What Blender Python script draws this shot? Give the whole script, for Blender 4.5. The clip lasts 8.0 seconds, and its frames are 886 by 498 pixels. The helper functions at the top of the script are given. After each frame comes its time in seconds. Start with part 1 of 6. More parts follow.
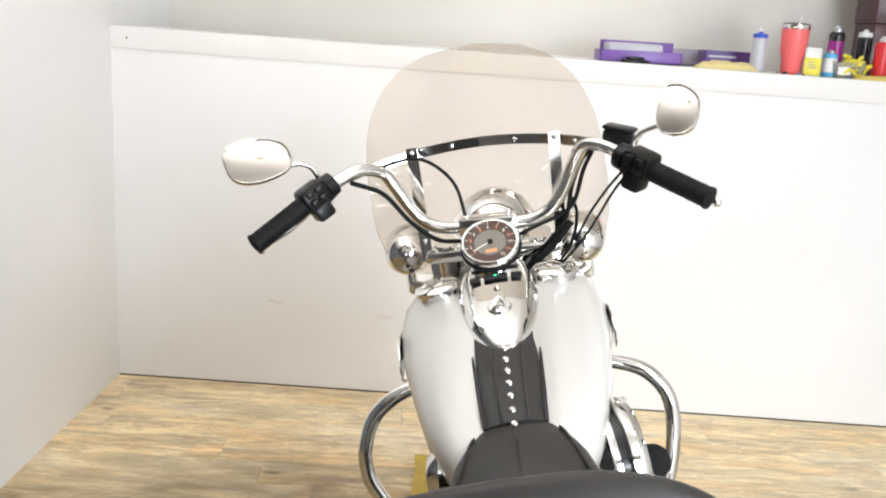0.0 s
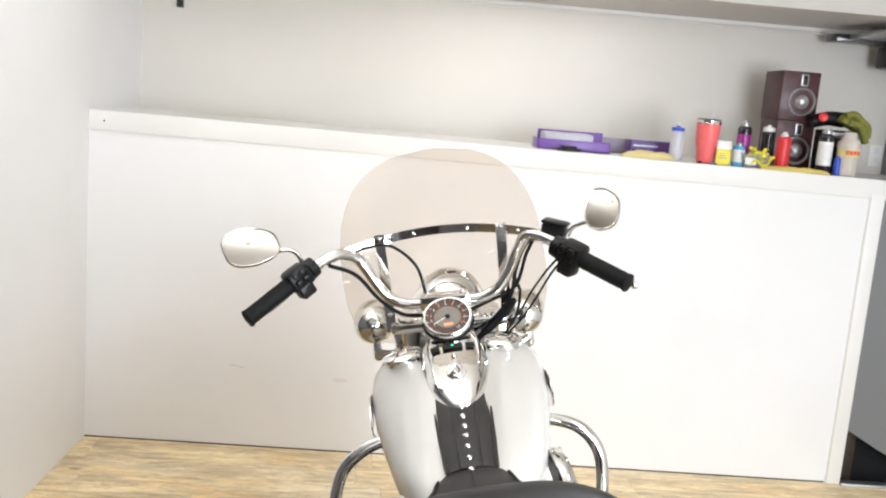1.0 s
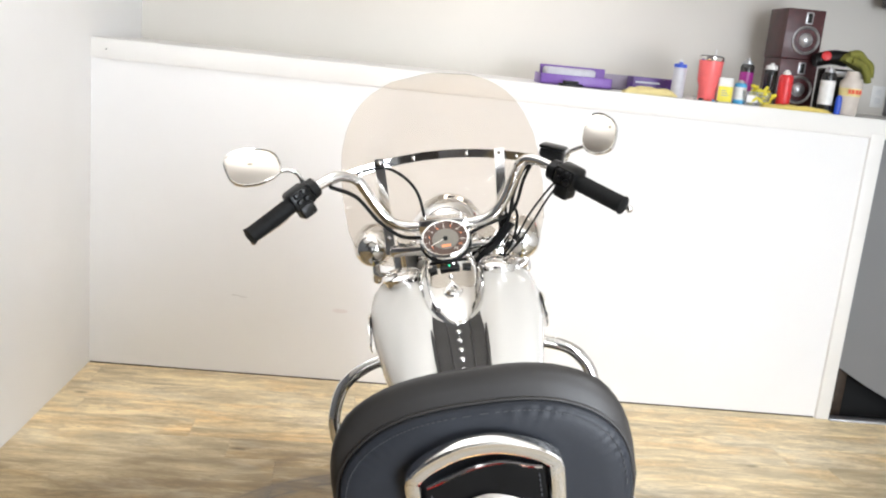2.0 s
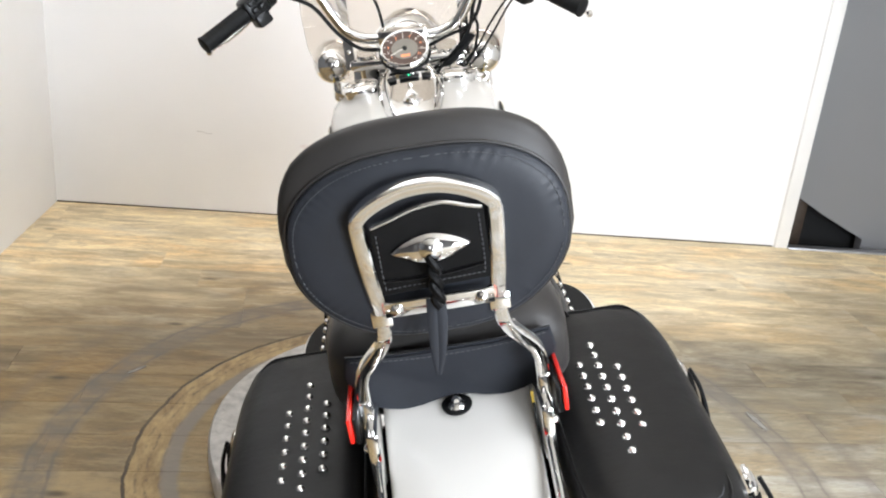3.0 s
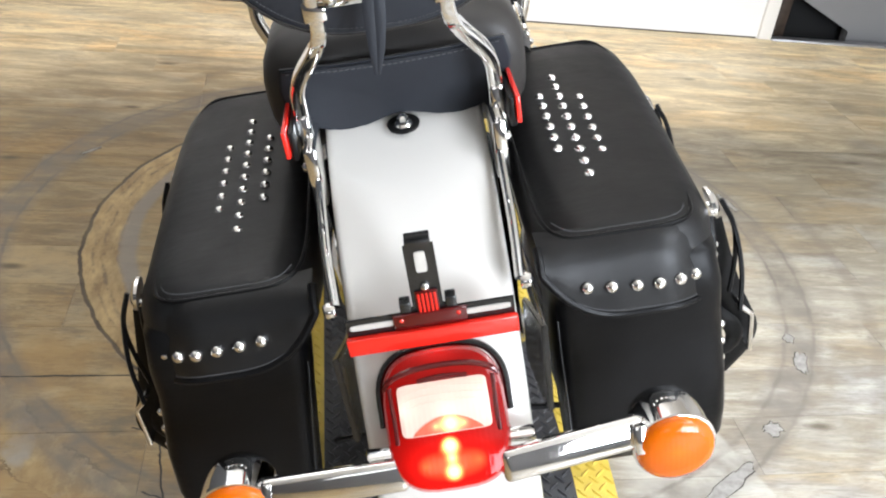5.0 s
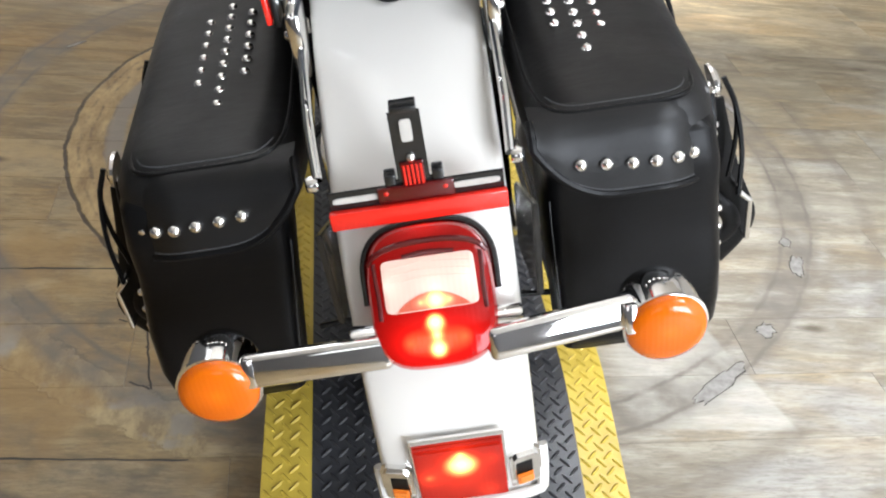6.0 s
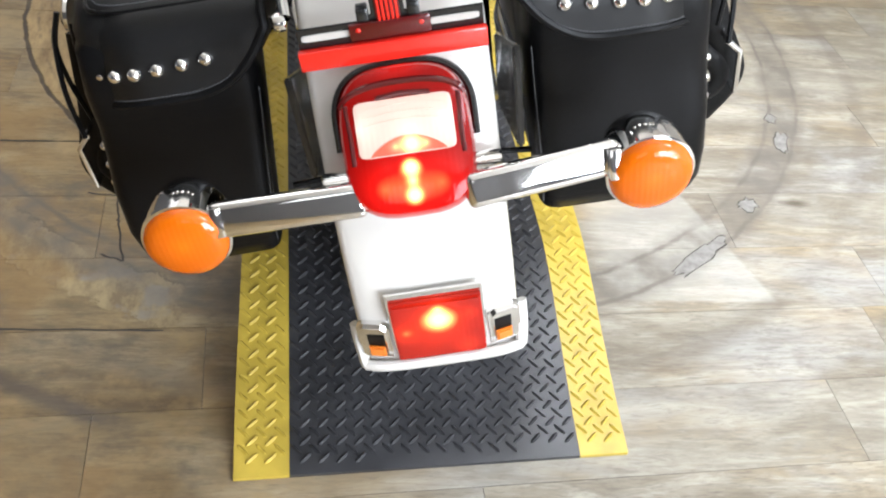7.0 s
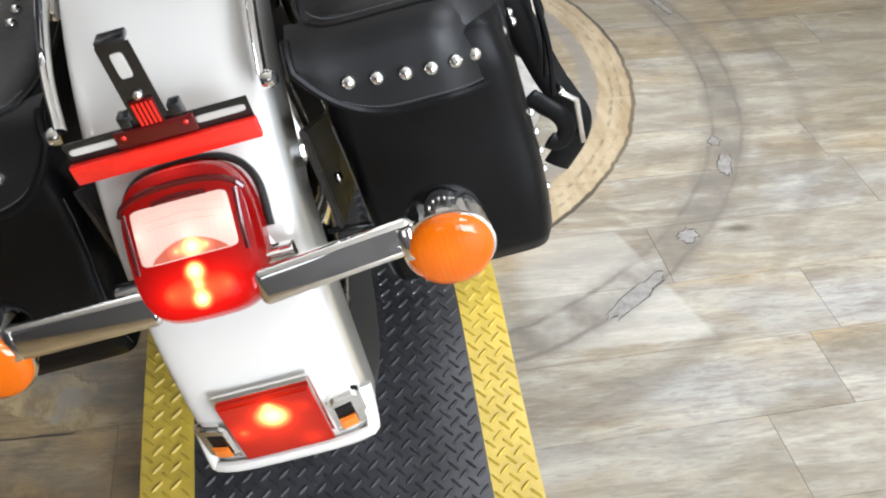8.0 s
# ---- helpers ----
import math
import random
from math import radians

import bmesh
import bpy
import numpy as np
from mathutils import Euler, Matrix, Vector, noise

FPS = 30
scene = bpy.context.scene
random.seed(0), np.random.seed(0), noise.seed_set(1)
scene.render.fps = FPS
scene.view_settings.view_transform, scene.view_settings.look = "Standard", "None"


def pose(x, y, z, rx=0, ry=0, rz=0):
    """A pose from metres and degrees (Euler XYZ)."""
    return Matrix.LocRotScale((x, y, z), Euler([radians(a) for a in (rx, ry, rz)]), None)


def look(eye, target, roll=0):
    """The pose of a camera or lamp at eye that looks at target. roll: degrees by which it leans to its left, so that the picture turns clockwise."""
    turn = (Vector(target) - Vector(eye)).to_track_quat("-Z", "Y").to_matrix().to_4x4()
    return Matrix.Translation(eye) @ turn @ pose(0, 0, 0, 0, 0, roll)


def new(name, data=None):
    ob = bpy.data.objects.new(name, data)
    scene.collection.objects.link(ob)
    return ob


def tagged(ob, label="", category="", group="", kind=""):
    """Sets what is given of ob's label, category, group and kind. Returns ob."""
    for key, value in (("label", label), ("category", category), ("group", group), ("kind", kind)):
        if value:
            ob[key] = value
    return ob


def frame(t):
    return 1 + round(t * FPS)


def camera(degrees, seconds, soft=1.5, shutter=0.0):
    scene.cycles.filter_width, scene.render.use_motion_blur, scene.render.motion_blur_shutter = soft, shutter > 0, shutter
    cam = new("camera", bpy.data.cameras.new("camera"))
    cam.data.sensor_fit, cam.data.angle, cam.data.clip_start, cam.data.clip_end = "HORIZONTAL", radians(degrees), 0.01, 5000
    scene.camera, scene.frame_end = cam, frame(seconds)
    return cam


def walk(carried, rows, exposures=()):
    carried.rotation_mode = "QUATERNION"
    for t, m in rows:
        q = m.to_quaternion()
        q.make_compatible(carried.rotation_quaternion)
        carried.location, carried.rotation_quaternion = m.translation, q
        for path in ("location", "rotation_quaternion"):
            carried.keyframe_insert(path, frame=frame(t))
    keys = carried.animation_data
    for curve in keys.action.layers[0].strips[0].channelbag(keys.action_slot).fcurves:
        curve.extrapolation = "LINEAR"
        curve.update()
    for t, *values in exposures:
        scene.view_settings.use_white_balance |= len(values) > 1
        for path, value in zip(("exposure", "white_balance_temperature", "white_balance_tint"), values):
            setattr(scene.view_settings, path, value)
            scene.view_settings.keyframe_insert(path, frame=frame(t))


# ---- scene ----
cam = camera(52.8, 8.0, soft=2.1)
PATH = [
    (0, (0.039, 0.093, 1.497), (0.008, 2.038, 1.030), 3.6),
    (0.1, (0.031, 0.022, 1.513), (0.051, 1.979, 1.100), 3.8),
    (0.2, (0.019, -0.050, 1.527), (0.073, 1.912, 1.142), 4.1),
    (0.3, (0.007, -0.105, 1.541), (0.092, 1.860, 1.177), 5.4),
    (0.5, (-0.021, -0.191, 1.562), (0.069, 1.768, 1.169), 6.0),
    (0.7, (-0.028, -0.208, 1.578), (0.069, 1.752, 1.195), 5.3),
    (1, (-0.022, -0.222, 1.596), (0.076, 1.749, 1.275), 4.7),
    (1.2, (-0.023, -0.228, 1.592), (0.094, 1.742, 1.266), 5.7),
    (2.3, (0.005, -0.289, 1.516), (0.108, 1.640, 0.997), 5.5),
    (2.5, (0.018, -0.3, 1.493), (0.146, 1.609, 0.912), 5.5),
    (2.7, (0.025, -0.310, 1.473), (0.189, 1.579, 0.837), 5.9),
    (3, (0.034, -0.323, 1.438), (0.213, 1.531, 0.71), 5.5),
    (3.2, (0.043, -0.320, 1.414), (0.241, 1.511, 0.636), 5.7),
    (3.5, (0.05, -0.313, 1.393), (0.275, 1.496, 0.571), 4.7),
    (4, (0.056, -0.309, 1.35), (0.276, 1.458, 0.441), 5.3),
    (4.5, (0.074, -0.308, 1.317), (0.312, 1.416, 0.331), 6.3),
    (4.7, (0.082, -0.311, 1.305), (0.321, 1.391, 0.282), 6.4),
    (5.8, (0.104, -0.305, 1.244), (0.358, 1.280, 0.051), 7.6),
    (6, (0.108, -0.307, 1.231), (0.362, 1.255, 0.008), 7.9),
    (6.5, (0.112, -0.313, 1.199), (0.388, 1.173, -0.11), 8.9),
    (7, (0.119, -0.315, 1.167), (0.422, 1.095, -0.218), 9.7),
    (7.2, (0.123, -0.318, 1.161), (0.414, 1.085, -0.234), 7.8),
    (7.5, (0.146, -0.32, 1.17), (0.471, 1.049, -0.251), 5.5),
    (7.6, (0.170, -0.319, 1.178), (0.505, 1.060, -0.231), 4.3),
    (7.8, (0.247, -0.308, 1.190), (0.561, 1.115, -0.180), 2.6),
    (8, (0.365, -0.281, 1.194), (0.56, 1.198, -0.139), 0.5),
]
walk(cam, [(t, look(eye, target, roll)) for t, eye, target, roll in PATH], ((0, 0.05, 6080, 10), (1.0, 0.05, 6080, 10), (2.5, 0.15, 6000, 10), (3.5, 0.25, 5960, 10), (4, 0.29, 5950, 10), (4.7, 0.24, 5950, 10), (6, 0.07, 5950, 10), (7, 0.20, 5920, 10), (8, -0.10, 5920, 10)))

# ---- light ----
world = bpy.data.worlds.new("world")
scene.world = world
world.use_nodes = True
world.node_tree.nodes["Background"].inputs["Color"].default_value = (0.9, 0.95, 1.0, 1)
world.node_tree.nodes["Background"].inputs["Strength"].default_value = 0.05


def area_lamp(name, m, sx, sy, watts, colour, spread=180):
    data = bpy.data.lights.new(name, "AREA")
    data.shape, data.size, data.size_y, data.energy, data.color = "RECTANGLE", sx, sy, watts, colour
    data.spread = radians(spread)
    ob = new(name, data)
    ob.matrix_world = m
    return ob


# daylight from the windows behind the camera, and unseen fill lamps at the ceiling
area_lamp("window_light", look((2.30, -2.60, 1.35), (0.35, 1.7, 0.85), 0), 2.0, 1.8, 205, (0.965, 0.985, 1.0))
area_lamp("window_light", look((-0.35, -3.15, 1.75), (0.0, 3.0, 1.3), 0), 0.9, 1.1, 5, (1.0, 0.97, 0.94))
# unseen up-facing fill that makes the ceiling bounce light over tank and dash
area_lamp("ceiling_lamp_light", look((-0.80, 1.90, 2.05), (-0.85, 1.92, 2.9), 0), 1.2, 1.2, 42, (1.0, 0.985, 0.975))
area_lamp("ceiling_lamp_light", look((1.75, -0.35, 2.80), (1.6, -0.1, 0), 0), 0.8, 1.4, 60, (0.985, 0.99, 1.0))
# narrow unseen lamp added to brighten the floor on the right
area_lamp("ceiling_lamp_light", look((1.35, 0.85, 2.80), (1.10, 1.15, 0), 0), 0.4, 0.4, 5, (1.0, 0.99, 0.96), 50)
# second up-facing fill, added to brighten the ceiling in the mirrors
area_lamp("ceiling_lamp_light", look((0.2, 1.25, 2.45), (0.2, 1.25, 2.9), 0), 1.6, 0.9, 9, (1.0, 0.99, 0.975))
# the motorcycle's own headlamp and front signals, lit, throw a warm light on the half wall
area_lamp("headlamp_light", look((0.115, 2.31, 1.05), (0.10, 3.64, 1.0), 0), 0.14, 0.14, 1.8, (1.0, 0.80, 0.58))
for x in (-0.09, 0.31):
    area_lamp("front_signal_light", look((x, 2.20, 1.00 + 0.24 * x), (x * 1.6, 3.64, 0.95), 0), 0.06, 0.06, 0.55, (1.0, 0.45, 0.16))
# unseen fill added to brighten the wall behind the deck
area_lamp("loft_lamp_light", look((0.5, 3.95, 2.12), (0.5, 3.95, 0), 0), 1.2, 0.12, 2.5, (1.0, 0.95, 0.88))


# ---- materials ----
class Mat:
    """A principled material with short ways to add nodes."""

    def __init__(self, name, colour, rough=0.5, metal=0.0, coat=0.0, spec=0.5, **more):
        self.m = bpy.data.materials.new(name)
        self.m.use_nodes = True
        self.t = self.m.node_tree
        self.p = self.t.nodes["Principled BSDF"]
        self.set("Base Color", (*colour, 1))
        self.set("Roughness", rough)
        self.set("Metallic", metal)
        self.set("Coat Weight", coat)
        for key, value in more.items():
            self.set(key.replace("_", " "), value)
        self.set("Specular IOR Level", spec)
        self.colour = colour
        self.bumped = None

    def set(self, key, value):
        self.p.inputs[key].default_value = value

    def node(self, kind, **values):
        n = self.t.nodes.new(kind)
        for key, value in values.items():
            n.inputs[key].default_value = value
        return n

    def link(self, a, b):
        self.t.links.new(a, b)

    def place(self, space, scale):
        if space == "World":
            src = self.node("ShaderNodeNewGeometry").outputs["Position"]
        else:
            src = self.node("ShaderNodeTexCoord").outputs["Object"]
        m = self.node("ShaderNodeMapping")
        m.inputs["Scale"].default_value = scale if isinstance(scale, tuple) else (scale,) * 3
        self.link(src, m.inputs["Vector"])
        return m.outputs["Vector"]

    def noise(self, scale, detail=4.0, space="Object", stretch=(1, 1, 1), rough=0.55):
        n = self.node("ShaderNodeTexNoise", Scale=1.0, Detail=detail, Roughness=rough)
        self.link(self.place(space, tuple(scale * s for s in stretch)), n.inputs["Vector"])
        return n.outputs["Fac"]

    def ramp(self, fac, lo, hi, a, b):
        n = self.node("ShaderNodeMapRange")
        for key, value in (("From Min", lo), ("From Max", hi), ("To Min", a), ("To Max", b)):
            n.inputs[key].default_value = value
        self.link(fac, n.inputs["Value"])
        return n.outputs["Result"]

    def math(self, op, a, b=None):
        n = self.t.nodes.new("ShaderNodeMath")
        n.operation = op
        for k, v in enumerate((a, b)):
            if v is None:
                continue
            if isinstance(v, (int, float)):
                n.inputs[k].default_value = v
            else:
                self.link(v, n.inputs[k])
        return n.outputs[0]

    def mix(self, fac, a, b, blend="MIX"):
        n = self.t.nodes.new("ShaderNodeMix")
        n.data_type, n.blend_type = "RGBA", blend
        for k, v in ((0, fac), (6, a), (7, b)):
            if isinstance(v, tuple):
                n.inputs[k].default_value = (*v, 1)
            elif isinstance(v, (int, float)):
                n.inputs[k].default_value = v
            else:
                self.link(v, n.inputs[k])
        return n.outputs[2]

    def colour_from(self, socket):
        self.link(socket, self.p.inputs["Base Color"])
        return self

    def rough_from(self, socket):
        self.link(socket, self.p.inputs["Roughness"])
        return self

    def bump(self, height, strength=0.3, distance=0.002):
        n = self.node("ShaderNodeBump", Strength=strength, Distance=distance)
        self.link(height, n.inputs["Height"])
        if self.bumped is not None:
            self.link(self.bumped, n.inputs["Normal"])
        self.bumped = n.outputs["Normal"]
        self.link(self.bumped, self.p.inputs["Normal"])
        return self

    def vary(self, scale, amount, space="Object"):
        """Colour variation by noise, both ways round the base colour."""
        n = self.noise(scale, 5, space)
        lo = tuple(c * (1 - amount) for c in self.colour)
        hi = tuple(min(1, c * (1 + amount)) for c in self.colour)
        return self.colour_from(self.mix(self.ramp(n, 0.3, 0.7, 0, 1), lo, hi))


def wall_paint(name, colour):
    m = Mat(name, colour, 0.55)
    m.vary(1.3, 0.025, "World")
    m.bump(m.noise(160, 3, "World"), 0.12, 0.001)
    m.bump(m.noise(3, 2, "World"), 0.10, 0.01)
    return m.m


def leather(name, colour, rough, tint=0.15, spec=0.27, creases=0.0):
    m = Mat(name, colour, rough, 0.0, spec=spec)
    m.vary(9, tint)
    m.rough_from(m.ramp(m.noise(14, 4), 0.3, 0.7, rough - 0.06, rough + 0.08))
    v = m.node("ShaderNodeTexVoronoi", Scale=1.0)
    m.link(m.place("Object", 420), v.inputs["Vector"])
    m.bump(v.outputs["Distance"], 0.08, 0.0005)
    m.bump(m.noise(22, 3), 0.16, 0.003)
    if creases:
        m.bump(m.noise(60, 5, stretch=(0.35, 1, 1.6), rough=0.7), creases, 0.0016)
    return m.m


def plain(name, colour, rough=0.5, metal=0.0, coat=0.0, grain=60, amount=0.08, relief=0.05, **more):
    m = Mat(name, colour, rough, metal, coat, **more)
    m.vary(grain, amount)
    if relief:
        m.bump(m.noise(grain * 4, 3), relief, 0.0008)
    return m.m


def chrome_material():
    m = Mat("chrome", (0.86, 0.85, 0.83), 0.05, 1.0)
    m.rough_from(m.ramp(m.noise(40, 4), 0.35, 0.75, 0.03, 0.11))
    return m.m


def pearl_paint():
    m = Mat("pearl_white_paint", (0.68, 0.660, 0.618), 0.32, 0.0, 1.0, Coat_Roughness=0.03)
    m.vary(3, 0.02)
    m.bump(m.noise(900, 2), 0.02, 0.0003)
    return m.m


def clear_sheet():
    m = Mat("clear_polycarbonate", (0.835, 0.785, 0.722), 0.0, 0.0, 0.0, IOR=1.4)
    m.set("Transmission Weight", 1.0)
    m.rough_from(m.ramp(m.noise(6, 5), 0.5, 0.8, 0.0, 0.03))
    return m.m


def lens(name, colour, glow, strength, spots, gloss=1.0):
    """A lit lamp lens: it glows evenly and more round its bulbs, given in the lens's own coordinates."""
    m = Mat(name, colour, 0.12, 0.0, gloss, spec=0.5 * gloss)
    total = None
    for (x, y, z), size, power in spots:
        n = m.node("ShaderNodeVectorMath")
        n.operation = "DISTANCE"
        m.link(m.place("Object", 1.0), n.inputs[0])
        n.inputs[1].default_value = (x, y, z)
        near = m.math("POWER", m.ramp(n.outputs["Value"], 0, size, 1, 0), 2.6)
        one = m.math("MULTIPLY", near, power)
        total = one if total is None else m.math("ADD", total, one)
    ridges = m.node("ShaderNodeTexWave", Scale=1.0, Distortion=0.0)
    m.link(m.place("Object", 55), ridges.inputs["Vector"])
    m.bump(ridges.outputs["Fac"], 0.10, 0.001)
    if total is None:
        m.set("Emission Color", (*glow, 1))
        m.set("Emission Strength", strength)
    else:
        level = m.math("ADD", total, strength)
        m.link(level, m.p.inputs["Emission Strength"])
        hot = m.mix(m.ramp(total, 0.8, 3.0, 0, 1), glow, (1.0, 0.62, 0.16))
        m.link(hot, m.p.inputs["Emission Color"])
    return m.m


SPIN = (0.28, 1.75)  # middle of the turntable


def floor_planks_material():
    """Printed vinyl planks with the scuffs and gouges that turning casters have left."""
    m = Mat("vinyl_plank", (0.4, 0.3, 0.2), 0.42, spec=0.36)
    info = m.node("ShaderNodeObjectInfo").outputs["Random"]
    pos = m.node("ShaderNodeNewGeometry").outputs["Position"]
    shift = m.node("ShaderNodeCombineXYZ")
    m.link(m.math("MULTIPLY", info, 37.0), shift.inputs[0])
    m.link(m.math("MULTIPLY", info, 11.0), shift.inputs[1])
    moved = m.node("ShaderNodeVectorMath")
    m.link(pos, moved.inputs[0])
    m.link(shift.outputs[0], moved.inputs[1])

    def grain(sx, sy, detail, rough=0.68):
        k = m.node("ShaderNodeMapping")
        k.inputs["Scale"].default_value = (sx, sy, 1)
        k.inputs["Rotation"].default_value = (0, 0, radians(-PLANK_TURN))
        m.link(moved.outputs[0], k.inputs["Vector"])
        n = m.node("ShaderNodeTexNoise", Scale=1.0, Detail=detail, Roughness=rough, Distortion=0.6)
        m.link(k.outputs[0], n.inputs["Vector"])
        return n.outputs["Fac"]

    broad, band, streak, fine = grain(1.5, 7, 5), grain(4.2, 22, 6, 0.70), grain(9.0, 56, 6, 0.70), grain(30, 200, 4)
    blot, warm, grey = grain(3.4, 10.0, 6, 0.70), grain(1.5, 4.0, 5, 0.6), grain(1.3, 3.6, 5, 0.62)
    tone = m.mix(m.ramp(broad, 0.36, 0.62, 0, 1), (0.185, 0.148, 0.098), (0.385, 0.335, 0.240))
    tone = m.mix(m.ramp(warm, 0.50, 0.64, 0, 0.70), tone, (0.385, 0.275, 0.135))
    tone = m.mix(m.ramp(grey, 0.52, 0.64, 0, 0.75), tone, (0.375, 0.352, 0.305))
    tone = m.mix(m.ramp(band, 0.51, 0.66, 0, 0.58), tone, (0.540, 0.490, 0.375))
    tone = m.mix(m.ramp(band, 0.48, 0.36, 0, 0.44), tone, (0.135, 0.108, 0.070))
    tone = m.mix(m.ramp(streak, 0.44, 0.34, 0, 0.42), tone, (0.105, 0.084, 0.062))
    tone = m.mix(m.ramp(streak, 0.57, 0.70, 0, 0.28), tone, (0.54, 0.505, 0.42))
    tone = m.mix(m.ramp(blot, 0.53, 0.63, 0, 0.50), tone, (0.165, 0.128, 0.080))
    tone = m.mix(m.ramp(fine, 0.50, 0.34, 0, 0.48), tone, (0.14, 0.11, 0.08))
    tone = m.mix(m.ramp(info, 0, 1, 0, 0.30), tone, (0.31, 0.280, 0.215))
    tone = m.mix(1.0, tone, (1.07, 1.11, 1.23), "MULTIPLY")
    # less worn honey boards by the half wall; painted light dims midway, then triples
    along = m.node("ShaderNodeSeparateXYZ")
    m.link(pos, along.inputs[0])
    honey_light = m.math("ADD", along.outputs[1], m.math("MULTIPLY", m.math("SUBTRACT", m.noise(1.1, 3, "World"), 0.5), 1.6))
    tone = m.mix(m.ramp(honey_light, 1.45, 2.10, 0, 1.0), tone, m.mix(1.0, tone, (0.80, 0.755, 0.65), "MULTIPLY"))
    tone = m.mix(m.ramp(honey_light, 2.45, 3.05, 0, 1.0), tone, m.mix(1.0, tone, (3.05, 2.95, 2.65), "MULTIPLY"))
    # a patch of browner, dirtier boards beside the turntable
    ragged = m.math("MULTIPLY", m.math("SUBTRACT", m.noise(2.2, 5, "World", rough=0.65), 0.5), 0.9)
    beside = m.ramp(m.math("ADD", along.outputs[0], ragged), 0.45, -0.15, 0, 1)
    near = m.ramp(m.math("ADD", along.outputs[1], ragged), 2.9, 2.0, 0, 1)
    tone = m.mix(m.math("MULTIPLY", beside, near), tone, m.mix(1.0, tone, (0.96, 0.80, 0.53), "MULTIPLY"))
    # a paler board let in beside the mat
    inset = m.math("MULTIPLY", m.math("MULTIPLY", m.ramp(along.outputs[0], 0.66, 0.70, 0, 1), m.ramp(m.math("ADD", along.outputs[0], m.math("MULTIPLY", along.outputs[1], 0.35)), 1.272, 1.262, 0, 1)), m.math("MULTIPLY", m.ramp(along.outputs[1], 0.745, 0.752, 0, 1), m.ramp(along.outputs[1], 1.075, 1.04, 0, 1)))
    tone = m.mix(m.math("MULTIPLY", inset, 0.6), tone, m.mix(0.55, tone, (0.60, 0.585, 0.54)))
    mottle = m.noise(5.5, 7, "World", (0.8, 1.3, 1), rough=0.72)
    rough_side = m.math("MULTIPLY", m.ramp(along.outputs[0], 0.25, -0.05, 0, 1), m.ramp(along.outputs[1], 2.1, 1.5, 0, 1))
    tone = m.mix(m.math("MULTIPLY", rough_side, m.ramp(mottle, 0.50, 0.62, 0, 0.75)), tone, (0.44, 0.315, 0.150))
    tone = m.mix(m.math("MULTIPLY", rough_side, m.ramp(mottle, 0.47, 0.36, 0, 0.70)), tone, (0.135, 0.112, 0.085))
    # dark knots and specks
    knot = m.node("ShaderNodeTexVoronoi", Scale=1.0)
    m.link(m.place("World", (2.3, 6.0, 1)), knot.inputs["Vector"])
    tone = m.mix(m.ramp(knot.outputs["Distance"], 0.10, 0.03, 0, 0.8), tone, (0.07, 0.05, 0.03))
    # rings about the turntable
    d = m.node("ShaderNodeVectorMath")
    d.operation = "DISTANCE"
    m.link(pos, d.inputs[0])
    d.inputs[1].default_value = (*SPIN, 0)
    wob = m.math("MULTIPLY", m.math("SUBTRACT", m.noise(9, 5, "World", rough=0.7), 0.5), 0.028)
    far = m.math("ADD", d.outputs["Value"], wob)
    patch = m.ramp(m.noise(2.4, 3, "World"), 0.36, 0.58, 0, 1)

    def ring(radius, half, soft):
        off = m.math("ABSOLUTE", m.math("SUBTRACT", far, radius))
        return m.ramp(off, half, half + soft, 1, 0)

    worn = m.mix(m.ramp(m.noise(26, 4, "World", (1, 0.25, 1)), 0.35, 0.65, 0, 1), (0.36, 0.262, 0.140), (0.52, 0.420, 0.275))
    bare = m.mix(m.ramp(m.noise(19, 5, "World", (1, 0.4, 1), rough=0.7), 0.36, 0.62, 0, 1), (0.24, 0.155, 0.066), (0.52, 0.375, 0.175))
    worn = m.mix(beside, worn, bare)
    tone = m.mix(m.math("MULTIPLY", ring(0.778, 0.046, 0.008), 0.85), tone, worn)
    for radius, depth in ((0.735, 0.5), (0.772, 0.6), (0.795, 0.45)):
        scratch = m.math("MULTIPLY", ring(radius, 0.0015, 0.004), m.ramp(m.noise(5 + 30 * radius, 3, "World"), 0.42, 0.60, 0, depth))
        tone = m.mix(scratch, tone, (0.11, 0.085, 0.06))
    for radius, depth in ((1.012, 0.7), (1.078, 0.6)):
        scratch = m.math("MULTIPLY", ring(radius, 0.002, 0.005), m.ramp(m.noise(3 + 4 * radius, 3, "World"), 0.40, 0.58, 0.1, depth))
        tone = m.mix(scratch, tone, (0.12, 0.10, 0.085))
    # vinyl dragged off in an arc on the dirtier side, down to its golden backing
    jag = m.math("MULTIPLY", m.math("SUBTRACT", m.noise(21, 6, "World", rough=0.72), 0.5), 0.075)
    drag = m.math("ABSOLUTE", m.math("SUBTRACT", m.math("ADD", d.outputs["Value"], jag), 1.095))
    limit = m.math("MULTIPLY", m.ramp(m.math("ADD", along.outputs[0], jag), -0.085, -0.092, 0, 1), m.ramp(along.outputs[1], 1.45, 1.25, 0, 1))
    stripped = m.math("MULTIPLY", m.ramp(drag, 0.050, 0.046, 0, 1), limit)
    backing = m.mix(m.ramp(m.noise(24, 6, "World", (1, 0.6, 1), rough=0.7), 0.40, 0.60, 0, 1), (0.25, 0.185, 0.105), (0.50, 0.385, 0.205))
    backing = m.mix(m.ramp(m.noise(11, 5, "World"), 0.52, 0.60, 0, 0.8), backing, (0.33, 0.305, 0.27))
    tone = m.mix(m.math("MULTIPLY", stripped, 0.85), tone, backing)
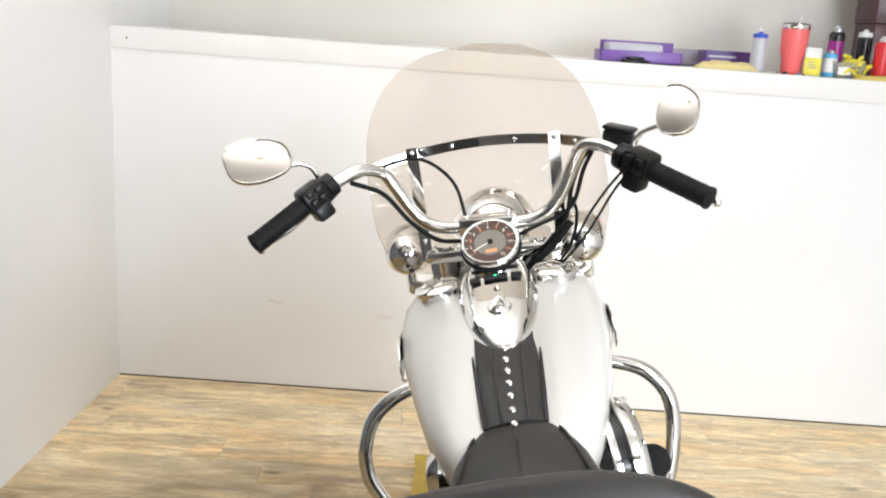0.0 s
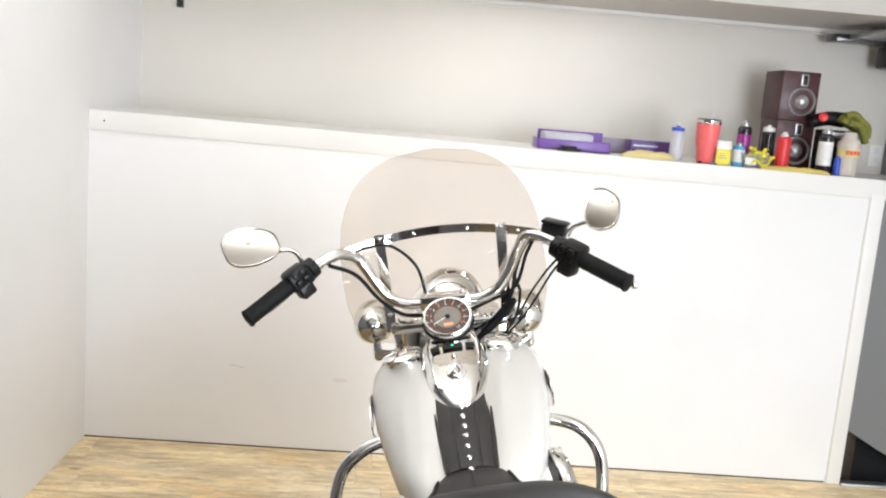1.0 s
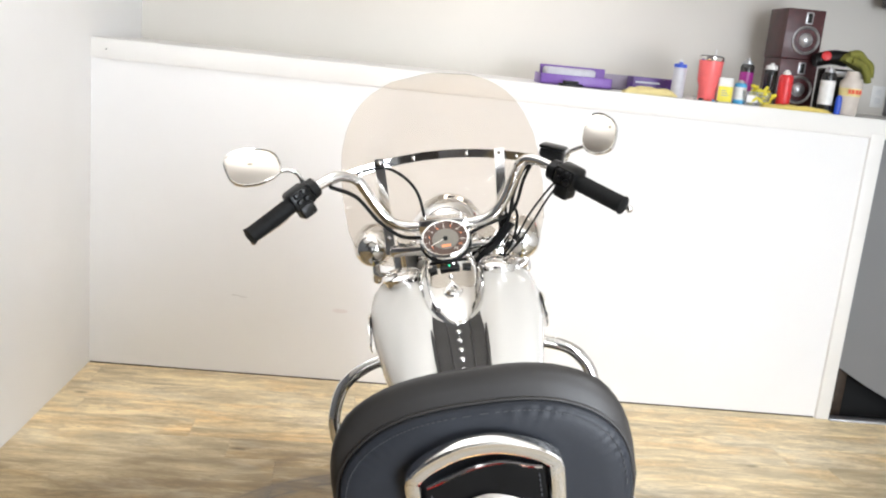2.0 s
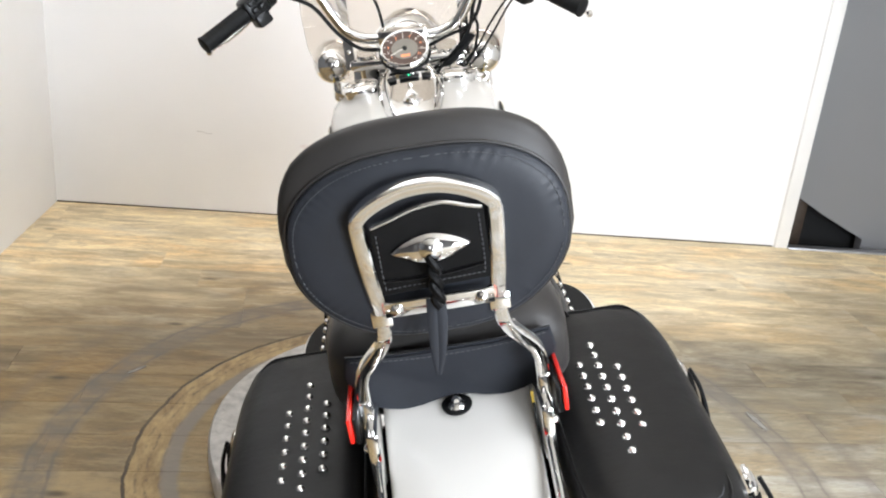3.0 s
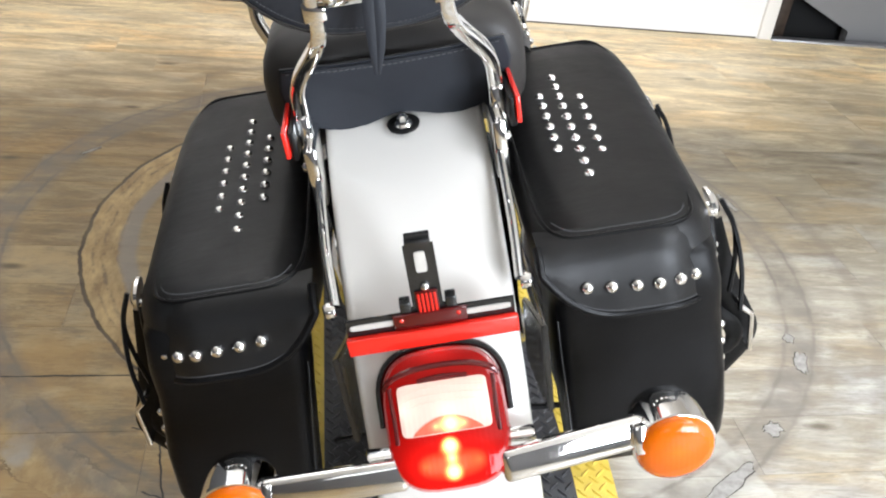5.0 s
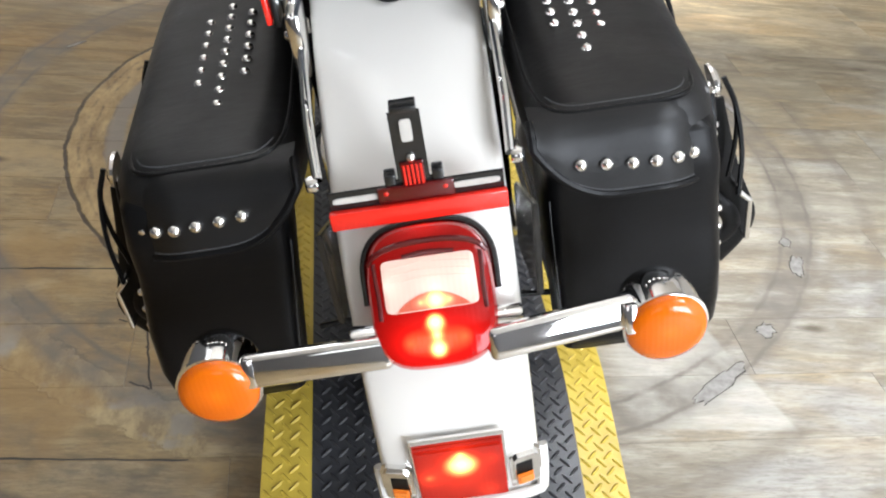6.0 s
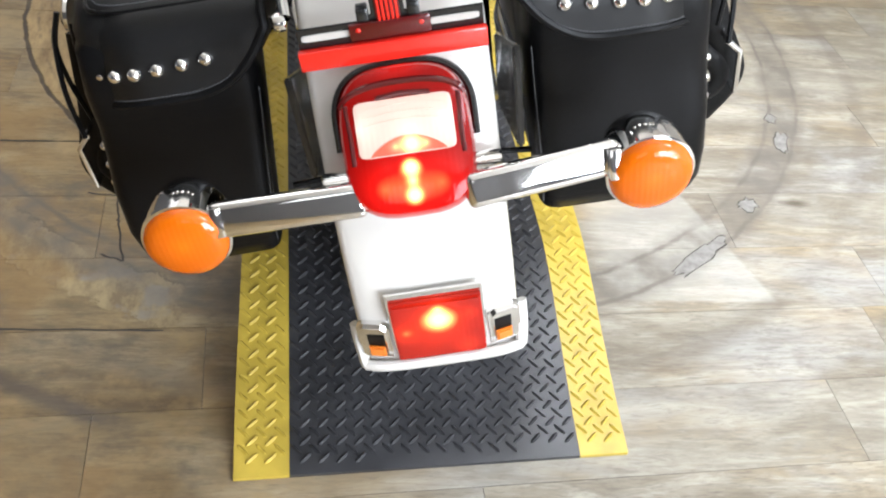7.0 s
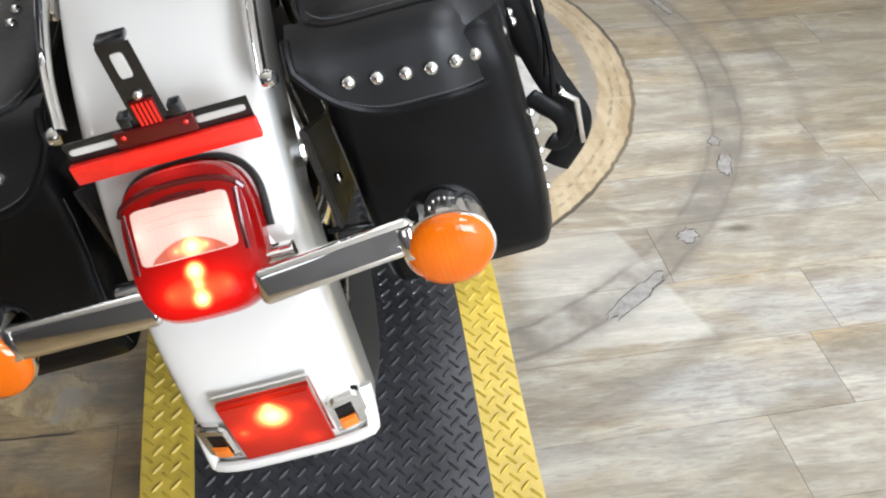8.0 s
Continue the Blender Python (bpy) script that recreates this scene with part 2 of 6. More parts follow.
    lip = m.math("MULTIPLY", m.math("MULTIPLY", m.ramp(drag, 0.054, 0.051, 0, 1), m.ramp(drag, 0.046, 0.049, 0, 1)), limit)
    tone = m.mix(m.math("MULTIPLY", lip, m.ramp(m.noise(7, 3, "World"), 0.42, 0.58, 0.0, 0.85)), tone, (0.06, 0.048, 0.035))
    amber = m.math("MULTIPLY", m.ramp(m.noise(3.1, 4, "World", rough=0.6), 0.50, 0.60, 0, 0.6), m.math("MULTIPLY", beside, m.ramp(along.outputs[1], 1.5, 1.2, 0, 1)))
    tone = m.mix(amber, tone, (0.30, 0.180, 0.060))
    # shade painted into the floor past the end of the mat, at its left
    corner_shade = m.math("MULTIPLY", m.ramp(m.math("ADD", along.outputs[1], m.math("MULTIPLY", ragged, 0.4)), 0.76, 0.50, 0, 1), m.ramp(m.math("ADD", along.outputs[0], ragged), 0.10, -0.12, 0, 1))
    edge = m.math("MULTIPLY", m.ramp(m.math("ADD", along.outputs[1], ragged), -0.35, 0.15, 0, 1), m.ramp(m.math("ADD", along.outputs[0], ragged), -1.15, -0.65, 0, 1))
    corner_shade = m.math("MULTIPLY", corner_shade, edge)
    tone = m.mix(m.math("MULTIPLY", corner_shade, 0.9), tone, m.mix(1.0, tone, (0.52, 0.475, 0.40), "MULTIPLY"))
    rub = m.math("MULTIPLY", m.math("MULTIPLY", ring(1.335, 0.006, 0.016), m.ramp(along.outputs[0], -0.12, -0.20, 0, 1)), m.ramp(along.outputs[1], 0.80, 0.62, 0, 0.7))
    tone = m.mix(rub, tone, (0.07, 0.058, 0.048))
    grime = m.ramp(m.noise(14, 5, "World"), 0.35, 0.65, 0.25, 0.80)
    tone = m.mix(m.math("MULTIPLY", ring(0.715, 0.016, 0.012), 0.75), tone, (0.24, 0.22, 0.20))
    tone = m.mix(m.math("MULTIPLY", ring(1.045, 0.034, 0.030), grime), tone, (0.165, 0.145, 0.122))
    tone = m.mix(m.math("MULTIPLY", m.math("MULTIPLY", ring(1.235, 0.009, 0.02), m.ramp(patch, 0, 1, 0.10, 1)), 0.38), tone, (0.16, 0.135, 0.11))
    crack = m.math("MULTIPLY", ring(0.824, 0.0034, 0.003), m.ramp(patch, 0, 1, 0.75, 1))
    tone = m.mix(m.math("MULTIPLY", crack, 0.92), tone, (0.030, 0.024, 0.02))
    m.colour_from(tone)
    m.rough_from(m.ramp(streak, 0.3, 0.7, 0.36, 0.48))
    m.bump(fine, 0.10, 0.0008)
    m.bump(m.math("SUBTRACT", 1.0, crack), 0.5, 0.003)
    return m.m


PLANK_TURN = 3.0
WHITE_WALL = wall_paint("white_wall_paint", (0.85, 0.848, 0.842))
CREAM_WALL = wall_paint("cream_wall_paint", (0.72, 0.688, 0.628))
REAR_WALL = wall_paint("slate_wall_paint", (0.15, 0.15, 0.156))
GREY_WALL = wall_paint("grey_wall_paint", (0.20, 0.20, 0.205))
FAR_WALL = wall_paint("slate_grey_wall_paint", (0.13, 0.13, 0.134))
WHITE_CEILING = wall_paint("pale_ceiling_paint", (0.68, 0.655, 0.61))
TRIM = plain("white_trim_paint", (0.84, 0.83, 0.80), 0.4, grain=5, amount=0.02)
CEILING = wall_paint("ceiling_paint", (0.62, 0.59, 0.555))
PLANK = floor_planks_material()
SUBFLOOR = plain("dark_subfloor", (0.05, 0.04, 0.03), 0.8, grain=12)
# near-black that paints shade inside openings
DARK = plain("shade_black", (0.008, 0.008, 0.008), 0.9, grain=12)
BROWN_WOOD = plain("dark_stained_wood", (0.05, 0.032, 0.02), 0.55, grain=25, amount=0.3)
STEEL = plain("galvanised_steel", (0.45, 0.45, 0.46), 0.4, 0.9, grain=30)
CHROME = chrome_material()
PEARL = pearl_paint()
BLACK_LEATHER = leather("black_leather", (0.0042, 0.0041, 0.0043), 0.35, spec=0.16, creases=0.35)
# lighter, shinier copy of the bag leather, painting the sheen on lids and flaps
LID_LEATHER = leather("lit_black_leather", (0.0050, 0.0049, 0.0050), 0.44, spec=0.34, creases=0.35)
SEAT_LEATHER = leather("black_vinyl_seat", (0.030, 0.0275, 0.0255), 0.44, spec=0.42)
PAD_LEATHER = leather("blue_black_vinyl", (0.0225, 0.0250, 0.0310), 0.45)
RUBBER = plain("black_rubber", (0.008, 0.008, 0.008), 0.6, grain=80, relief=0.1, spec=0.2)
BLACK_PLASTIC = plain("black_plastic", (0.006, 0.006, 0.006), 0.30, grain=80, spec=0.28)
BLACK_STEEL = plain("black_enamel", (0.010, 0.010, 0.010), 0.25, coat=0.4, grain=80)
ALUMINIUM = plain("cast_aluminium", (0.42, 0.41, 0.40), 0.38, 0.9, grain=30, relief=0.15)
CLEAR = clear_sheet()
TYRE = plain("tyre_rubber", (0.020, 0.020, 0.020), 0.75, grain=50, relief=0.2)
MAT_BLACK = plain("charcoal_rubber_mat", (0.034, 0.034, 0.037), 0.36, grain=14, amount=0.3)
MAT_YELLOW = plain("yellow_rubber_mat", (0.51, 0.372, 0.050), 0.42, grain=14, amount=0.18)
PLATE_STEEL = plain("dusty_tread_plate", (0.52, 0.50, 0.47), 0.45, 0.25, grain=30, amount=0.25, relief=0.4)
RED_REFLECTOR = plain("red_reflector", (0.75, 0.020, 0.010), 0.25, coat=0.6, grain=200, Emission_Color=(1, 0.02, 0.01, 1), Emission_Strength=0.0)
THREAD = plain("grey_thread", (0.07, 0.07, 0.075), 0.7, grain=90)
DIAL = plain("silver_dial_face", (0.21, 0.19, 0.155), 0.45, grain=60)
DIAL_RING = plain("brown_dial_ring", (0.085, 0.046, 0.032), 0.5, grain=60)


# ---- mesh helpers ----
def part(name, bm, material, parent=None, label="", m=None, sharp=40, smooth=True):
    """Link a bmesh as one mesh object under a thing or a part."""
    if m is not None:
        bm.transform(m)
    bmesh.ops.recalc_face_normals(bm, faces=bm.faces)
    me = bpy.data.meshes.new(name)
    bm.to_mesh(me)
    bm.free()
    me.materials.append(material)
    if smooth:
        me.polygons.foreach_set("use_smooth", [True] * len(me.polygons))
        me.set_sharp_from_angle(angle=radians(sharp))
    ob = new(name, me)
    ob.parent = parent
    if label:
        ob["label"] = label
    return ob


def same(name, ob, parent, m):
    """Another object on the same mesh."""
    twin = new(name, ob.data)
    twin.parent = parent
    twin.matrix_local = m
    return twin


def base(name, m, label, category, group="", kind=""):
    e = new(name)
    e.empty_display_size = 0.05
    e.matrix_world = m
    return tagged(e, label, category, group, kind)


def box(x0, x1, y0, y1, z0, z1, bevel=0.0, seg=2):
    bm = bmesh.new()
    bmesh.ops.create_cube(bm, size=1)
    bm.transform(Matrix.LocRotScale(((x0 + x1) / 2, (y0 + y1) / 2, (z0 + z1) / 2), None, (x1 - x0, y1 - y0, z1 - z0)))
    if bevel:
        bmesh.ops.bevel(bm, geom=bm.edges[:] + bm.verts[:], offset=bevel, segments=seg, affect="EDGES", profile=0.5)
    return bm


def join(*parts):
    out = bmesh.new()
    for b in parts:
        me = bpy.data.meshes.new("tmp")
        b.to_mesh(me)
        b.free()
        out.from_mesh(me)
        bpy.data.meshes.remove(me)
    return out


def loft(rings, closed=True, cap=True):
    """Quads between rings of equally many points."""
    bm = bmesh.new()
    rows = [[bm.verts.new(p) for p in ring] for ring in rings]
    n = len(rows[0])
    for a, b in zip(rows, rows[1:]):
        for k in range(n if closed else n - 1):
            bm.faces.new((a[k], a[(k + 1) % n], b[(k + 1) % n], b[k]))
    if cap and closed:
        bm.faces.new(rows[0][::-1])
        bm.faces.new(rows[-1])
    return bm


def spline(points, steps=6):
    """Catmull-Rom through the points."""
    p = [Vector(q) for q in points]
    p = [2 * p[0] - p[1], *p, 2 * p[-1] - p[-2]]
    out = []
    for k in range(1, len(p) - 2):
        a, b, c, d = p[k - 1 : k + 3]
        for s in range(steps):
            t = s / steps
            out.append(0.5 * (2 * b + (c - a) * t + (2 * a - 5 * b + 4 * c - d) * t**2 + (3 * b - a - 3 * c + d) * t**3))
    return out + [p[-2]]


def tube(points, radius, seg=12, steps=6, flat=1.0, cap=True, up=(0, 0, 1), square=1.0):
    """A tube or, with flat below 1, a strap swept along a smooth path. radius: a number or one for each end."""
    path = spline(points, steps) if steps > 1 else [Vector(q) for q in points]
    r0, r1 = radius if isinstance(radius, tuple) else (radius, radius)
    rings, side = [], None
    for k, q in enumerate(path):
        way = (path[min(k + 1, len(path) - 1)] - path[max(k - 1, 0)]).normalized()
        if side is None:
            side = way.cross(Vector(up))
            if side.length < 0.1:
                side = way.cross(Vector((0, 1, 0)))
        side = (side - way * side.dot(way)).normalized()
        top = side.cross(way)
        r = r0 + (r1 - r0) * k / (len(path) - 1)
        ring = []
        for j in range(seg):
            c, s = math.cos(2 * math.pi * j / seg), math.sin(2 * math.pi * j / seg)
            ring.append(q + side * (r * math.copysign(abs(c) ** square, c)) + top * (r * flat * math.copysign(abs(s) ** square, s)))
        rings.append(ring)
    return loft(rings, True, cap)


def lathe(profile, seg=32, cap=True):
    """Turn (radius, height) pairs about z."""
    rings = [[(max(r, 1e-4) * math.cos(2 * math.pi * k / seg), max(r, 1e-4) * math.sin(2 * math.pi * k / seg), h) for k in range(seg)] for r, h in profile]
    return loft(rings, True, cap)


def aim(place, way):
    """A pose at place whose z axis points along way."""
    return Matrix.Translation(place) @ Vector(way).to_track_quat("Z", "Y").to_matrix().to_4x4()


def plate(outline, depth, bevel=0.0):
    """A flat plate in x and z, its back at y = 0 and its front at y = -depth."""
    bm = bmesh.new()
    f = bm.faces.new([bm.verts.new((x, 0, z)) for x, z in outline])
    top = [v for v in bmesh.ops.extrude_face_region(bm, geom=[f])["geom"] if isinstance(v, bmesh.types.BMVert)]
    bmesh.ops.translate(bm, verts=top, vec=(0, -depth, 0))
    if bevel:
        bmesh.ops.bevel(bm, geom=[e for e in bm.edges if abs(e.verts[0].co.y - e.verts[1].co.y) < depth / 2], offset=bevel, segments=2, affect="EDGES")
    return bm


def oval(rx, rz, n=2.0, seg=40, cx=0.0, cz=0.0):
    out = []
    for k in range(seg):
        a = 2 * math.pi * k / seg
        c, s = math.cos(a), math.sin(a)
        out.append((cx + rx * math.copysign(abs(c) ** (2 / n), c), cz + rz * math.copysign(abs(s) ** (2 / n), s)))
    return out


def rect_ring(x0, x1, y0, y1, z, n=5.0, seg=48):
    return [(px, py, z) for px, py in oval((x1 - x0) / 2, (y1 - y0) / 2, n, seg, (x0 + x1) / 2, (y0 + y1) / 2)]


def dome(r=0.0075, seg=12):
    return lathe([(r, 0), (r, 0.0012), (r * 0.93, r * 0.42), (r * 0.72, r * 0.74), (r * 0.4, r * 0.93), (0, r)], seg, False)


# ---- the room ----
LX, WY, RX, BACKY, REARY = -1.367, 3.642, 2.95, 4.35, -3.2
LEDGE, CEIL, LOFTC = 1.4405, 2.84, 2.125
FARX = -3.0
SAG = Matrix.Rotation(radians(0.58), 4, "Y")  # the deck falls a little to the right


def deck_z(x):
    return LEDGE - 0.0101 * x


tagged(part("wall_west", box(LX - 0.12, LX, 2.50, BACKY, 0, CEIL), WHITE_WALL, sharp=20), "smooth white painted plasterboard wall", "wall", kind="structure")
# made-up bay out of view, dark so less light bounces onto the floor
tagged(part("wall_west_far", join(box(FARX - 0.12, FARX, REARY, 2.62, 0, CEIL), box(FARX, LX - 0.12, 2.50, 2.62, 0, CEIL)), FAR_WALL), "unseen dark wall set back to cut bounced light", "wall", kind="structure")
tagged(part("wall_north", box(LX - 0.12, RX + 0.12, BACKY, BACKY + 0.12, 0, CEIL), CREAM_WALL), "off-white painted wall behind the loft deck", "wall", kind="structure")
tagged(part("wall_east", box(RX, RX + 0.12, REARY, BACKY, 0, CEIL), WHITE_WALL), "white painted wall beyond the stair opening", "wall", kind="structure")
# closes the room out of view; dark so chrome and leather reflect less
tagged(part("wall_south", box(FARX - 0.12, RX + 0.12, REARY - 0.12, REARY, 0, CEIL), REAR_WALL), "unseen end wall, dark to deepen the reflections", "wall", kind="structure")
tagged(part("half_wall", box(LX, 2.04, WY, WY + 0.10, 0, LEDGE - 0.060), WHITE_WALL), "white painted half-height wall below the loft deck", "half wall", kind="structure")
tagged(part("trim", box(2.036, 2.10, WY - 0.016, WY + 0.116, 0, LEDGE - 0.087, 0.003), TRIM), "white painted corner board closing the half wall's end", "trim", kind="structure")
tagged(part("ledge", join(box(LX, RX, WY - 0.012, WY + 0.014, LEDGE - 0.085, LEDGE, 0.004), box(LX, RX, WY + 0.014, BACKY, LEDGE - 0.085, LEDGE - 0.001)), TRIM, m=Matrix.Translation((0, 0, LEDGE)) @ SAG @ Matrix.Translation((0, 0, -LEDGE))), "white painted board edging a deep storage deck", "ledge", kind="structure")
tagged(part("ceiling", box(FARX, RX, REARY, WY + 0.1, CEIL, CEIL + 0.1), WHITE_CEILING), "pale painted ceiling of the showroom", "ceiling", kind="structure")
tagged(part("ceiling_loft", join(box(LX, RX, WY + 0.1, BACKY, LOFTC, LOFTC + 0.08), box(LX, RX, WY + 0.06, WY + 0.1, LOFTC, CEIL)), CEILING), "low beige ceiling above the storage deck", "ceiling", kind="structure")
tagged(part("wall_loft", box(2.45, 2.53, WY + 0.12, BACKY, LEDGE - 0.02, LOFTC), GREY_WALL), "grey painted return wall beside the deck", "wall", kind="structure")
tagged(part("trim", box(0.2, 2.45, BACKY - 0.012, BACKY, LOFTC - 0.018, LOFTC, 0.003), TRIM), "white ceiling strip along the loft wall", "trim", kind="structure")
floor = tagged(part("floor", box(FARX - 0.1, RX + 0.1, REARY, WY + 0.02, -0.12, -0.0045), SUBFLOOR), "light wood-look vinyl plank floor, scuffed in rings", "floor", kind="structure")

# the opening to the stairs under the deck
tagged(part("threshold", box(2.10, RX, WY - 0.03, WY + 0.02, -0.004, 0.010, 0.003), STEEL), "worn metal threshold strip across the stair opening", "threshold", kind="structure")
stair = [(2.10, 0.26), (2.225, 0.19), (2.312, 0.142), (2.529, 0.036), (2.535, -0.10), (RX, -0.10), (RX, LEDGE - 0.086), (2.10, LEDGE - 0.086)]
tagged(part("wall_stair", plate(stair, 0.06), GREY_WALL, m=pose(0, WY + 0.15, 0), sharp=20), "grey painted panel over a dark stair opening", "wall", kind="structure")
# solid black block stands in for the shade over the stairs
tagged(part("stair_recess", box(2.10, RX, WY + 0.20, WY + 0.66, -0.6, LEDGE - 0.13), DARK), "black block painting the shade under the deck", "recess", kind="structure")
tagged(part("post", box(2.19, 2.245, WY + 0.16, WY + 0.19, -0.1, 0.30, 0.004), BROWN_WOOD), "short dark-stained wooden post in the stair opening", "post", kind="structure")


# ---- turntable and mat ----
def ramp_height(y):
    """Height of the platform's top along the motorcycle's length."""
    a = min(1, max(0, (y - 0.39) / 0.42))
    b = min(1, max(0, (3.09 - y) / 0.42))
    return 0.100 * min(a * a * (3 - 2 * a) * 0.5 + a * 0.5, b)


table = base("turntable", pose(*SPIN, 0), "low round steel motorcycle turntable with dusty tread plate", "turntable")
part("deck", lathe([(0.0, 0.0), (0.60, 0.0), (0.61, 0.004), (0.618, 0.05), (0.618, 0.088), (0.613, 0.094), (0.60, 0.096), (0.0, 0.096)], 96), PLATE_STEEL, table)
bm = bmesh.new()
rng = random.Random(4)
for i in range(-22, 23):
    for j in range(-22, 23):
        x, y = i * 0.027, j * 0.027
        if 0.32 < math.hypot(x, y) < 0.60 and (abs(x - 0.04) > 0.28):
            turn = 45 if (i + j) % 2 else -45
            m = pose(x, y, 0.096, 0, 0, turn)
            c = [bm.verts.new(m @ Vector(p)) for p in ((-0.011, 0, 0), (0, -0.003, 0), (0.011, 0, 0), (0, 0.003, 0), (0, 0, 0.0016))]
            for k in range(4):
                bm.faces.new((c[k], c[(k + 1) % 4], c[4]))
tagged(part("tread_lug", bm, PLATE_STEEL, table, sharp=20), kind="stuff")
rows = [y / 50 for y in range(24, 154)]
part("ramp", loft([[(0.08 - SPIN[0], y - SPIN[1], 0), (0.52 - SPIN[0], y - SPIN[1], 0), (0.52 - SPIN[0], y - SPIN[1], max(0.001, ramp_height(y) - 0.002)), (0.08 - SPIN[0], y - SPIN[1], max(0.001, ramp_height(y) - 0.002))] for y in rows]), PLATE_STEEL, table)

runner = base("rubber_mat", pose(0, 0, 0), "black diamond-tread rubber mat with yellow safety borders", "mat")
MAT_ROWS = [0.385 + 0.04 * k for k in range(68)]


def skew(y):
    """The mat lies a little askew."""
    return 0.033 * max(0, y - 0.39)


def strip(x0, x1, wave):
    rings = []
    for k, y in enumerate(MAT_ROWS):
        h = ramp_height(y) + 0.001
        w = 0.0025 * math.sin(y * 9 + x0 * 20) * wave
        back = 0.035 * (x0 - 0.026) / 0.6 if k == 0 else 0
        back1 = 0.035 * (x1 - 0.026) / 0.6 if k == 0 else 0
        a, b = x0 + (w if x0 < 0.05 else 0) - skew(y), x1 + (w if x1 > 0.6 else 0) - skew(y)
        rings.append([(a, y + back, h), (b, y + back1, h), (b, y + back1, h + 0.006), (a, y + back, h + 0.006)])
    return loft(rings)


def lugs(x0, x1):
    """Rows of crossed raised bars, as on tread plate."""
    bm = bmesh.new()
    step = 0.0272
    for j in range(196):
        y = 0.402 + j * step / 2
        for i in range(int((x1 - x0) / step) + 2):
            x = x0 + 0.010 + (i - 0.5 * (j % 2)) * step
            if not x0 + 0.007 < x < x1 - 0.007:
                continue
            if y < 0.397 + 0.035 * (x - 0.026) / 0.6 + 0.008:
                continue
            slope = math.atan2(ramp_height(y + 0.01) - ramp_height(y - 0.01), 0.02)
            m = Matrix.Translation((x - skew(y), y, ramp_height(y) + (0.0068 if y > 0.46 else 0.0074))) @ Matrix.Rotation(slope, 4, "X") @ Matrix.Rotation(radians(45 if j % 2 else -45), 4, "Z")
            low = [bm.verts.new(m @ Vector(p)) for p in ((-0.0122, 0, 0), (-0.007, -0.0030, 0), (0.007, -0.0030, 0), (0.0122, 0, 0), (0.007, 0.0030, 0), (-0.007, 0.0030, 0))]
            a, b = bm.verts.new(m @ Vector((-0.0080, 0, 0.0034))), bm.verts.new(m @ Vector((0.0080, 0, 0.0034)))
            for f in ((low[0], low[1], a), (low[1], low[2], b, a), (low[2], low[3], b), (low[3], low[4], b), (low[4], low[5], a, b), (low[5], low[0], a)):
                bm.faces.new(f)
    return bm


for name, x0, x1, mat, label in (("border", 0.024, 0.102, MAT_YELLOW, "yellow border"), ("field", 0.102, 0.546, MAT_BLACK, "charcoal field"), ("border", 0.546, 0.622, MAT_YELLOW, "yellow border")):
    sheet = part(name, strip(x0, x1, 1), mat, runner, label, sharp=25)
    tagged(part("tread_lug", lugs(x0, x1), mat, sheet, sharp=20), kind="stuff")


# ---- the motorcycle: x to its right, y ahead, z up, leaning on its side stand ----
bike = base("motorcycle", pose(0.366, 0, 0, 0, -13.4, 0), "pearl-white cruiser motorcycle with studded black saddlebags, leaning on its stand", "motorcycle")
STEER = Matrix.Translation((0, 2.0, 1.05)) @ Matrix.Rotation(radians(-4.8), 4, Vector((0, -0.53, 0.85))) @ Matrix.Translation((0, -2.0, -1.05))
MIRROR = Matrix.Diagonal((-1, 1, 1, 1))


def pair(make, *args, **kw):
    """A part on each side."""
    for side in (1, -1):
        bm = make(*args, **kw)
        if side < 0:
            bm.transform(MIRROR)
        yield side, bm


# wheels
def wheel(y, r, w, steer, front):
    zc = 0.443
    m = Matrix.Translation((0, y, zc)) @ Matrix.Rotation(radians(90), 4, "Y")
    if steer:
        m = STEER @ m
    prof = [(r + (w / 2) * math.cos(a) * 0.92, (w / 2) * math.sin(a)) for a in (math.pi * (k / 16 - 0.5) for k in range(17))]
    prof = [(r - 0.045, -w * 0.30), *prof, (r - 0.045, w * 0.30), (r - 0.045, -w * 0.30)]
    hub = part("front_wheel" if front else "rear_wheel", lathe([(0.03, -0.07), (0.05, -0.06), (0.045, 0), (0.05, 0.06), (0.03, 0.07)], 24), CHROME, bike, m=m)
    part("tyre", lathe(prof, 64, False), TYRE, hub, "black tyre", m=m)
    rim = [(r - 0.047, -w * 0.30), (r - 0.052, -w * 0.3), (r - 0.068, -0.02), (r - 0.068, 0.02), (r - 0.052, w * 0.3), (r - 0.047, w * 0.30), (r - 0.047, -w * 0.30)]
    part("rim", lathe(rim, 64, False), CHROME, hub, "chrome rim", m=m)
    bm = bmesh.new()
    for k in range(30):
        a = 2 * math.pi * k / 30
        s = 1 if k % 2 else -1
        b = tube([(0.045 * math.cos(a + s * 0.5), 0.045 * math.sin(a + s * 0.5), 0.05 * s), ((r - 0.066) * math.cos(a), (r - 0.066) * math.sin(a), 0)], 0.0022, 5, 1)
        bm2 = join(bm, b)
        bm = bm2
    part("spokes", bm, CHROME, hub, m=m)


wheel(0.69, 0.262, 0.135, False, False)
wheel(2.32, 0.262, 0.125, True, True)


# rear fender: an arch over the wheel, its skirt turned in
CROWN = spline([(0, y, z) for y, z in ((0.80, 0.880), (0.72, 0.873), (0.67, 0.857), (0.60, 0.826), (0.53, 0.782), (0.47, 0.730), (0.42, 0.670), (0.385, 0.612), (0.360, 0.550), (0.343, 0.480), (0.333, 0.410), (0.328, 0.356))], 4)


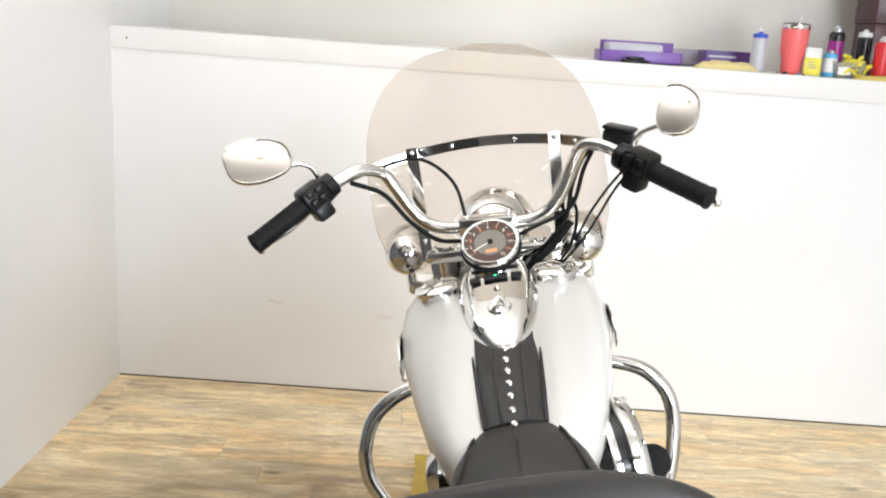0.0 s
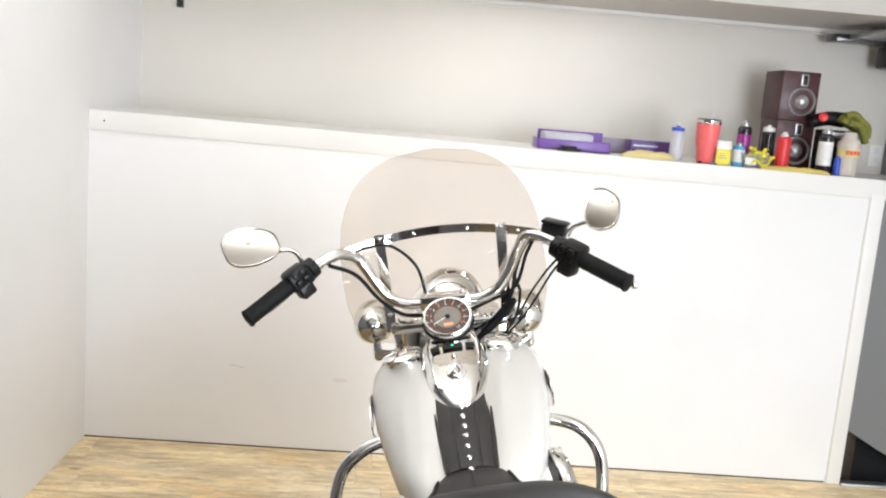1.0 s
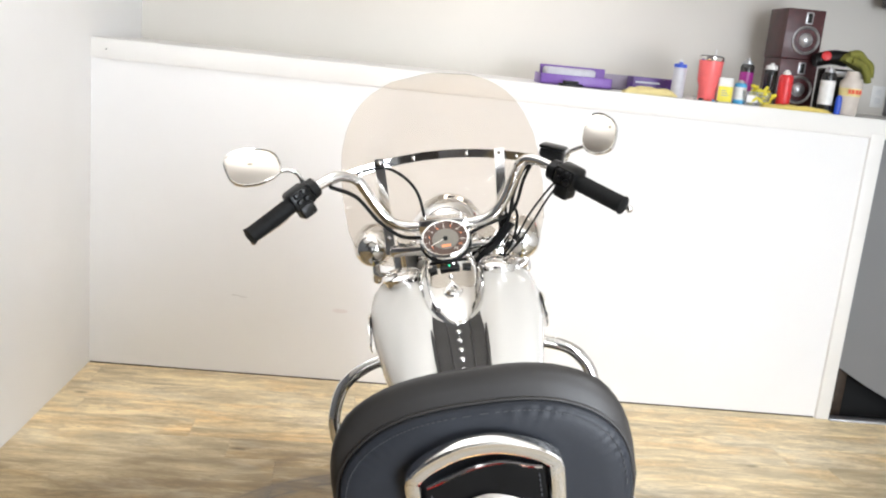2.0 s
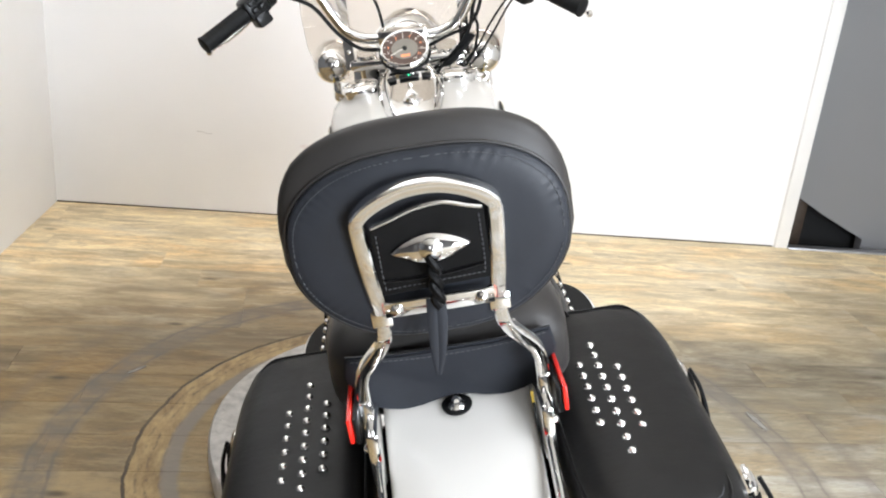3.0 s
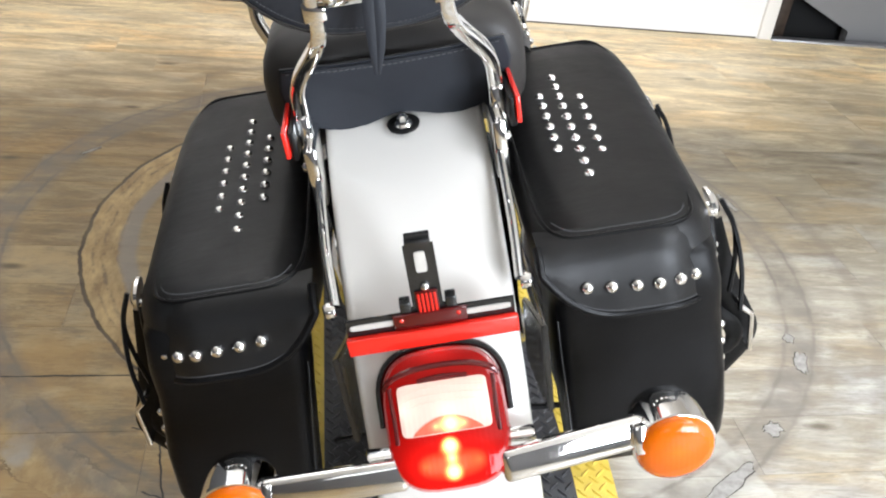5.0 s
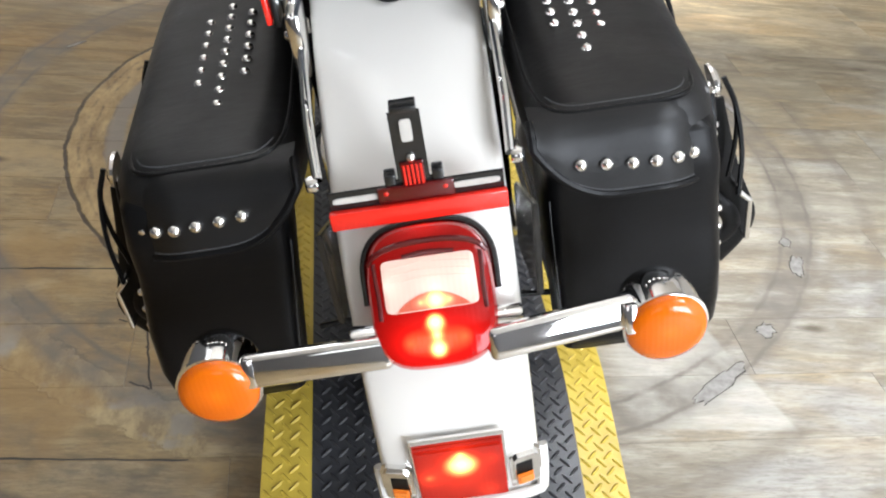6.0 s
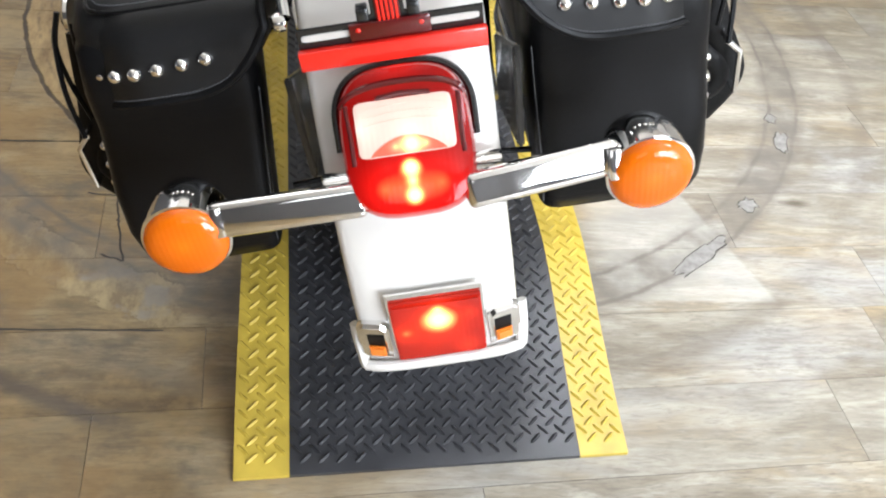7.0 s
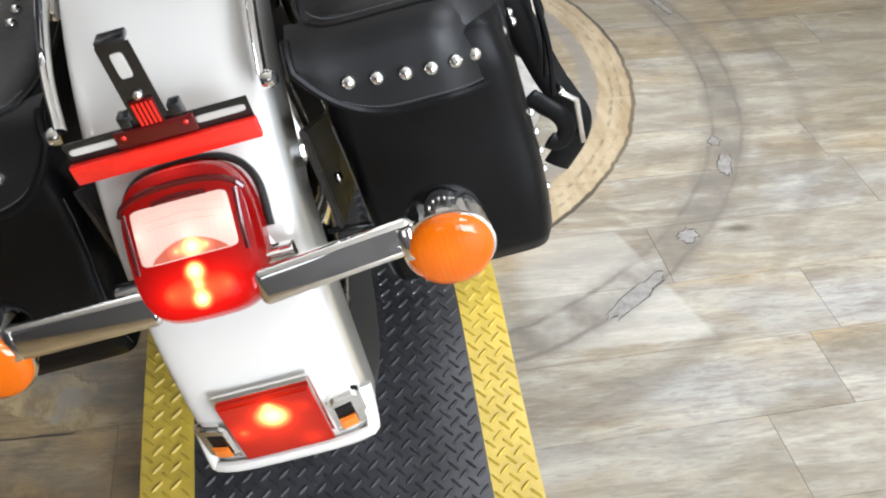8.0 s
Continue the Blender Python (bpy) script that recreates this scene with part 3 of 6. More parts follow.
def fender_at(k):
    """Place and outward way on the rear fender's crown, k steps from its front end."""
    k = min(len(CROWN) - 1, max(0, k))
    lo = int(min(k, len(CROWN) - 2))
    q = CROWN[lo].lerp(CROWN[lo + 1], k - lo)
    d = (CROWN[min(lo + 2, len(CROWN) - 1)] - CROWN[max(lo - 1, 0)]).normalized()
    return q, Vector((0, d.z, -d.y))


def fender_ring(k, w, crown, skirt):
    q, n = fender_at(k)
    pts = []
    for j in range(-12, 13):
        u = j / 12
        x = w * math.copysign(abs(math.sin(u * math.pi / 2)) ** 0.78, u)
        drop = crown * abs(u) ** 2.2 + 0.020 * max(0, (abs(u) - 0.75) / 0.25) ** 2
        pts.append((x, -drop))
    pts = [(-w * 1.0, -crown - 0.020 - skirt), *pts, (w * 1.0, -crown - 0.020 - skirt)]
    out = [q + n * d + Vector((x, 0, 0)) for x, d in pts]
    return out + [q + n * (d - 0.004) + Vector((x * 0.96, 0, 0)) for x, d in reversed(pts)]


rings = []
for k in range(len(CROWN)):
    t = k / (len(CROWN) - 1)
    rings.append(fender_ring(k, 0.100 - 0.007 * min(1, t * 1.6), 0.010 + 0.010 * t, 0.085 - 0.035 * max(0, t - 0.7) / 0.3))
fender = part("rear_fender", loft(rings), PEARL, bike, "glossy pearl-white rear fender", sharp=50)
# bright lip round the fender's tip
edge = []
for k in range(-12, 13):
    u = k / 12
    q, n = fender_at(len(CROWN) - 2)
    x = 0.096 * math.copysign(abs(math.sin(u * math.pi / 2)) ** 0.6, u)
    edge.append(q + Vector((x, 0, 0)) + n * (0.004 - 0.018 * abs(u) ** 2.2 - 0.06 * max(0, abs(u) - 0.75)) + Vector((0, 0.0, 0.05 * max(0, abs(u) - 0.75) / 0.25)))
part("fender_tip", tube(edge, 0.0062, 10, 2, 1.5), PEARL, fender, "rolled painted fender lip")
for side in (1, -1):
    x0 = 0.074 * side
    out = [(x0 - 0.019, 0.380), (x0 + 0.019, 0.380), (x0 + 0.019, 0.430), (x0 + 0.012, 0.437), (x0 - 0.012, 0.437), (x0 - 0.019, 0.430)]
    tip = part("tip_corner", plate(out, 0.016, 0.004), CHROME, fender, "chrome corner plate", m=Matrix.Translation((0, 0.329, 0)) @ Matrix.Rotation(radians(14 * side), 4, "Z"))
    part("corner_recess", plate([(x0 - 0.010, 0.390), (x0 + 0.010, 0.390), (x0 + 0.010, 0.424), (x0 - 0.010, 0.424)], 0.003, 0.001), BLACK_PLASTIC, fender, m=Matrix.Translation((0, 0.3145, 0)) @ Matrix.Rotation(radians(14 * side), 4, "Z"))
    part("tip_reflector", plate([(x0 - 0.0095, 0.391), (x0 + 0.0095, 0.391), (x0 + 0.0095, 0.407), (x0 - 0.0095, 0.407)], 0.006, 0.002), plain("amber_reflector", (0.75, 0.20, 0.02), 0.25, coat=0.5), fender, "amber corner reflector", m=Matrix.Translation((0, 0.3125, 0)) @ Matrix.Rotation(radians(14 * side), 4, "Z"))
# lower lamp on the fender's tip
bezel = [(-0.0520, 0.379), (0.0520, 0.379), (0.0535, 0.470), (0.0535, 0.482), (-0.0535, 0.482), (-0.0535, 0.470)]
LOW_RED = lens("red_lens_low", (0.28, 0.006, 0.003), (1.0, 0.040, 0.006), 0.14, [((0.002, 0.3215, 0.446), 0.034, 6.0), ((0.002, 0.3215, 0.462), 0.016, 2.0), ((0.0, 0.3215, 0.438), 0.075, 1.3), ((-0.037, 0.3215, 0.428), 0.03, 1.2), ((0.03, 0.3215, 0.395), 0.03, 0.8), ((0.036, 0.3215, 0.450), 0.02, 0.7)], 0.5)
low = part("fender_lamp", plate(bezel, 0.009, 0.003), CHROME, bike, "chrome-framed lower lamp", m=Matrix.Translation((0, 0.338, 0)))
part("lens", plate([(-0.0505, 0.380), (0.0505, 0.380), (0.0505, 0.474), (-0.0505, 0.474)], 0.010, 0.003), LOW_RED, low, "lit red lens", m=Matrix.Translation((0, 0.3315, 0)))

# tail lamp
TILT = Matrix.Translation((0, 0.402, 0.634)) @ Matrix.Rotation(radians(-42), 4, "X") @ Matrix.Diagonal((1, 0.74, 1, 1))


def rounded(w, h, y, n=3.3, dz=0.0):
    return [(x, y, z + dz) for x, z in oval(w, h, n, 40)]


TAIL_RED = lens("red_lens_tail", (0.13, 0.0015, 0.001), (1.0, 0.010, 0.005), 0.16, [((0.0, -0.069, -0.030), 0.016, 8.0), ((0.0, -0.066, -0.057), 0.014, 8.0), ((0, -0.068, -0.043), 0.012, 3.0), ((0.028, -0.067, -0.048), 0.062, 1.0), ((-0.028, -0.067, -0.048), 0.062, 1.0), ((0, -0.069, -0.050), 0.070, 1.1), ((0, -0.045, 0.075), 0.050, 1.2)], 0.22)
tail = part("tail_lamp", loft([rounded(0.058, 0.066, 0.05), rounded(0.065, 0.073, 0.03), rounded(0.067, 0.075, 0.005), rounded(0.063, 0.071, 0.0)]), CHROME, bike, "chrome-based red tail lamp, lit", m=TILT)
red_lens = part("lens", loft([rounded(0.063, 0.073, 0.002, dz=-0.003), rounded(0.0655, 0.075, -0.018, dz=-0.003), rounded(0.0645, 0.074, -0.045, dz=-0.003), rounded(0.061, 0.070, -0.060, dz=-0.003), rounded(0.052, 0.061, -0.067, dz=-0.003), rounded(0.02, 0.03, -0.069, dz=-0.003)]), TAIL_RED, tail, "lit red ribbed lens", m=TILT)
red_lens.data.transform(TILT.inverted())
red_lens.matrix_local = TILT
CLEAR_LENS = lens("clear_lens_tail", (0.60, 0.38, 0.31), (1.0, 0.60, 0.46), 0.30, [((0.004, -0.071, 0.004), 0.030, 0.5), ((-0.045, -0.071, 0.012), 0.03, 0.6), ((0.04, -0.071, 0.012), 0.03, 0.6)], 0.4)
ARCH_LENS = lens("bulb_arch_lens", (0.45, 0.10, 0.06), (1.0, 0.20, 0.10), 0.20, [((0.004, -0.0725, -0.008), 0.022, 7.0), ((0.018, -0.0725, -0.009), 0.012, 2.0), ((-0.012, -0.0725, -0.009), 0.012, 2.0)], 0.4)
DEEP_RED = plain("deep_red_plastic", (0.075, 0.002, 0.002), 0.15, coat=0.4, grain=60)
win = part("plate_window", loft([[(x, -0.064, z + 0.020) for x, z in oval(0.047, 0.027, 12, 48)], [(x, -0.0705, z + 0.020) for x, z in oval(0.047, 0.027, 12, 48)], [(x, -0.072, z + 0.020) for x, z in oval(0.0445, 0.0245, 12, 48)]]), CLEAR_LENS, tail, "lit clear lens window")
win.matrix_local = TILT
win.data.transform(Matrix.Translation((0, 0, -0.010)))
hump = [(-0.036 + 0.074 * k / 20, -0.016 + 0.017 * math.sin(math.pi * k / 20) ** 0.8) for k in range(21)]
arch = part("bulb_arch", loft([[(x, -0.0700, z) for x, z in hump], [(x, -0.0732, z) for x, z in hump]]), ARCH_LENS, tail, "glowing red arch over the bulb")
arch.matrix_local = TILT
for k in range(3):
    flute = part("window_flute", tube([(-0.041 + 0.0825 * j / 10, -0.0719, 0.0285 - 0.0075 * k + 0.0035 * math.sin(math.pi * j / 10)) for j in range(11)], 0.0011, 6, 1), CLEAR_LENS, tail)
    flute.matrix_local = TILT
ridge = part("lens_ridge", join(tube([(-0.060, -0.056, 0.036), (-0.052, -0.0635, 0.044), (-0.03, -0.0665, 0.051), (0.0, -0.0668, 0.053), (0.03, -0.0665, 0.051), (0.052, -0.0635, 0.044), (0.060, -0.056, 0.036)], 0.0034, 8, 4), tube([(-0.024, -0.069, 0.0385), (0.0, -0.0702, 0.041), (0.028, -0.069, 0.0385)], 0.0028, 8, 4)), DEEP_RED, tail, "deep red moulded ridge")
ridge.matrix_local = TILT
for side in (1, -1):
    rib = part("lens_ridge", tube([(0.0545 * side, -0.064, 0.036), (0.053 * side, -0.067, 0.0), (0.0535 * side, -0.066, -0.022)], 0.0026, 8, 4), DEEP_RED, tail)
    rib.matrix_local = TILT
part("visor", tube([(-0.069, 0.395, 0.635), (-0.067, 0.425, 0.672), (-0.045, 0.440, 0.694), (0, 0.443, 0.700), (0.045, 0.440, 0.694), (0.067, 0.425, 0.672), (0.069, 0.395, 0.635)], 0.0042, 10, 5, 1.4), BLACK_STEEL, tail, "glossy black rim")

# signal bar with its two lamps
AMBER = lens("amber_lens", (0.60, 0.115, 0.0), (1.0, 0.20, 0.0), 0.05, [((0.2325, 0.33, 0.602), 0.036, 0.30), ((-0.2325, 0.33, 0.602), 0.036, 0.30)], 0.5)
bar = part("signal_bar", box(-0.09, 0.09, 0.356, 0.372, 0.598, 0.632, 0.003), CHROME, bike, "polished chrome light bar")
for side in (1, -1):
    part("bar_face", box(min(0.048 * side, 0.205 * side), max(0.048 * side, 0.205 * side), -0.009, 0.009, -0.0190, 0.0190, 0.0085, 5), CHROME, bar, "polished chrome bar face", m=Matrix.Translation((0.13 * side, 0.345, 0.614)) @ Matrix.Rotation(radians(4 + 4 * side), 4, "Z") @ Matrix.Rotation(radians(-20), 4, "X") @ Matrix.Translation((-0.13 * side, 0, 0)))
    part("bar_tab", box(0.196 * side - 0.006, 0.196 * side + 0.006, -0.0095, 0.004, -0.0165, 0.0165, 0.002), CHROME, bar, m=Matrix.Translation((0, 0.345, 0.614)) @ Matrix.Rotation(radians(-20), 4, "X"))
    m = aim((0.2325 * side, 0.362, 0.596), (0, -1, 0.02))
    cup = part("turn_signal", lathe([(0.010, -0.045), (0.026, -0.043), (0.037, -0.034), (0.0415, -0.020), (0.0425, 0.0), (0.0425, 0.014), (0.0445, 0.015), (0.0445, 0.020), (0.041, 0.021)], 40), CHROME, bike, "chrome turn signal", m=m)
    part("lens", lathe([(0.0418, 0.019), (0.0418, 0.024), (0.039, 0.029), (0.030, 0.033), (0.015, 0.035), (0.0, 0.0355)], 40), AMBER, cup, "amber lens", m=m)
    part("signal_stem", tube([(0.19 * side, 0.358, 0.612), (0.225 * side, 0.365, 0.606)], 0.011, 12, 1), CHROME, bar)
# number plate bracket with a red reflector bar
PB = Matrix.Translation((0, 0.402, 0))
brk = part("plate_bracket", plate([(-0.089, 0.762), (0.089, 0.762), (0.089, 0.785), (0.028, 0.785), (0.016, 0.791), (0.0155, 0.866), (-0.0155, 0.866), (-0.016, 0.791), (-0.028, 0.785), (-0.089, 0.785)], 0.003, 0.0008), BLACK_STEEL, bike, "black steel number plate bracket, empty", m=PB)
part("reflector_bar", box(-0.091, 0.091, 0.390, 0.399, 0.744, 0.765, 0.002), RED_REFLECTOR, brk, "red reflector strip")
SLOT = plain("pale_slot", (0.5, 0.48, 0.44), 0.4)
for side in (1, -1):
    part("slot", plate(oval(0.025, 0.0036, 5, 24, 0.060 * side, 0.7755), 0.0020, 0.0006), SLOT, brk, m=Matrix.Translation((0, 0.3990, 0)))
    part("bracket_ear", box(0.024 * side - 0.006, 0.024 * side + 0.006, 0.397, 0.412, 0.776, 0.798, 0.002), BLACK_STEEL, brk)
    part("rivet", dome(0.0035), RED_REFLECTOR, brk, m=aim((0.030 * side, 0.3960, 0.779), (0, -1, 0.2)))
# tail lamp's red reflection, painted as deep red on the black bracket
part("clear_foot", box(-0.039, 0.039, 0.3935, 0.3988, 0.7665, 0.7855, 0.002), DEEP_RED, brk, "bracket foot painted with the tail lamp's red reflection")
part("rib_panel", box(-0.0118, 0.0118, 0.3962, 0.3990, 0.784, 0.811, 0.001), DEEP_RED, brk)
part("slot", plate(oval(0.0058, 0.0125, 6, 24, 0, 0.846), 0.0022, 0.0006), SLOT, brk, m=Matrix.Translation((0, 0.3990, 0)))
part("fold", box(-0.013, 0.013, 0.396, 0.415, 0.866, 0.872, 0.001), BLACK_STEEL, brk)
part("bolt", dome(0.005), CHROME, brk, m=aim((0, 0.3985, 0.815), (0, -1, 0)))
# ribs carry the same reflected red in their colour
for x in (-0.0085, -0.0043, 0, 0.0043, 0.0085):
    part("rib", tube([(x, 0.3958, 0.783), (x, 0.3958, 0.808)], 0.0013, 6, 1), RED_REFLECTOR, brk)


for o in (brk, *brk.children):
    o.data.transform(Matrix.Translation((0, 0.032, -0.028)))


# fender struts and the passenger backrest's bar
def strut():
    return join(tube([(0.108, 0.72, 0.86), (0.106, 0.62, 0.835), (0.104, 0.52, 0.79), (0.101, 0.47, 0.75)], 0.011, 10, 4, 0.5, up=(1, 0, 0)), box(0.100, 0.116, 0.60, 0.68, 0.80, 0.875, 0.004))


for side, bm in pair(strut):
    s = part("fender_strut", bm, CHROME, bike, "chrome fender strut")
    part("strut_cap", lathe([(0.0, 0), (0.0095, 0), (0.0095, 0.006), (0.007, 0.011), (0, 0.012)], 20), CHROME, s, m=aim((0.103 * side, 0.468, 0.748), (side, -0.3, 0.1)))
    for y, z in ((0.62, 0.845), (0.66, 0.86)):
        part("bolt", dome(0.007), CHROME, s, m=aim((0.116 * side, y, z), (side, 0, 0)))
    part("side_reflector", box(0.132 * side - 0.003, 0.132 * side + 0.003, 0.600, 0.690, 0.868, 0.902, 0.002), RED_REFLECTOR, s, "red side reflector")
    part("reflector_back", box(0.125 * side - 0.003, 0.125 * side + 0.004, 0.606, 0.684, 0.862, 0.898, 0.002), BLACK_PLASTIC, s)

for side in (1, -1):
    holder = part("bag_support", plate([(0.455, 0.560), (0.660, 0.470), (0.645, 0.590), (0.450, 0.695)], 0.008, 0.002), BLACK_STEEL, bike, "black steel saddlebag support plate", m=Matrix.Translation((0.116 * side, 0, 0)) @ Matrix.Rotation(radians(90), 4, "Z"))
    part("bolt", dome(0.008), CHROME, holder, m=aim((0.121 * side, 0.523, 0.577), (side, 0, 0)))

sissy = part("sissy_bar", tube([(-0.112, 0.655, 0.86), (-0.112, 0.645, 0.91), (-0.106, 0.633, 0.945), (-0.074, 0.612, 0.992), (-0.068, 0.603, 1.03), (-0.0715, 0.585, 1.09), (-0.0745, 0.572, 1.150), (-0.070, 0.567, 1.167), (-0.050, 0.564, 1.181), (-0.018, 0.562, 1.192), (0.018, 0.562, 1.192), (0.050, 0.564, 1.181), (0.070, 0.567, 1.167), (0.0745, 0.572, 1.150), (0.0715, 0.585, 1.09), (0.068, 0.603, 1.03), (0.074, 0.612, 0.992), (0.106, 0.633, 0.945), (0.112, 0.645, 0.91), (0.112, 0.655, 0.86)], 0.0088, 12, 5, 1.0, square=0.45), CHROME, bike, "square chrome backrest bar")
for side in (1, -1):
    part("bar_clamp", box(0.068 * side - 0.0125, 0.068 * side + 0.0125, 0.592, 0.617, 1.020, 1.043, 0.003), CHROME, sissy)
    part("bar_mount", box(0.113 * side - 0.008, 0.113 * side + 0.008, 0.636, 0.675, 0.835, 0.90, 0.003), CHROME, sissy)
part("crossbar", box(-0.062, 0.062, -0.004, 0.004, -0.011, 0.011, 0.0015), CHROME, sissy, m=Matrix.Translation((0, 0.578, 1.050)) @ Matrix.Rotation(radians(20), 4, "X"))
for x in (-0.048, 0.048):
    part("bolt", dome(0.008), CHROME, sissy, m=aim((x, 0.574, 1.050), (0, -1, 0.2)))


# backrest pad
def pad_outline(grow=0.0, seg=56):
    """A rounded shield: wide shoulders, narrower foot."""
    out = []
    for k in range(seg):
        a = 2 * math.pi * k / seg
        c, s = math.cos(a), math.sin(a)
        x = math.copysign(abs(c) ** 0.60, c)
        z = math.copysign(abs(s) ** 0.60, s)
        half = 0.155 - 0.052 * max(0, -z) ** 1.6 - 0.020 * max(0, z) ** 3
        out.append((x * (half + grow), 1.108 + z * (0.108 + grow) + (0.008 * (1 - x * x) if z > 0 else 0)))
    return out


rings = []
for grow, y, rise in ((-0.060, 0.708, 0), (-0.016, 0.704, 0), (0.002, 0.697, -0.016), (0.011, 0.685, -0.014), (0.012, 0.668, -0.004), (0.012, 0.650, 0.007), (0.0115, 0.634, 0.018), (0.0108, 0.622, 0.0235), (0.0098, 0.614, 0.0235), (0.0082, 0.608, 0.019), (0.0062, 0.6045, 0.011), (0.0045, 0.602, 0.004), (0.002, 0.600, 0), (-0.004, 0.5985, 0), (-0.009, 0.598, 0), (-0.04, 0.594, 0), (-0.09, 0.592, 0)):
    rings.append([(x, y - 0.10 * (z - 1.114), z + rise * min(1, max(0, (z - 1.10) / 0.10))) for x, z in pad_outline(grow)])
pad = part("backrest_pad", loft(rings), SEAT_LEATHER, bike, "thick black vinyl backrest pad", sharp=60)
def pad_panel(grow, y, pucker):
    """A ring of the back panel, gathered along its seam."""
    ring = []
    for k, (x, z) in enumerate(pad_outline(grow, 336)):
        deep = pucker * (0.5 + 0.5 * math.sin(k * 2 * math.pi / 6)) * (0.6 + 0.4 * math.sin(k * 0.11))
        ring.append((x, y + deep - 0.10 * (z - 1.114), z))
    return ring


part("back_panel", loft([pad_panel(*r) for r in ((0.0012, 0.6005, 0), (0.0012, 0.5950, 0), (-0.0015, 0.5915, 0.0004), (-0.0050, 0.5905, 0.0009), (-0.009, 0.5890, 0.0006), (-0.014, 0.5876, 0.0001), (-0.030, 0.5862, 0), (-0.055, 0.5855, 0), (-0.092, 0.585, 0))]), PAD_LEATHER, pad, "blue-black vinyl back panel", sharp=60)
part("panel_welt", tube([Vector((x, 0.6000 - 0.10 * (z - 1.114), z)) for x, z in [*pad_outline(0.0030, 112), pad_outline(0.0030, 112)[0]]], 0.0022, 8, 1), SEAT_LEATHER, pad)
seam = [Vector((x, 0.5893 - 0.10 * (z - 1.114), z)) for x, z in pad_outline(-0.0060, 168)]
bm = bmesh.new()
for a, b in zip(seam[::1], seam[1::1]):
    mid = (a + b) / 2
    bm = join(bm, tube([mid + (a - mid) * 0.5, mid + (b - mid) * 0.5], 0.0006, 5, 1))
tagged(part("stitching", bm, THREAD, pad), kind="stuff")
# leather plate inside the bar, with its eye-shaped concho and braided tassel
lz = [(-0.060, 1.072), (0.060, 1.076), (0.062, 1.10), (0.062, 1.156), (0.045, 1.160), (0.02, 1.168), (-0.01, 1.166), (-0.035, 1.158), (-0.062, 1.150), (-0.062, 1.10)]
lp = part("leather_plate", plate(lz, 0.004, 0.001), BLACK_LEATHER, sissy, "stitched black leather plate", m=Matrix.Translation((0, 0.570, 0)))
edge_run = [(0.056, 1.150), (0.056, 1.10), (0.055, 1.083), (-0.055, 1.079), (-0.056, 1.10), (-0.056, 1.145)]
bm = bmesh.new()
for (xa, za), (xb, zb) in zip(edge_run, edge_run[1:]):
    n = max(2, int(math.hypot(xb - xa, zb - za) / 0.0055))
    for k in range(n):
        p, q = k / n, (k + 0.55) / n
        bm = join(bm, tube([(xa + (xb - xa) * p, 0.5655, za + (zb - za) * p), (xa + (xb - xa) * q, 0.5655, za + (zb - za) * q)], 0.0007, 5, 1))
tagged(part("stitching", bm, THREAD, lp), kind="stuff")
part("plate_trim", tube([(0.060, 0.567, 1.158), (0.045, 0.566, 1.162), (0.02, 0.565, 1.170), (-0.01, 0.565, 1.168), (-0.035, 0.566, 1.160), (-0.060, 0.567, 1.152)], 0.0028, 8, 4), CHROME, lp, "thin chrome trim")
part("plate_fold", tube([(0.055, 0.5660, 1.094), (0.02, 0.5645, 1.090), (-0.02, 0.5645, 1.088), (-0.055, 0.5660, 1.090)], 0.0030, 8, 4, 0.5), BLACK_LEATHER, lp)
eye = [(0.043 * u, 0.017 * (1 - abs(u) ** 1.7) ** 0.9 * s) for u, s in [(k / 10, 1) for k in range(-10, 11)] + [(-k / 10, -1) for k in range(-9, 10)]]
con = part("concho", loft([[(x * g, -d, z * g + 1.121) for x, z in eye] for g, d in ((1, 0), (1, 0.002), (0.82, 0.005), (0.5, 0.007), (0.2, 0.008))]), CHROME, sissy, "eye-shaped chrome concho", m=Matrix.Translation((0, 0.564, 0)))
part("concho_hub", lathe([(0.013, 0), (0.013, 0.004), (0.009, 0.008), (0, 0.009)], 20), CHROME, con, m=aim((0, 0.558, 1.122), (0, -1, 0)))
for s in (-1, 1):
    path = [(s * 0.004 * math.cos(k * 1.6), 0.551 + 0.003 * math.sin(k * 1.6 * s), 1.116 - 0.0085 * k) for k in range(8)]
    part("braid", tube(path, 0.0048, 8, 3), BLACK_LEATHER, lp, "braided leather tassel")
for s in (-1, 1):
    part("tassel_strap", tube([(-0.003 + s * 0.003, 0.552, 1.066), (-0.006 + s * 0.005, 0.553, 1.03), (-0.010 + s * 0.004, 0.556, 0.995), (-0.014 + s * 0.001, 0.560, 0.968)], (0.0080, 0.0020), 8, 4, 0.18, up=(0, 1, 0)), PAD_LEATHER, lp)


# seats
def seat_ring(y, w, top, bot, n=2.6, lift=0.0):
    cz, h = (top + bot) / 2, (top - bot) / 2
    return [(x, y + lift * (z - cz), z) for x, z in oval(w, h, n, 40, 0, cz)]


rider = part("rider_seat", loft([seat_ring(*r) for r in ((1.445, 0.030, 0.918, 0.895), (1.435, 0.058, 0.926, 0.875), (1.40, 0.084, 0.931, 0.85), (1.34, 0.106, 0.930, 0.83), (1.26, 0.128, 0.912, 0.80), (1.16, 0.165, 0.888, 0.77), (1.06, 0.185, 0.880, 0.75), (0.97, 0.19, 0.900, 0.75), (0.93, 0.18, 0.925, 0.76), (0.91, 0.15, 0.92, 0.78))]), SEAT_LEATHER, bike, "black vinyl rider seat with a centre seam", sharp=60)
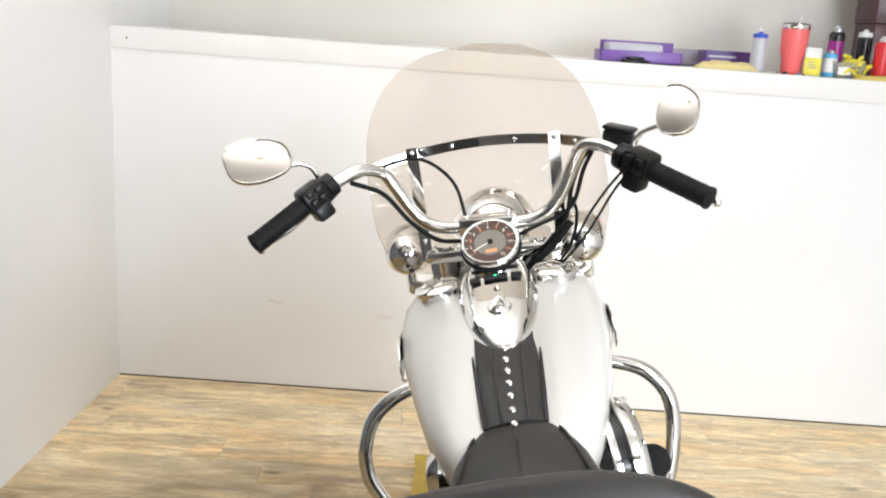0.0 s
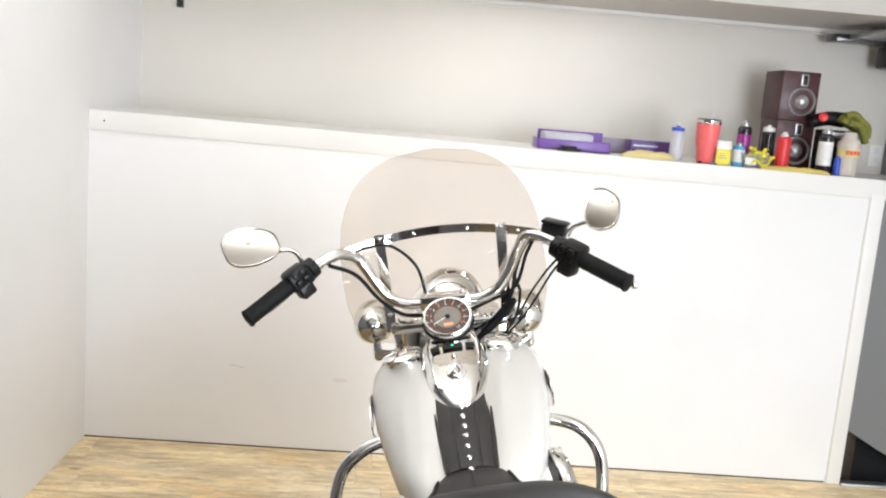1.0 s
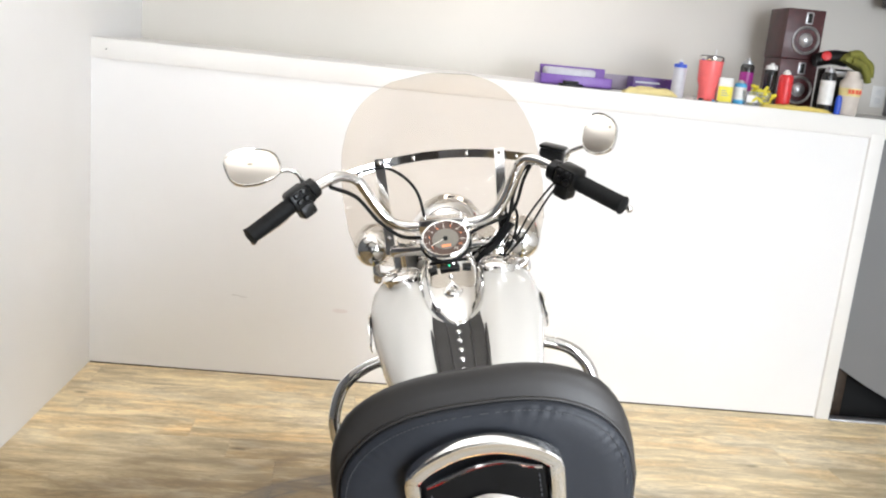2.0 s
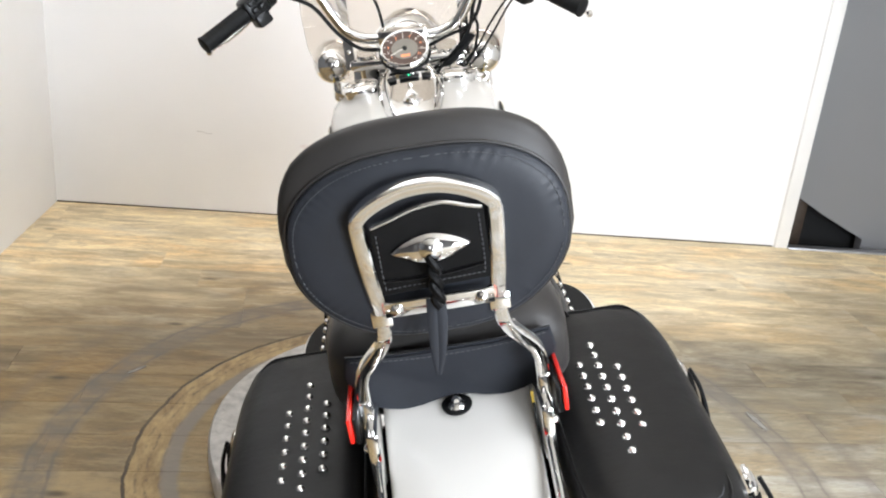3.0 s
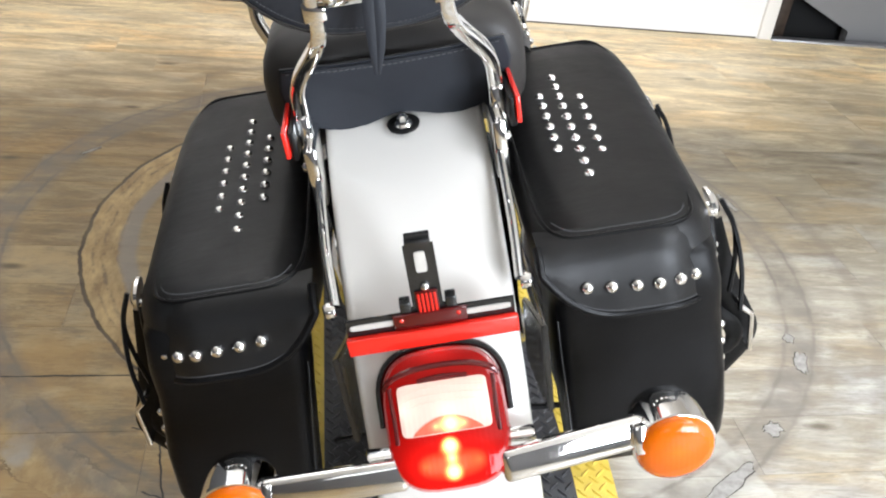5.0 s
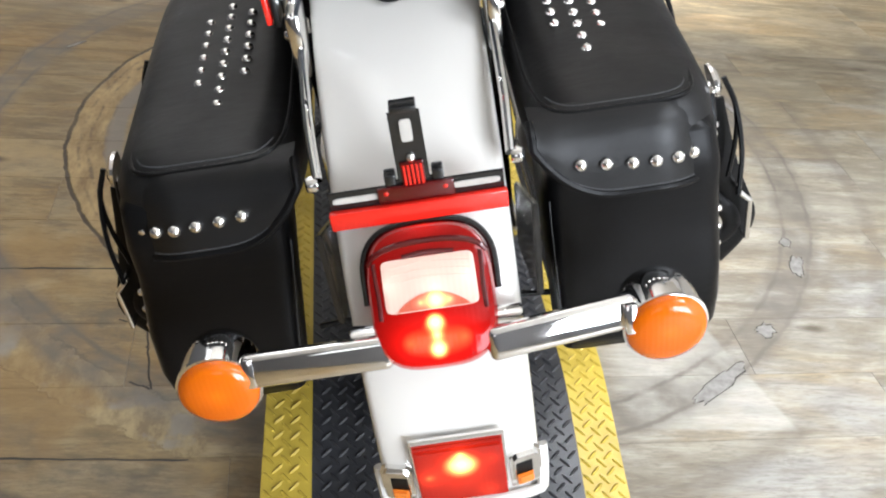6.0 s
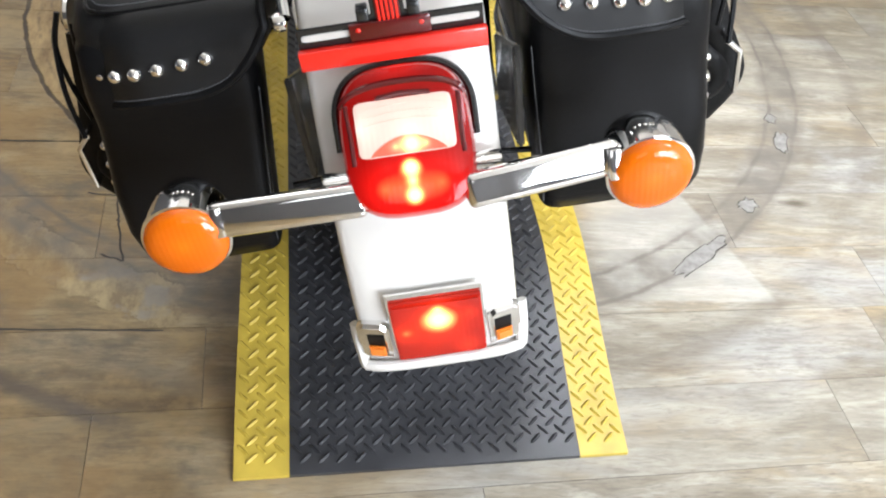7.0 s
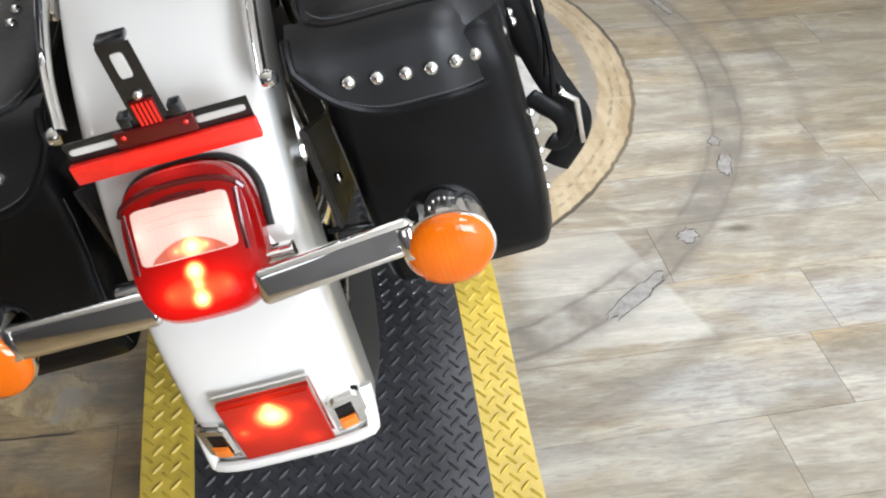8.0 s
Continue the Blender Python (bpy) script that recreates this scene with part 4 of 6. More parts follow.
part("centre_seam", tube([(0, 1.44, 0.922), (0, 1.40, 0.9325), (0, 1.34, 0.9315), (0, 1.26, 0.9135), (0, 1.16, 0.8895), (0, 1.06, 0.8815)], 0.0022, 8, 4), SEAT_LEATHER, rider)
for side in (1, -1):
    part("piping", tube([(0.058 * side, 1.420, 0.918), (0.075 * side, 1.37, 0.922), (0.098 * side, 1.28, 0.905), (0.13 * side, 1.17, 0.880)], 0.0025, 8, 4), SEAT_LEATHER, rider)
    part("seat_skirt", tube([(0.165 * side, 1.36, 0.80), (0.19 * side, 1.24, 0.775), (0.205 * side, 1.10, 0.76), (0.20 * side, 0.98, 0.765)], 0.045, 12, 4, 0.25, up=(side, 0, 0.2)), BLACK_LEATHER, rider, "studded black leather skirt")
    hub = part("seat_concho", lathe([(0.018, 0), (0.018, 0.003), (0.010, 0.007), (0, 0.008)], 20), CHROME, rider, "chrome concho", m=aim((0.212 * side, 1.20, 0.785), (side, 0, 0.2)))
    for s in (-1, 1):
        part("string", tube([(0.218 * side, 1.20, 0.785), (0.225 * side, 1.19 + 0.008 * s, 0.74), (0.222 * side, 1.185 + 0.018 * s, 0.69)], 0.003, 6, 4), BLACK_LEATHER, hub)
    for k in range(5):
        part("stud", dome(0.006), CHROME, rider, m=aim((0.214 * side, 1.15 - 0.035 * k, 0.775), (side, 0, 0.1)))
pillion = part("pillion_seat", loft([seat_ring(*r) for r in ((0.985, 0.10, 0.93, 0.84, 3), (0.97, 0.135, 0.955, 0.80, 3.4), (0.93, 0.155, 0.972, 0.78, 3.6), (0.84, 0.163, 0.980, 0.78, 3.8), (0.75, 0.163, 0.975, 0.80, 3.8, -0.1), (0.722, 0.160, 0.965, 0.82, 3.6, -0.15), (0.706, 0.150, 0.950, 0.835, 3.4, -0.18), (0.700, 0.13, 0.935, 0.85, 3.2, -0.18))]), SEAT_LEATHER, bike, "black vinyl passenger seat", sharp=60)
# rear panel of the passenger seat with a two-lobed hem
hem = []
for k in range(-20, 21):
    u = k / 20
    hem.append((0.128 * u, 0.871 - 0.016 * math.sin(min(1, abs(u) / 1.1) * math.pi) ** 2))
panel_out = [(0.132, 0.875), (0.138, 0.915), (0.131, 0.946), (0.06, 0.9475), (-0.06, 0.9475), (-0.131, 0.946), (-0.138, 0.915), (-0.132, 0.875)]
bm = plate([*hem, *panel_out], 0.010, 0.003)
for v in bm.verts:
    v.co.y += 0.676 - 0.22 * (v.co.z - 0.89) + 1.1 * v.co.x**2
part("back_panel", bm, PAD_LEATHER, pillion, "blue-black vinyl back panel", sharp=35)
part("bolt_washer", lathe([(0.0, -0.002), (0.019, -0.002), (0.020, 0.001), (0.017, 0.003), (0.0, 0.003)], 24), RUBBER, bike, "black rubber washer", m=aim((0, 0.667, 0.859), (0, -0.15, 1)))
part("seat_bolt", join(lathe([(0.012, 0), (0.012, 0.003), (0.009, 0.006), (0, 0.006)], 20), lathe([(0.007, 0.004), (0.007, 0.012), (0.004, 0.015), (0, 0.015)], 6)), CHROME, bike, "chrome seat bolt", m=aim((0, 0.664, 0.858), (0, -0.15, 1)))
bm = bmesh.new()
for k in range(36):
    x = -0.122 + 0.244 * k / 35
    y = 0.666 - 0.22 * (0.942 - 0.89) + 1.1 * x * x - 0.001
    bm = join(bm, tube([(x - 0.0022, y, 0.941), (x + 0.0022, y, 0.941)], 0.0008, 5, 1))
tagged(part("stitching", bm, THREAD, pillion), kind="stuff")


# saddlebags
def saddlebag(side):
    s = side

    def flip(b, slope=0.09):
        for v in b.verts:
            v.co.z += slope * (max(v.co.y, 0.63) - 0.76) * min(1, max(0, (v.co.z - 0.56) / 0.16))
        if s < 0:
            b.transform(MIRROR)
        return b

    # the inner side leans away from the wheel towards its foot and its front
    slant, toe = (0.03, 0.08) if s > 0 else (0.15, 0.11)
    body_rings = []
    for z, gx, gy in ((0.406, -0.05, -0.05), (0.409, -0.025, -0.025), (0.418, 0.000, -0.006), (0.44, 0.013, 0.002), (0.48, 0.018, 0.005), (0.54, 0.015, 0.001), (0.58, 0.009, -0.006), (0.63, 0.002, -0.008), (0.68, -0.002, -0.004), (0.735, -0.012, -0.006), (0.748, -0.03, -0.02)):
        out = gx * 0.35 if s > 0 and gx > 0 else gx
        ring = rect_ring(0.130 + slant * (0.75 - z) - min(gx, 0), 0.346 + out, 0.492 - gy, 0.995 + gy, z, 11, 80)
        body_rings.append([(x + toe * (y - 0.49) * min(1, max(0, (0.30 - x) / 0.10)), y, w) for x, y, w in ring])
    body = part("saddlebag", flip(loft(body_rings)), BLACK_LEATHER, bike, "black leather saddlebag with chrome studs and buckled straps", sharp=50)
    # lid: a crowned slab with a soft edge
    lid_rings = []
    for z, g in ((0.690, -0.014), (0.690, -0.002), (0.696, 0.0), (0.744, 0.001), (0.762, -0.006), (0.772, -0.018), (0.777, -0.04), (0.780, -0.085)):
        lid_rings.append([(x - 0.02 * max(0, (z - 0.72)) / 0.07 * (x > 0.24), y, z) for x, y, z in rect_ring(0.130 - g, 0.350 + g, 0.500 - g, 1.020 + g, z, 5.0, 64)])
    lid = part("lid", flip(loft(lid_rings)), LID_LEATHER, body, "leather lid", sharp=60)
    # rim welt and rear seam of the lid, with its row of stitches
    welt, seam_in = [], []
    for k in range(96):
        a = 2 * math.pi * k / 96
        c, q = math.cos(a), math.sin(a)
        corner = 1 / max(abs(c) ** 7 + abs(q) ** 7, 1e-9) ** (1 / 7)
        px, py = 0.226 + 0.091 * c * corner, 0.755 + 0.240 * q * corner
        sag = 0.0075 * max(0, (px - 0.29) / 0.03) if px > 0.29 else 0.0
        crown = 0.7735 - sag - 0.006 * max(0, (0.53 - py) / 0.02) ** 2
        welt.append((px, py, crown))
        seam_in.append((0.226 + 0.084 * c * corner, 0.755 + 0.232 * q * corner, crown + 0.0032))
    part("welt", flip(tube([*welt, welt[0]], 0.0026, 8, 1)), BLACK_LEATHER, body)
    bm = bmesh.new()
    for a, b in zip(seam_in, seam_in[1:] + seam_in[:1]):
        if a[1] < 0.56:
            for f in (0.0, 0.34, 0.67):
                p, q = Vector(a).lerp(Vector(b), f), Vector(a).lerp(Vector(b), f + 0.2)
                bm = join(bm, tube([p, q], 0.0009, 5, 1))
    tagged(part("stitching", flip(bm), THREAD, body), kind="stuff")

    # rear flap: hangs from the lid's back edge, round at its foot
    def flap_point(u, v, off):
        steps = (0.0, 0.08, 0.17, 0.27, 0.38, 0.50, 0.62, 1.0)
        fall = float(np.interp(v, steps, (0.0, 0.0035, 0.011, 0.021, 0.034, 0.048, 0.060, 0.092)))
        over = float(np.interp(v, steps, (0.532, 0.517, 0.506, 0.4985, 0.4935, 0.490, 0.4880, 0.4850)))
        x = 0.232 + 0.106 * u
        foot = 1 - 0.74 * max(0, -u) ** 2.6
        wrap = max(0, u - 0.25) / 0.75
        z = 0.7615 - fall * foot - 0.022 * wrap**2 - 0.004 * max(0, -u - 0.8) ** 2
        y = over + 0.030 * max(0, -u - 0.78) ** 1.2 + 0.060 * wrap**2.2 - off
        return (x, y, z)

    nu, nv = 28, 20
    bm = bmesh.new()
    front = [[bm.verts.new(flap_point(-1 + 2 * i / nu, j / nv, 0.007)) for i in range(nu + 1)] for j in range(nv + 1)]
    back = [[bm.verts.new(flap_point(-1 + 2 * i / nu, j / nv, 0.0)) for i in range(nu + 1)] for j in range(nv + 1)]
    for j in range(nv):
        for i in range(nu):
            bm.faces.new((front[j][i], front[j][i + 1], front[j + 1][i + 1], front[j + 1][i]))
            bm.faces.new((back[j][i], back[j + 1][i], back[j + 1][i + 1], back[j][i + 1]))
    rim = [(0, i) for i in range(nu)] + [(j, nu) for j in range(nv)] + [(nv, i) for i in range(nu, 0, -1)] + [(j, 0) for j in range(nv, 0, -1)]
    for (j, i), (j2, i2) in zip(rim, rim[1:] + rim[:1]):
        bm.faces.new((front[j][i], front[j2][i2], back[j2][i2], back[j][i]))
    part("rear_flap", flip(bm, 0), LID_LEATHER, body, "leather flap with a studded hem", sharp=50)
    edge = [flap_point(-1 + 2 * i / 40, 1.0, 0.0045) for i in range(41)]
    edge = [flap_point(-1, j / 6, 0.0045) for j in range(1, 6)] + edge + [flap_point(1, j / 6, 0.0045) for j in range(5, 0, -1)]
    part("flap_piping", flip(tube(edge, 0.0052, 8, 1), 0), BLACK_LEATHER, body)
    bm = bmesh.new()
    for i in range(3, 58):
        p, q = Vector(flap_point(-1 + 2 * i / 60, 0.92, 0.0068)), Vector(flap_point(-1 + 2 * (i + 0.6) / 60, 0.92, 0.0068))
        bm = join(bm, tube([p, q], 0.0008, 5, 1))
    tagged(part("stitching", flip(bm, 0), THREAD, body), kind="stuff")
    bm = bmesh.new()
    for i in range(48):
        z = 0.43 + i * 0.005
        x = 0.139 + slant * (0.75 - z)
        y = 0.4905 + float(np.interp(z, (0.43, 0.47, 0.50, 0.54, 0.58, 0.63, 0.68), (0.012, -0.004, -0.005, -0.001, 0.006, 0.008, 0.004)))
        bm = join(bm, tube([(x, y, z), (x, y, z + 0.003)], 0.0009, 5, 1))
    tagged(part("stitching", flip(bm), THREAD, body), kind="stuff")
    # studs on the flap's hem
    for u in (-0.536, -0.274, -0.006, 0.233, 0.463, 0.651, 0.82, 0.95) if s > 0 else (-0.375, -0.134, 0.112, 0.339, 0.55, 0.73, 0.87):
        v = min((k / 60 for k in range(61)), key=lambda k: abs(flap_point(u, k, 0)[2] - 0.7075 + 0.010 * u + 0.012 * max(0, u - 0.5)))
        p = Vector(flap_point(u, v, 0.0068))
        p.x *= s
        part("stud", dome(0.0078), CHROME, body, m=aim(p, (s * max(0, u - 0.2), -1, 0.35)))
    for k in range(5):
        part("stud", dome(0.0052), CHROME, body, m=aim((0.3505 * s, 0.575 + 0.021 * k, 0.694 - 0.016), (s, 0, 0.1)))
    # studs on the lid: a long row between two shorter ones
    for x, y0, y1, n in ((0.2146, 0.636, 0.884, 10), (0.188, 0.700, 0.837, 6), (0.241, 0.684, 0.821, 6)) if s > 0 else ((0.222, 0.634, 0.893, 10), (0.1935, 0.696, 0.841, 6), (0.2495, 0.685, 0.831, 6)):
        for k in range(n):
            y = y0 + (y1 - y0) * k / (n - 1)
            part("stud", dome(0.0068), CHROME, body, m=aim((x * s, y, 0.7785 + 0.09 * (max(y, 0.63) - 0.76) - 0.0012 * (x > 0.235)), (0, 0, 1)))
    # outer side: studs, two buckled straps with chrome conchos and strings
    for y0 in (0.60, 0.88):
        con = part("side_concho", lathe([(0.0, 0), (0.021, 0), (0.021, 0.004), (0.015, 0.008), (0.005, 0.010), (0, 0.010)], 24), CHROME, body, "chrome concho", m=aim((0.351 * s, y0, 0.722), (s, 0, 0.25)))
        for d in (-1, 1):
            part("string", tube([(0.366 * s, y0, 0.725), (0.380 * s, y0 - 0.01, 0.69), (0.384 * s, y0 - 0.02 + 0.012 * d, 0.64), (0.378 * s, y0 - 0.03 + 0.02 * d, 0.59)], 0.0032, 6, 4), BLACK_LEATHER, con)
        strap = part("strap", flip(tube([(0.354, y0 + 0.01, 0.70), (0.370, y0 + 0.01, 0.63), (0.384, y0 + 0.01, 0.578), (0.396, y0 + 0.01, 0.545), (0.409, y0 + 0.01, 0.508), (0.400, y0 + 0.01, 0.478), (0.374, y0 + 0.01, 0.445)], 0.018, 10, 4, 0.22, up=(0, 1, 0))), BLACK_LEATHER, body, "black leather strap")
        part("strap_tongue", flip(tube([(0.356, y0 + 0.005, 0.560), (0.372, y0 + 0.005, 0.540), (0.388, y0 + 0.005, 0.522), (0.394, y0 + 0.005, 0.500), (0.382, y0 + 0.005, 0.482), (0.370, y0 + 0.005, 0.490)], 0.012, 10, 4, 0.25, up=(0, 1, 0))), BLACK_LEATHER, body)
        b = [(0.392, y0 - 0.016, 0.568), (0.392, y0 + 0.036, 0.568), (0.407, y0 + 0.036, 0.552), (0.408, y0 + 0.036, 0.492), (0.408, y0 - 0.016, 0.492), (0.407, y0 - 0.016, 0.552), (0.392, y0 - 0.016, 0.568)]
        part("buckle", flip(join(tube(b, 0.0036, 8, 1), tube([(0.402, y0 + 0.01, 0.555), (0.412, y0 + 0.01, 0.492)], 0.0026, 8, 1))), CHROME, body, "chrome buckle")
    for k in range(12):
        y, z = 0.520 + 0.014 * (k % 2), 0.600 - 0.0135 * k
        gx = float(np.interp(z, [0.445, 0.47, 0.52, 0.60, 0.68], [0.004, 0.016, 0.018, 0.008, -0.002]))
        x = 0.345 + (0.35 * gx if s > 0 else gx) - 0.012 * max(0, (0.535 - y) / 0.02)
        part("stud", dome(0.0052), CHROME, body, m=aim((x * s, y, z), (s, -0.7, 0)))
    part("bag_rail", flip(join(tube([(0.186, 0.60, 0.52), (0.205, 0.75, 0.52), (0.225, 0.95, 0.54)], 0.006, 8, 3), tube([(0.080, 0.56, 0.475), (0.160, 0.555, 0.470)], 0.004, 8, 1))), BLACK_STEEL, body, "black mounting rail")
    return body


saddlebag(1)
saddlebag(-1)

# tank
rings = []
for y, w, top, bot in ((2.045, 0.06, 0.965, 0.90), (2.035, 0.120, 0.998, 0.87), (2.005, 0.165, 1.024, 0.83), (1.95, 0.192, 1.041, 0.79), (1.87, 0.204, 1.047, 0.765), (1.78, 0.206, 1.039, 0.755), (1.68, 0.195, 1.017, 0.75), (1.58, 0.177, 0.987, 0.752), (1.48, 0.155, 0.958, 0.76), (1.40, 0.128, 0.934, 0.775), (1.34, 0.098, 0.908, 0.79), (1.31, 0.075, 0.885, 0.81), (1.30, 0.03, 0.865, 0.83)):
    cz = bot + (top - bot) * 0.70
    ring = []
    for x, z in oval(w, 1.0, 3.0, 64):
        dz = (top - cz) * z if z > 0 else (cz - bot) * z
        groove = (0.016 + 0.016 * min(1, max(0, (y - 1.54) / 0.2))) * math.exp(-((x / 0.064) ** 6)) if z > 0 else 0
        ring.append((x * (1 if z > 0 else 1 - 0.25 * z * z), y, cz + dz - groove))
    rings.append(ring)
tank = part("fuel_tank", loft(rings), PEARL, bike, "glossy pearl-white twin fuel tank", sharp=60)
for side in (1, -1):
    m = aim((0.1195 * side, 1.838, 1.036), (0.10 * side, -0.07, 1))
    cap = part("fuel_cap", lathe([(0.0, 0), (0.040, 0), (0.041, 0.012), (0.046, 0.014), (0.046, 0.021), (0.040, 0.026), (0.022, 0.029), (0.020, 0.032), (0, 0.033)], 40), CHROME, tank, "chrome screw cap", m=m)
    part("tank_line", tube([(0.165 * side, 1.99, 0.975), (0.186 * side, 1.86, 0.975), (0.182 * side, 1.70, 0.955), (0.160 * side, 1.56, 0.925), (0.134 * side, 1.44, 0.895)], 0.0016, 6, 5), plain("gold_pinstripe", (0.35, 0.27, 0.17), 0.4), tank, "thin gold pinstripe")
    badge = [(0.075 * math.cos(a), 0.042 * math.sin(a)) for a in (2 * math.pi * k / 32 for k in range(32))]
    part("tank_badge", plate(badge, 0.003, 0.001), CHROME, tank, "chrome tank badge", m=Matrix.Translation((0.2065 * side, 1.78, 0.938)) @ Matrix.Rotation(radians(90 * side), 4, "Z") @ Matrix.Rotation(radians(6), 4, "Y"))

# console strip with its studs
strip_path = [(1.800, 0.064, 1.010), (1.785, 0.076, 1.012), (1.755, 0.0805, 1.0105), (1.72, 0.0785, 1.006), (1.66, 0.071, 0.996), (1.58, 0.062, 0.978), (1.50, 0.057, 0.958), (1.44, 0.053, 0.943), (1.41, 0.051, 0.930)]
rings = []
for y, w, z in strip_path:
    rings.append([(w * u, y, z - 0.010 * abs(u) ** 3 + d) for u in [k / 8 for k in range(-8, 9)] for d in (0.004,)] + [(w * u, y, z - 0.010 * abs(u) ** 3 - 0.012) for u in [k / 8 for k in range(8, -9, -1)]])
lead = part("tank_strip", loft(rings), SEAT_LEATHER, bike, "black leather tank strip with chrome studs", sharp=50)
for side in (1, -1):
    part("welt", tube([(w * side * 0.97, y, z - 0.004) for y, w, z in strip_path], 0.004, 8, 3), SEAT_LEATHER, lead)
    part("welt", tube([(w * side * 0.42, y, z + 0.0035) for y, w, z in strip_path[1:]], 0.0022, 8, 3), SEAT_LEATHER, lead)
for k in range(7):
    y = 1.602 - 0.034 * k
    z = float(np.interp(y, [q[0] for q in strip_path][::-1], [q[2] for q in strip_path][::-1]))
    part("stud", dome(0.0072), CHROME, lead, m=aim((-0.002, y, z + 0.003), (0, -0.24, 1)))


# dash: a chrome teardrop that carries the speedometer
def dash_ring(y, w, top, bot):
    return [(x, y, max(bot, z)) for x, z in oval(w, top - bot, 3.3, 40, 0, bot)]


dash = part("dash", loft([dash_ring(*r) for r in ((1.905, 0.052, 1.085, 1.0), (1.890, 0.066, 1.098, 1.0), (1.855, 0.073, 1.092, 1.0), (1.82, 0.083, 1.078, 1.0), (1.775, 0.084, 1.062, 0.99), (1.73, 0.079, 1.046, 0.985), (1.68, 0.067, 1.029, 0.98), (1.64, 0.047, 1.013, 0.975), (1.612, 0.028, 0.998, 0.972), (1.600, 0.010, 0.987, 0.970))]), CHROME, bike, "chrome teardrop dash", sharp=60)
GN = Vector((0, -0.60, 0.80))
GM = aim((0, 1.866, 1.112), GN)
gauge = part("speedometer", lathe([(0.056, -0.03), (0.058, 0.0), (0.0605, 0.010), (0.0605, 0.018), (0.057, 0.022), (0.0535, 0.021), (0.052, 0.014), (0.0, 0.014)], 48, False), CHROME, bike, "round speedometer in a chrome bezel", m=GM)
part("gasket", lathe([(0.056, -0.002), (0.0625, -0.001), (0.0635, 0.002), (0.0630, 0.005), (0.057, 0.006)], 48, False), RUBBER, gauge, "black rubber gasket", m=GM)
part("dial", lathe([(0.0, 0.0145), (0.0525, 0.0145), (0.0525, 0.0160), (0.0, 0.0160)], 48), DIAL_RING, gauge, "dark dial ring", m=GM)
part("dial_centre", lathe([(0.0, 0.0160), (0.0325, 0.0160), (0.0325, 0.0168), (0.0, 0.0168)], 48), DIAL, gauge, "silver dial centre", m=GM)
GLOW = plain("orange_dial_print", (0.9, 0.30, 0.12), 0.5, Emission_Color=(1.0, 0.22, 0.08, 1), Emission_Strength=0.35)
PALE = plain("pale_dial_print", (0.85, 0.78, 0.68), 0.5)
GREEN = plain("green_telltale", (0.05, 0.8, 0.35), 0.4, Emission_Color=(0.05, 1.0, 0.4, 1), Emission_Strength=1.2)
# the figures of the dial, round its rim
for k, text in enumerate(("0", "10", "20", "30", "40", "50", "60", "70", "80", "90", "100", "110", "120")):
    a = radians(-148 + 296 * k / 12)
    cu = bpy.data.curves.new("figure", "FONT")
    cu.body, cu.size, cu.align_x, cu.align_y = text[:-1] if text != "0" else "", 0.0105, "CENTER", "CENTER"
    tmp = bpy.data.objects.new("figure", cu)
    scene.collection.objects.link(tmp)
    me = bpy.data.meshes.new_from_object(tmp.evaluated_get(bpy.context.evaluated_depsgraph_get()))
    bpy.data.objects.remove(tmp)
    bm = bmesh.new()
    bm.from_mesh(me)
    bm.transform(GM @ Matrix.Translation((0.0405 * math.sin(a), 0.0405 * math.cos(a), 0.0163)))
    if len(bm.faces):
        part("figure", bm, GLOW if k % 2 else PALE, gauge, smooth=False)
    else:
        bm.free()
    part("tick", box(-0.0008, 0.0008, 0.0475, 0.0515, 0.0161, 0.0164), PALE, gauge, m=GM @ Matrix.Rotation(-a, 4, "Z"))
part("needle", box(-0.0009, 0.0009, -0.006, 0.040, 0.0185, 0.0195), PALE, gauge, m=GM @ Matrix.Rotation(radians(118), 4, "Z"))
part("needle_hub", lathe([(0.006, 0.0168), (0.006, 0.020), (0.0, 0.021)], 16), BLACK_PLASTIC, gauge, m=GM)
part("odometer", box(-0.011, 0.011, -0.026, -0.019, 0.0169, 0.0174), GLOW, gauge, "lit orange display", m=GM)
# telltales, ignition cover
for x0, x1, tilt in ((-0.052, -0.030, 7), (-0.024, 0.024, 0), (0.030, 0.052, -7)):
    q = Matrix.Translation(((x0 + x1) / 2, 1.787, 1.0700 - 1.3 * ((x0 + x1) / 2) ** 2)) @ Matrix.Rotation(radians(20), 4, "X") @ Matrix.Rotation(radians(-tilt), 4, "Y")
    lampw = part("telltale", box(-(x1 - x0) / 2, (x1 - x0) / 2, -0.0085, 0.0085, -0.002, 0.0030, 0.002), BLACK_PLASTIC, dash, "black telltale window", m=q)
part("telltale_light", box(-0.002, 0.002, 1.786, 1.791, 1.0715, 1.0750), GREEN, dash, "green neutral light")
part("ignition_switch", lathe([(0.023, -0.012), (0.023, 0.006), (0.020, 0.010), (0, 0.011)], 32), CHROME, dash, "chrome ignition switch", m=aim((0, 1.700, 1.030), (0, -0.36, 1)))
part("ignition_fin", tube([(-0.012, 1.690, 1.043), (0, 1.700, 1.054), (0.012, 1.690, 1.043)], 0.005, 10, 4), CHROME, dash)
part("dash_button", dome(0.006), CHROME, dash, m=aim((0, 1.755, 1.056), (0, -0.3, 1)))
for side in (1, -1):
    part("dash_rib", tube([(0.045 * side, 1.755, 1.047), (0.040 * side, 1.70, 1.028), (0.026 * side, 1.645, 1.010)], 0.003, 8, 5), CHROME, dash)

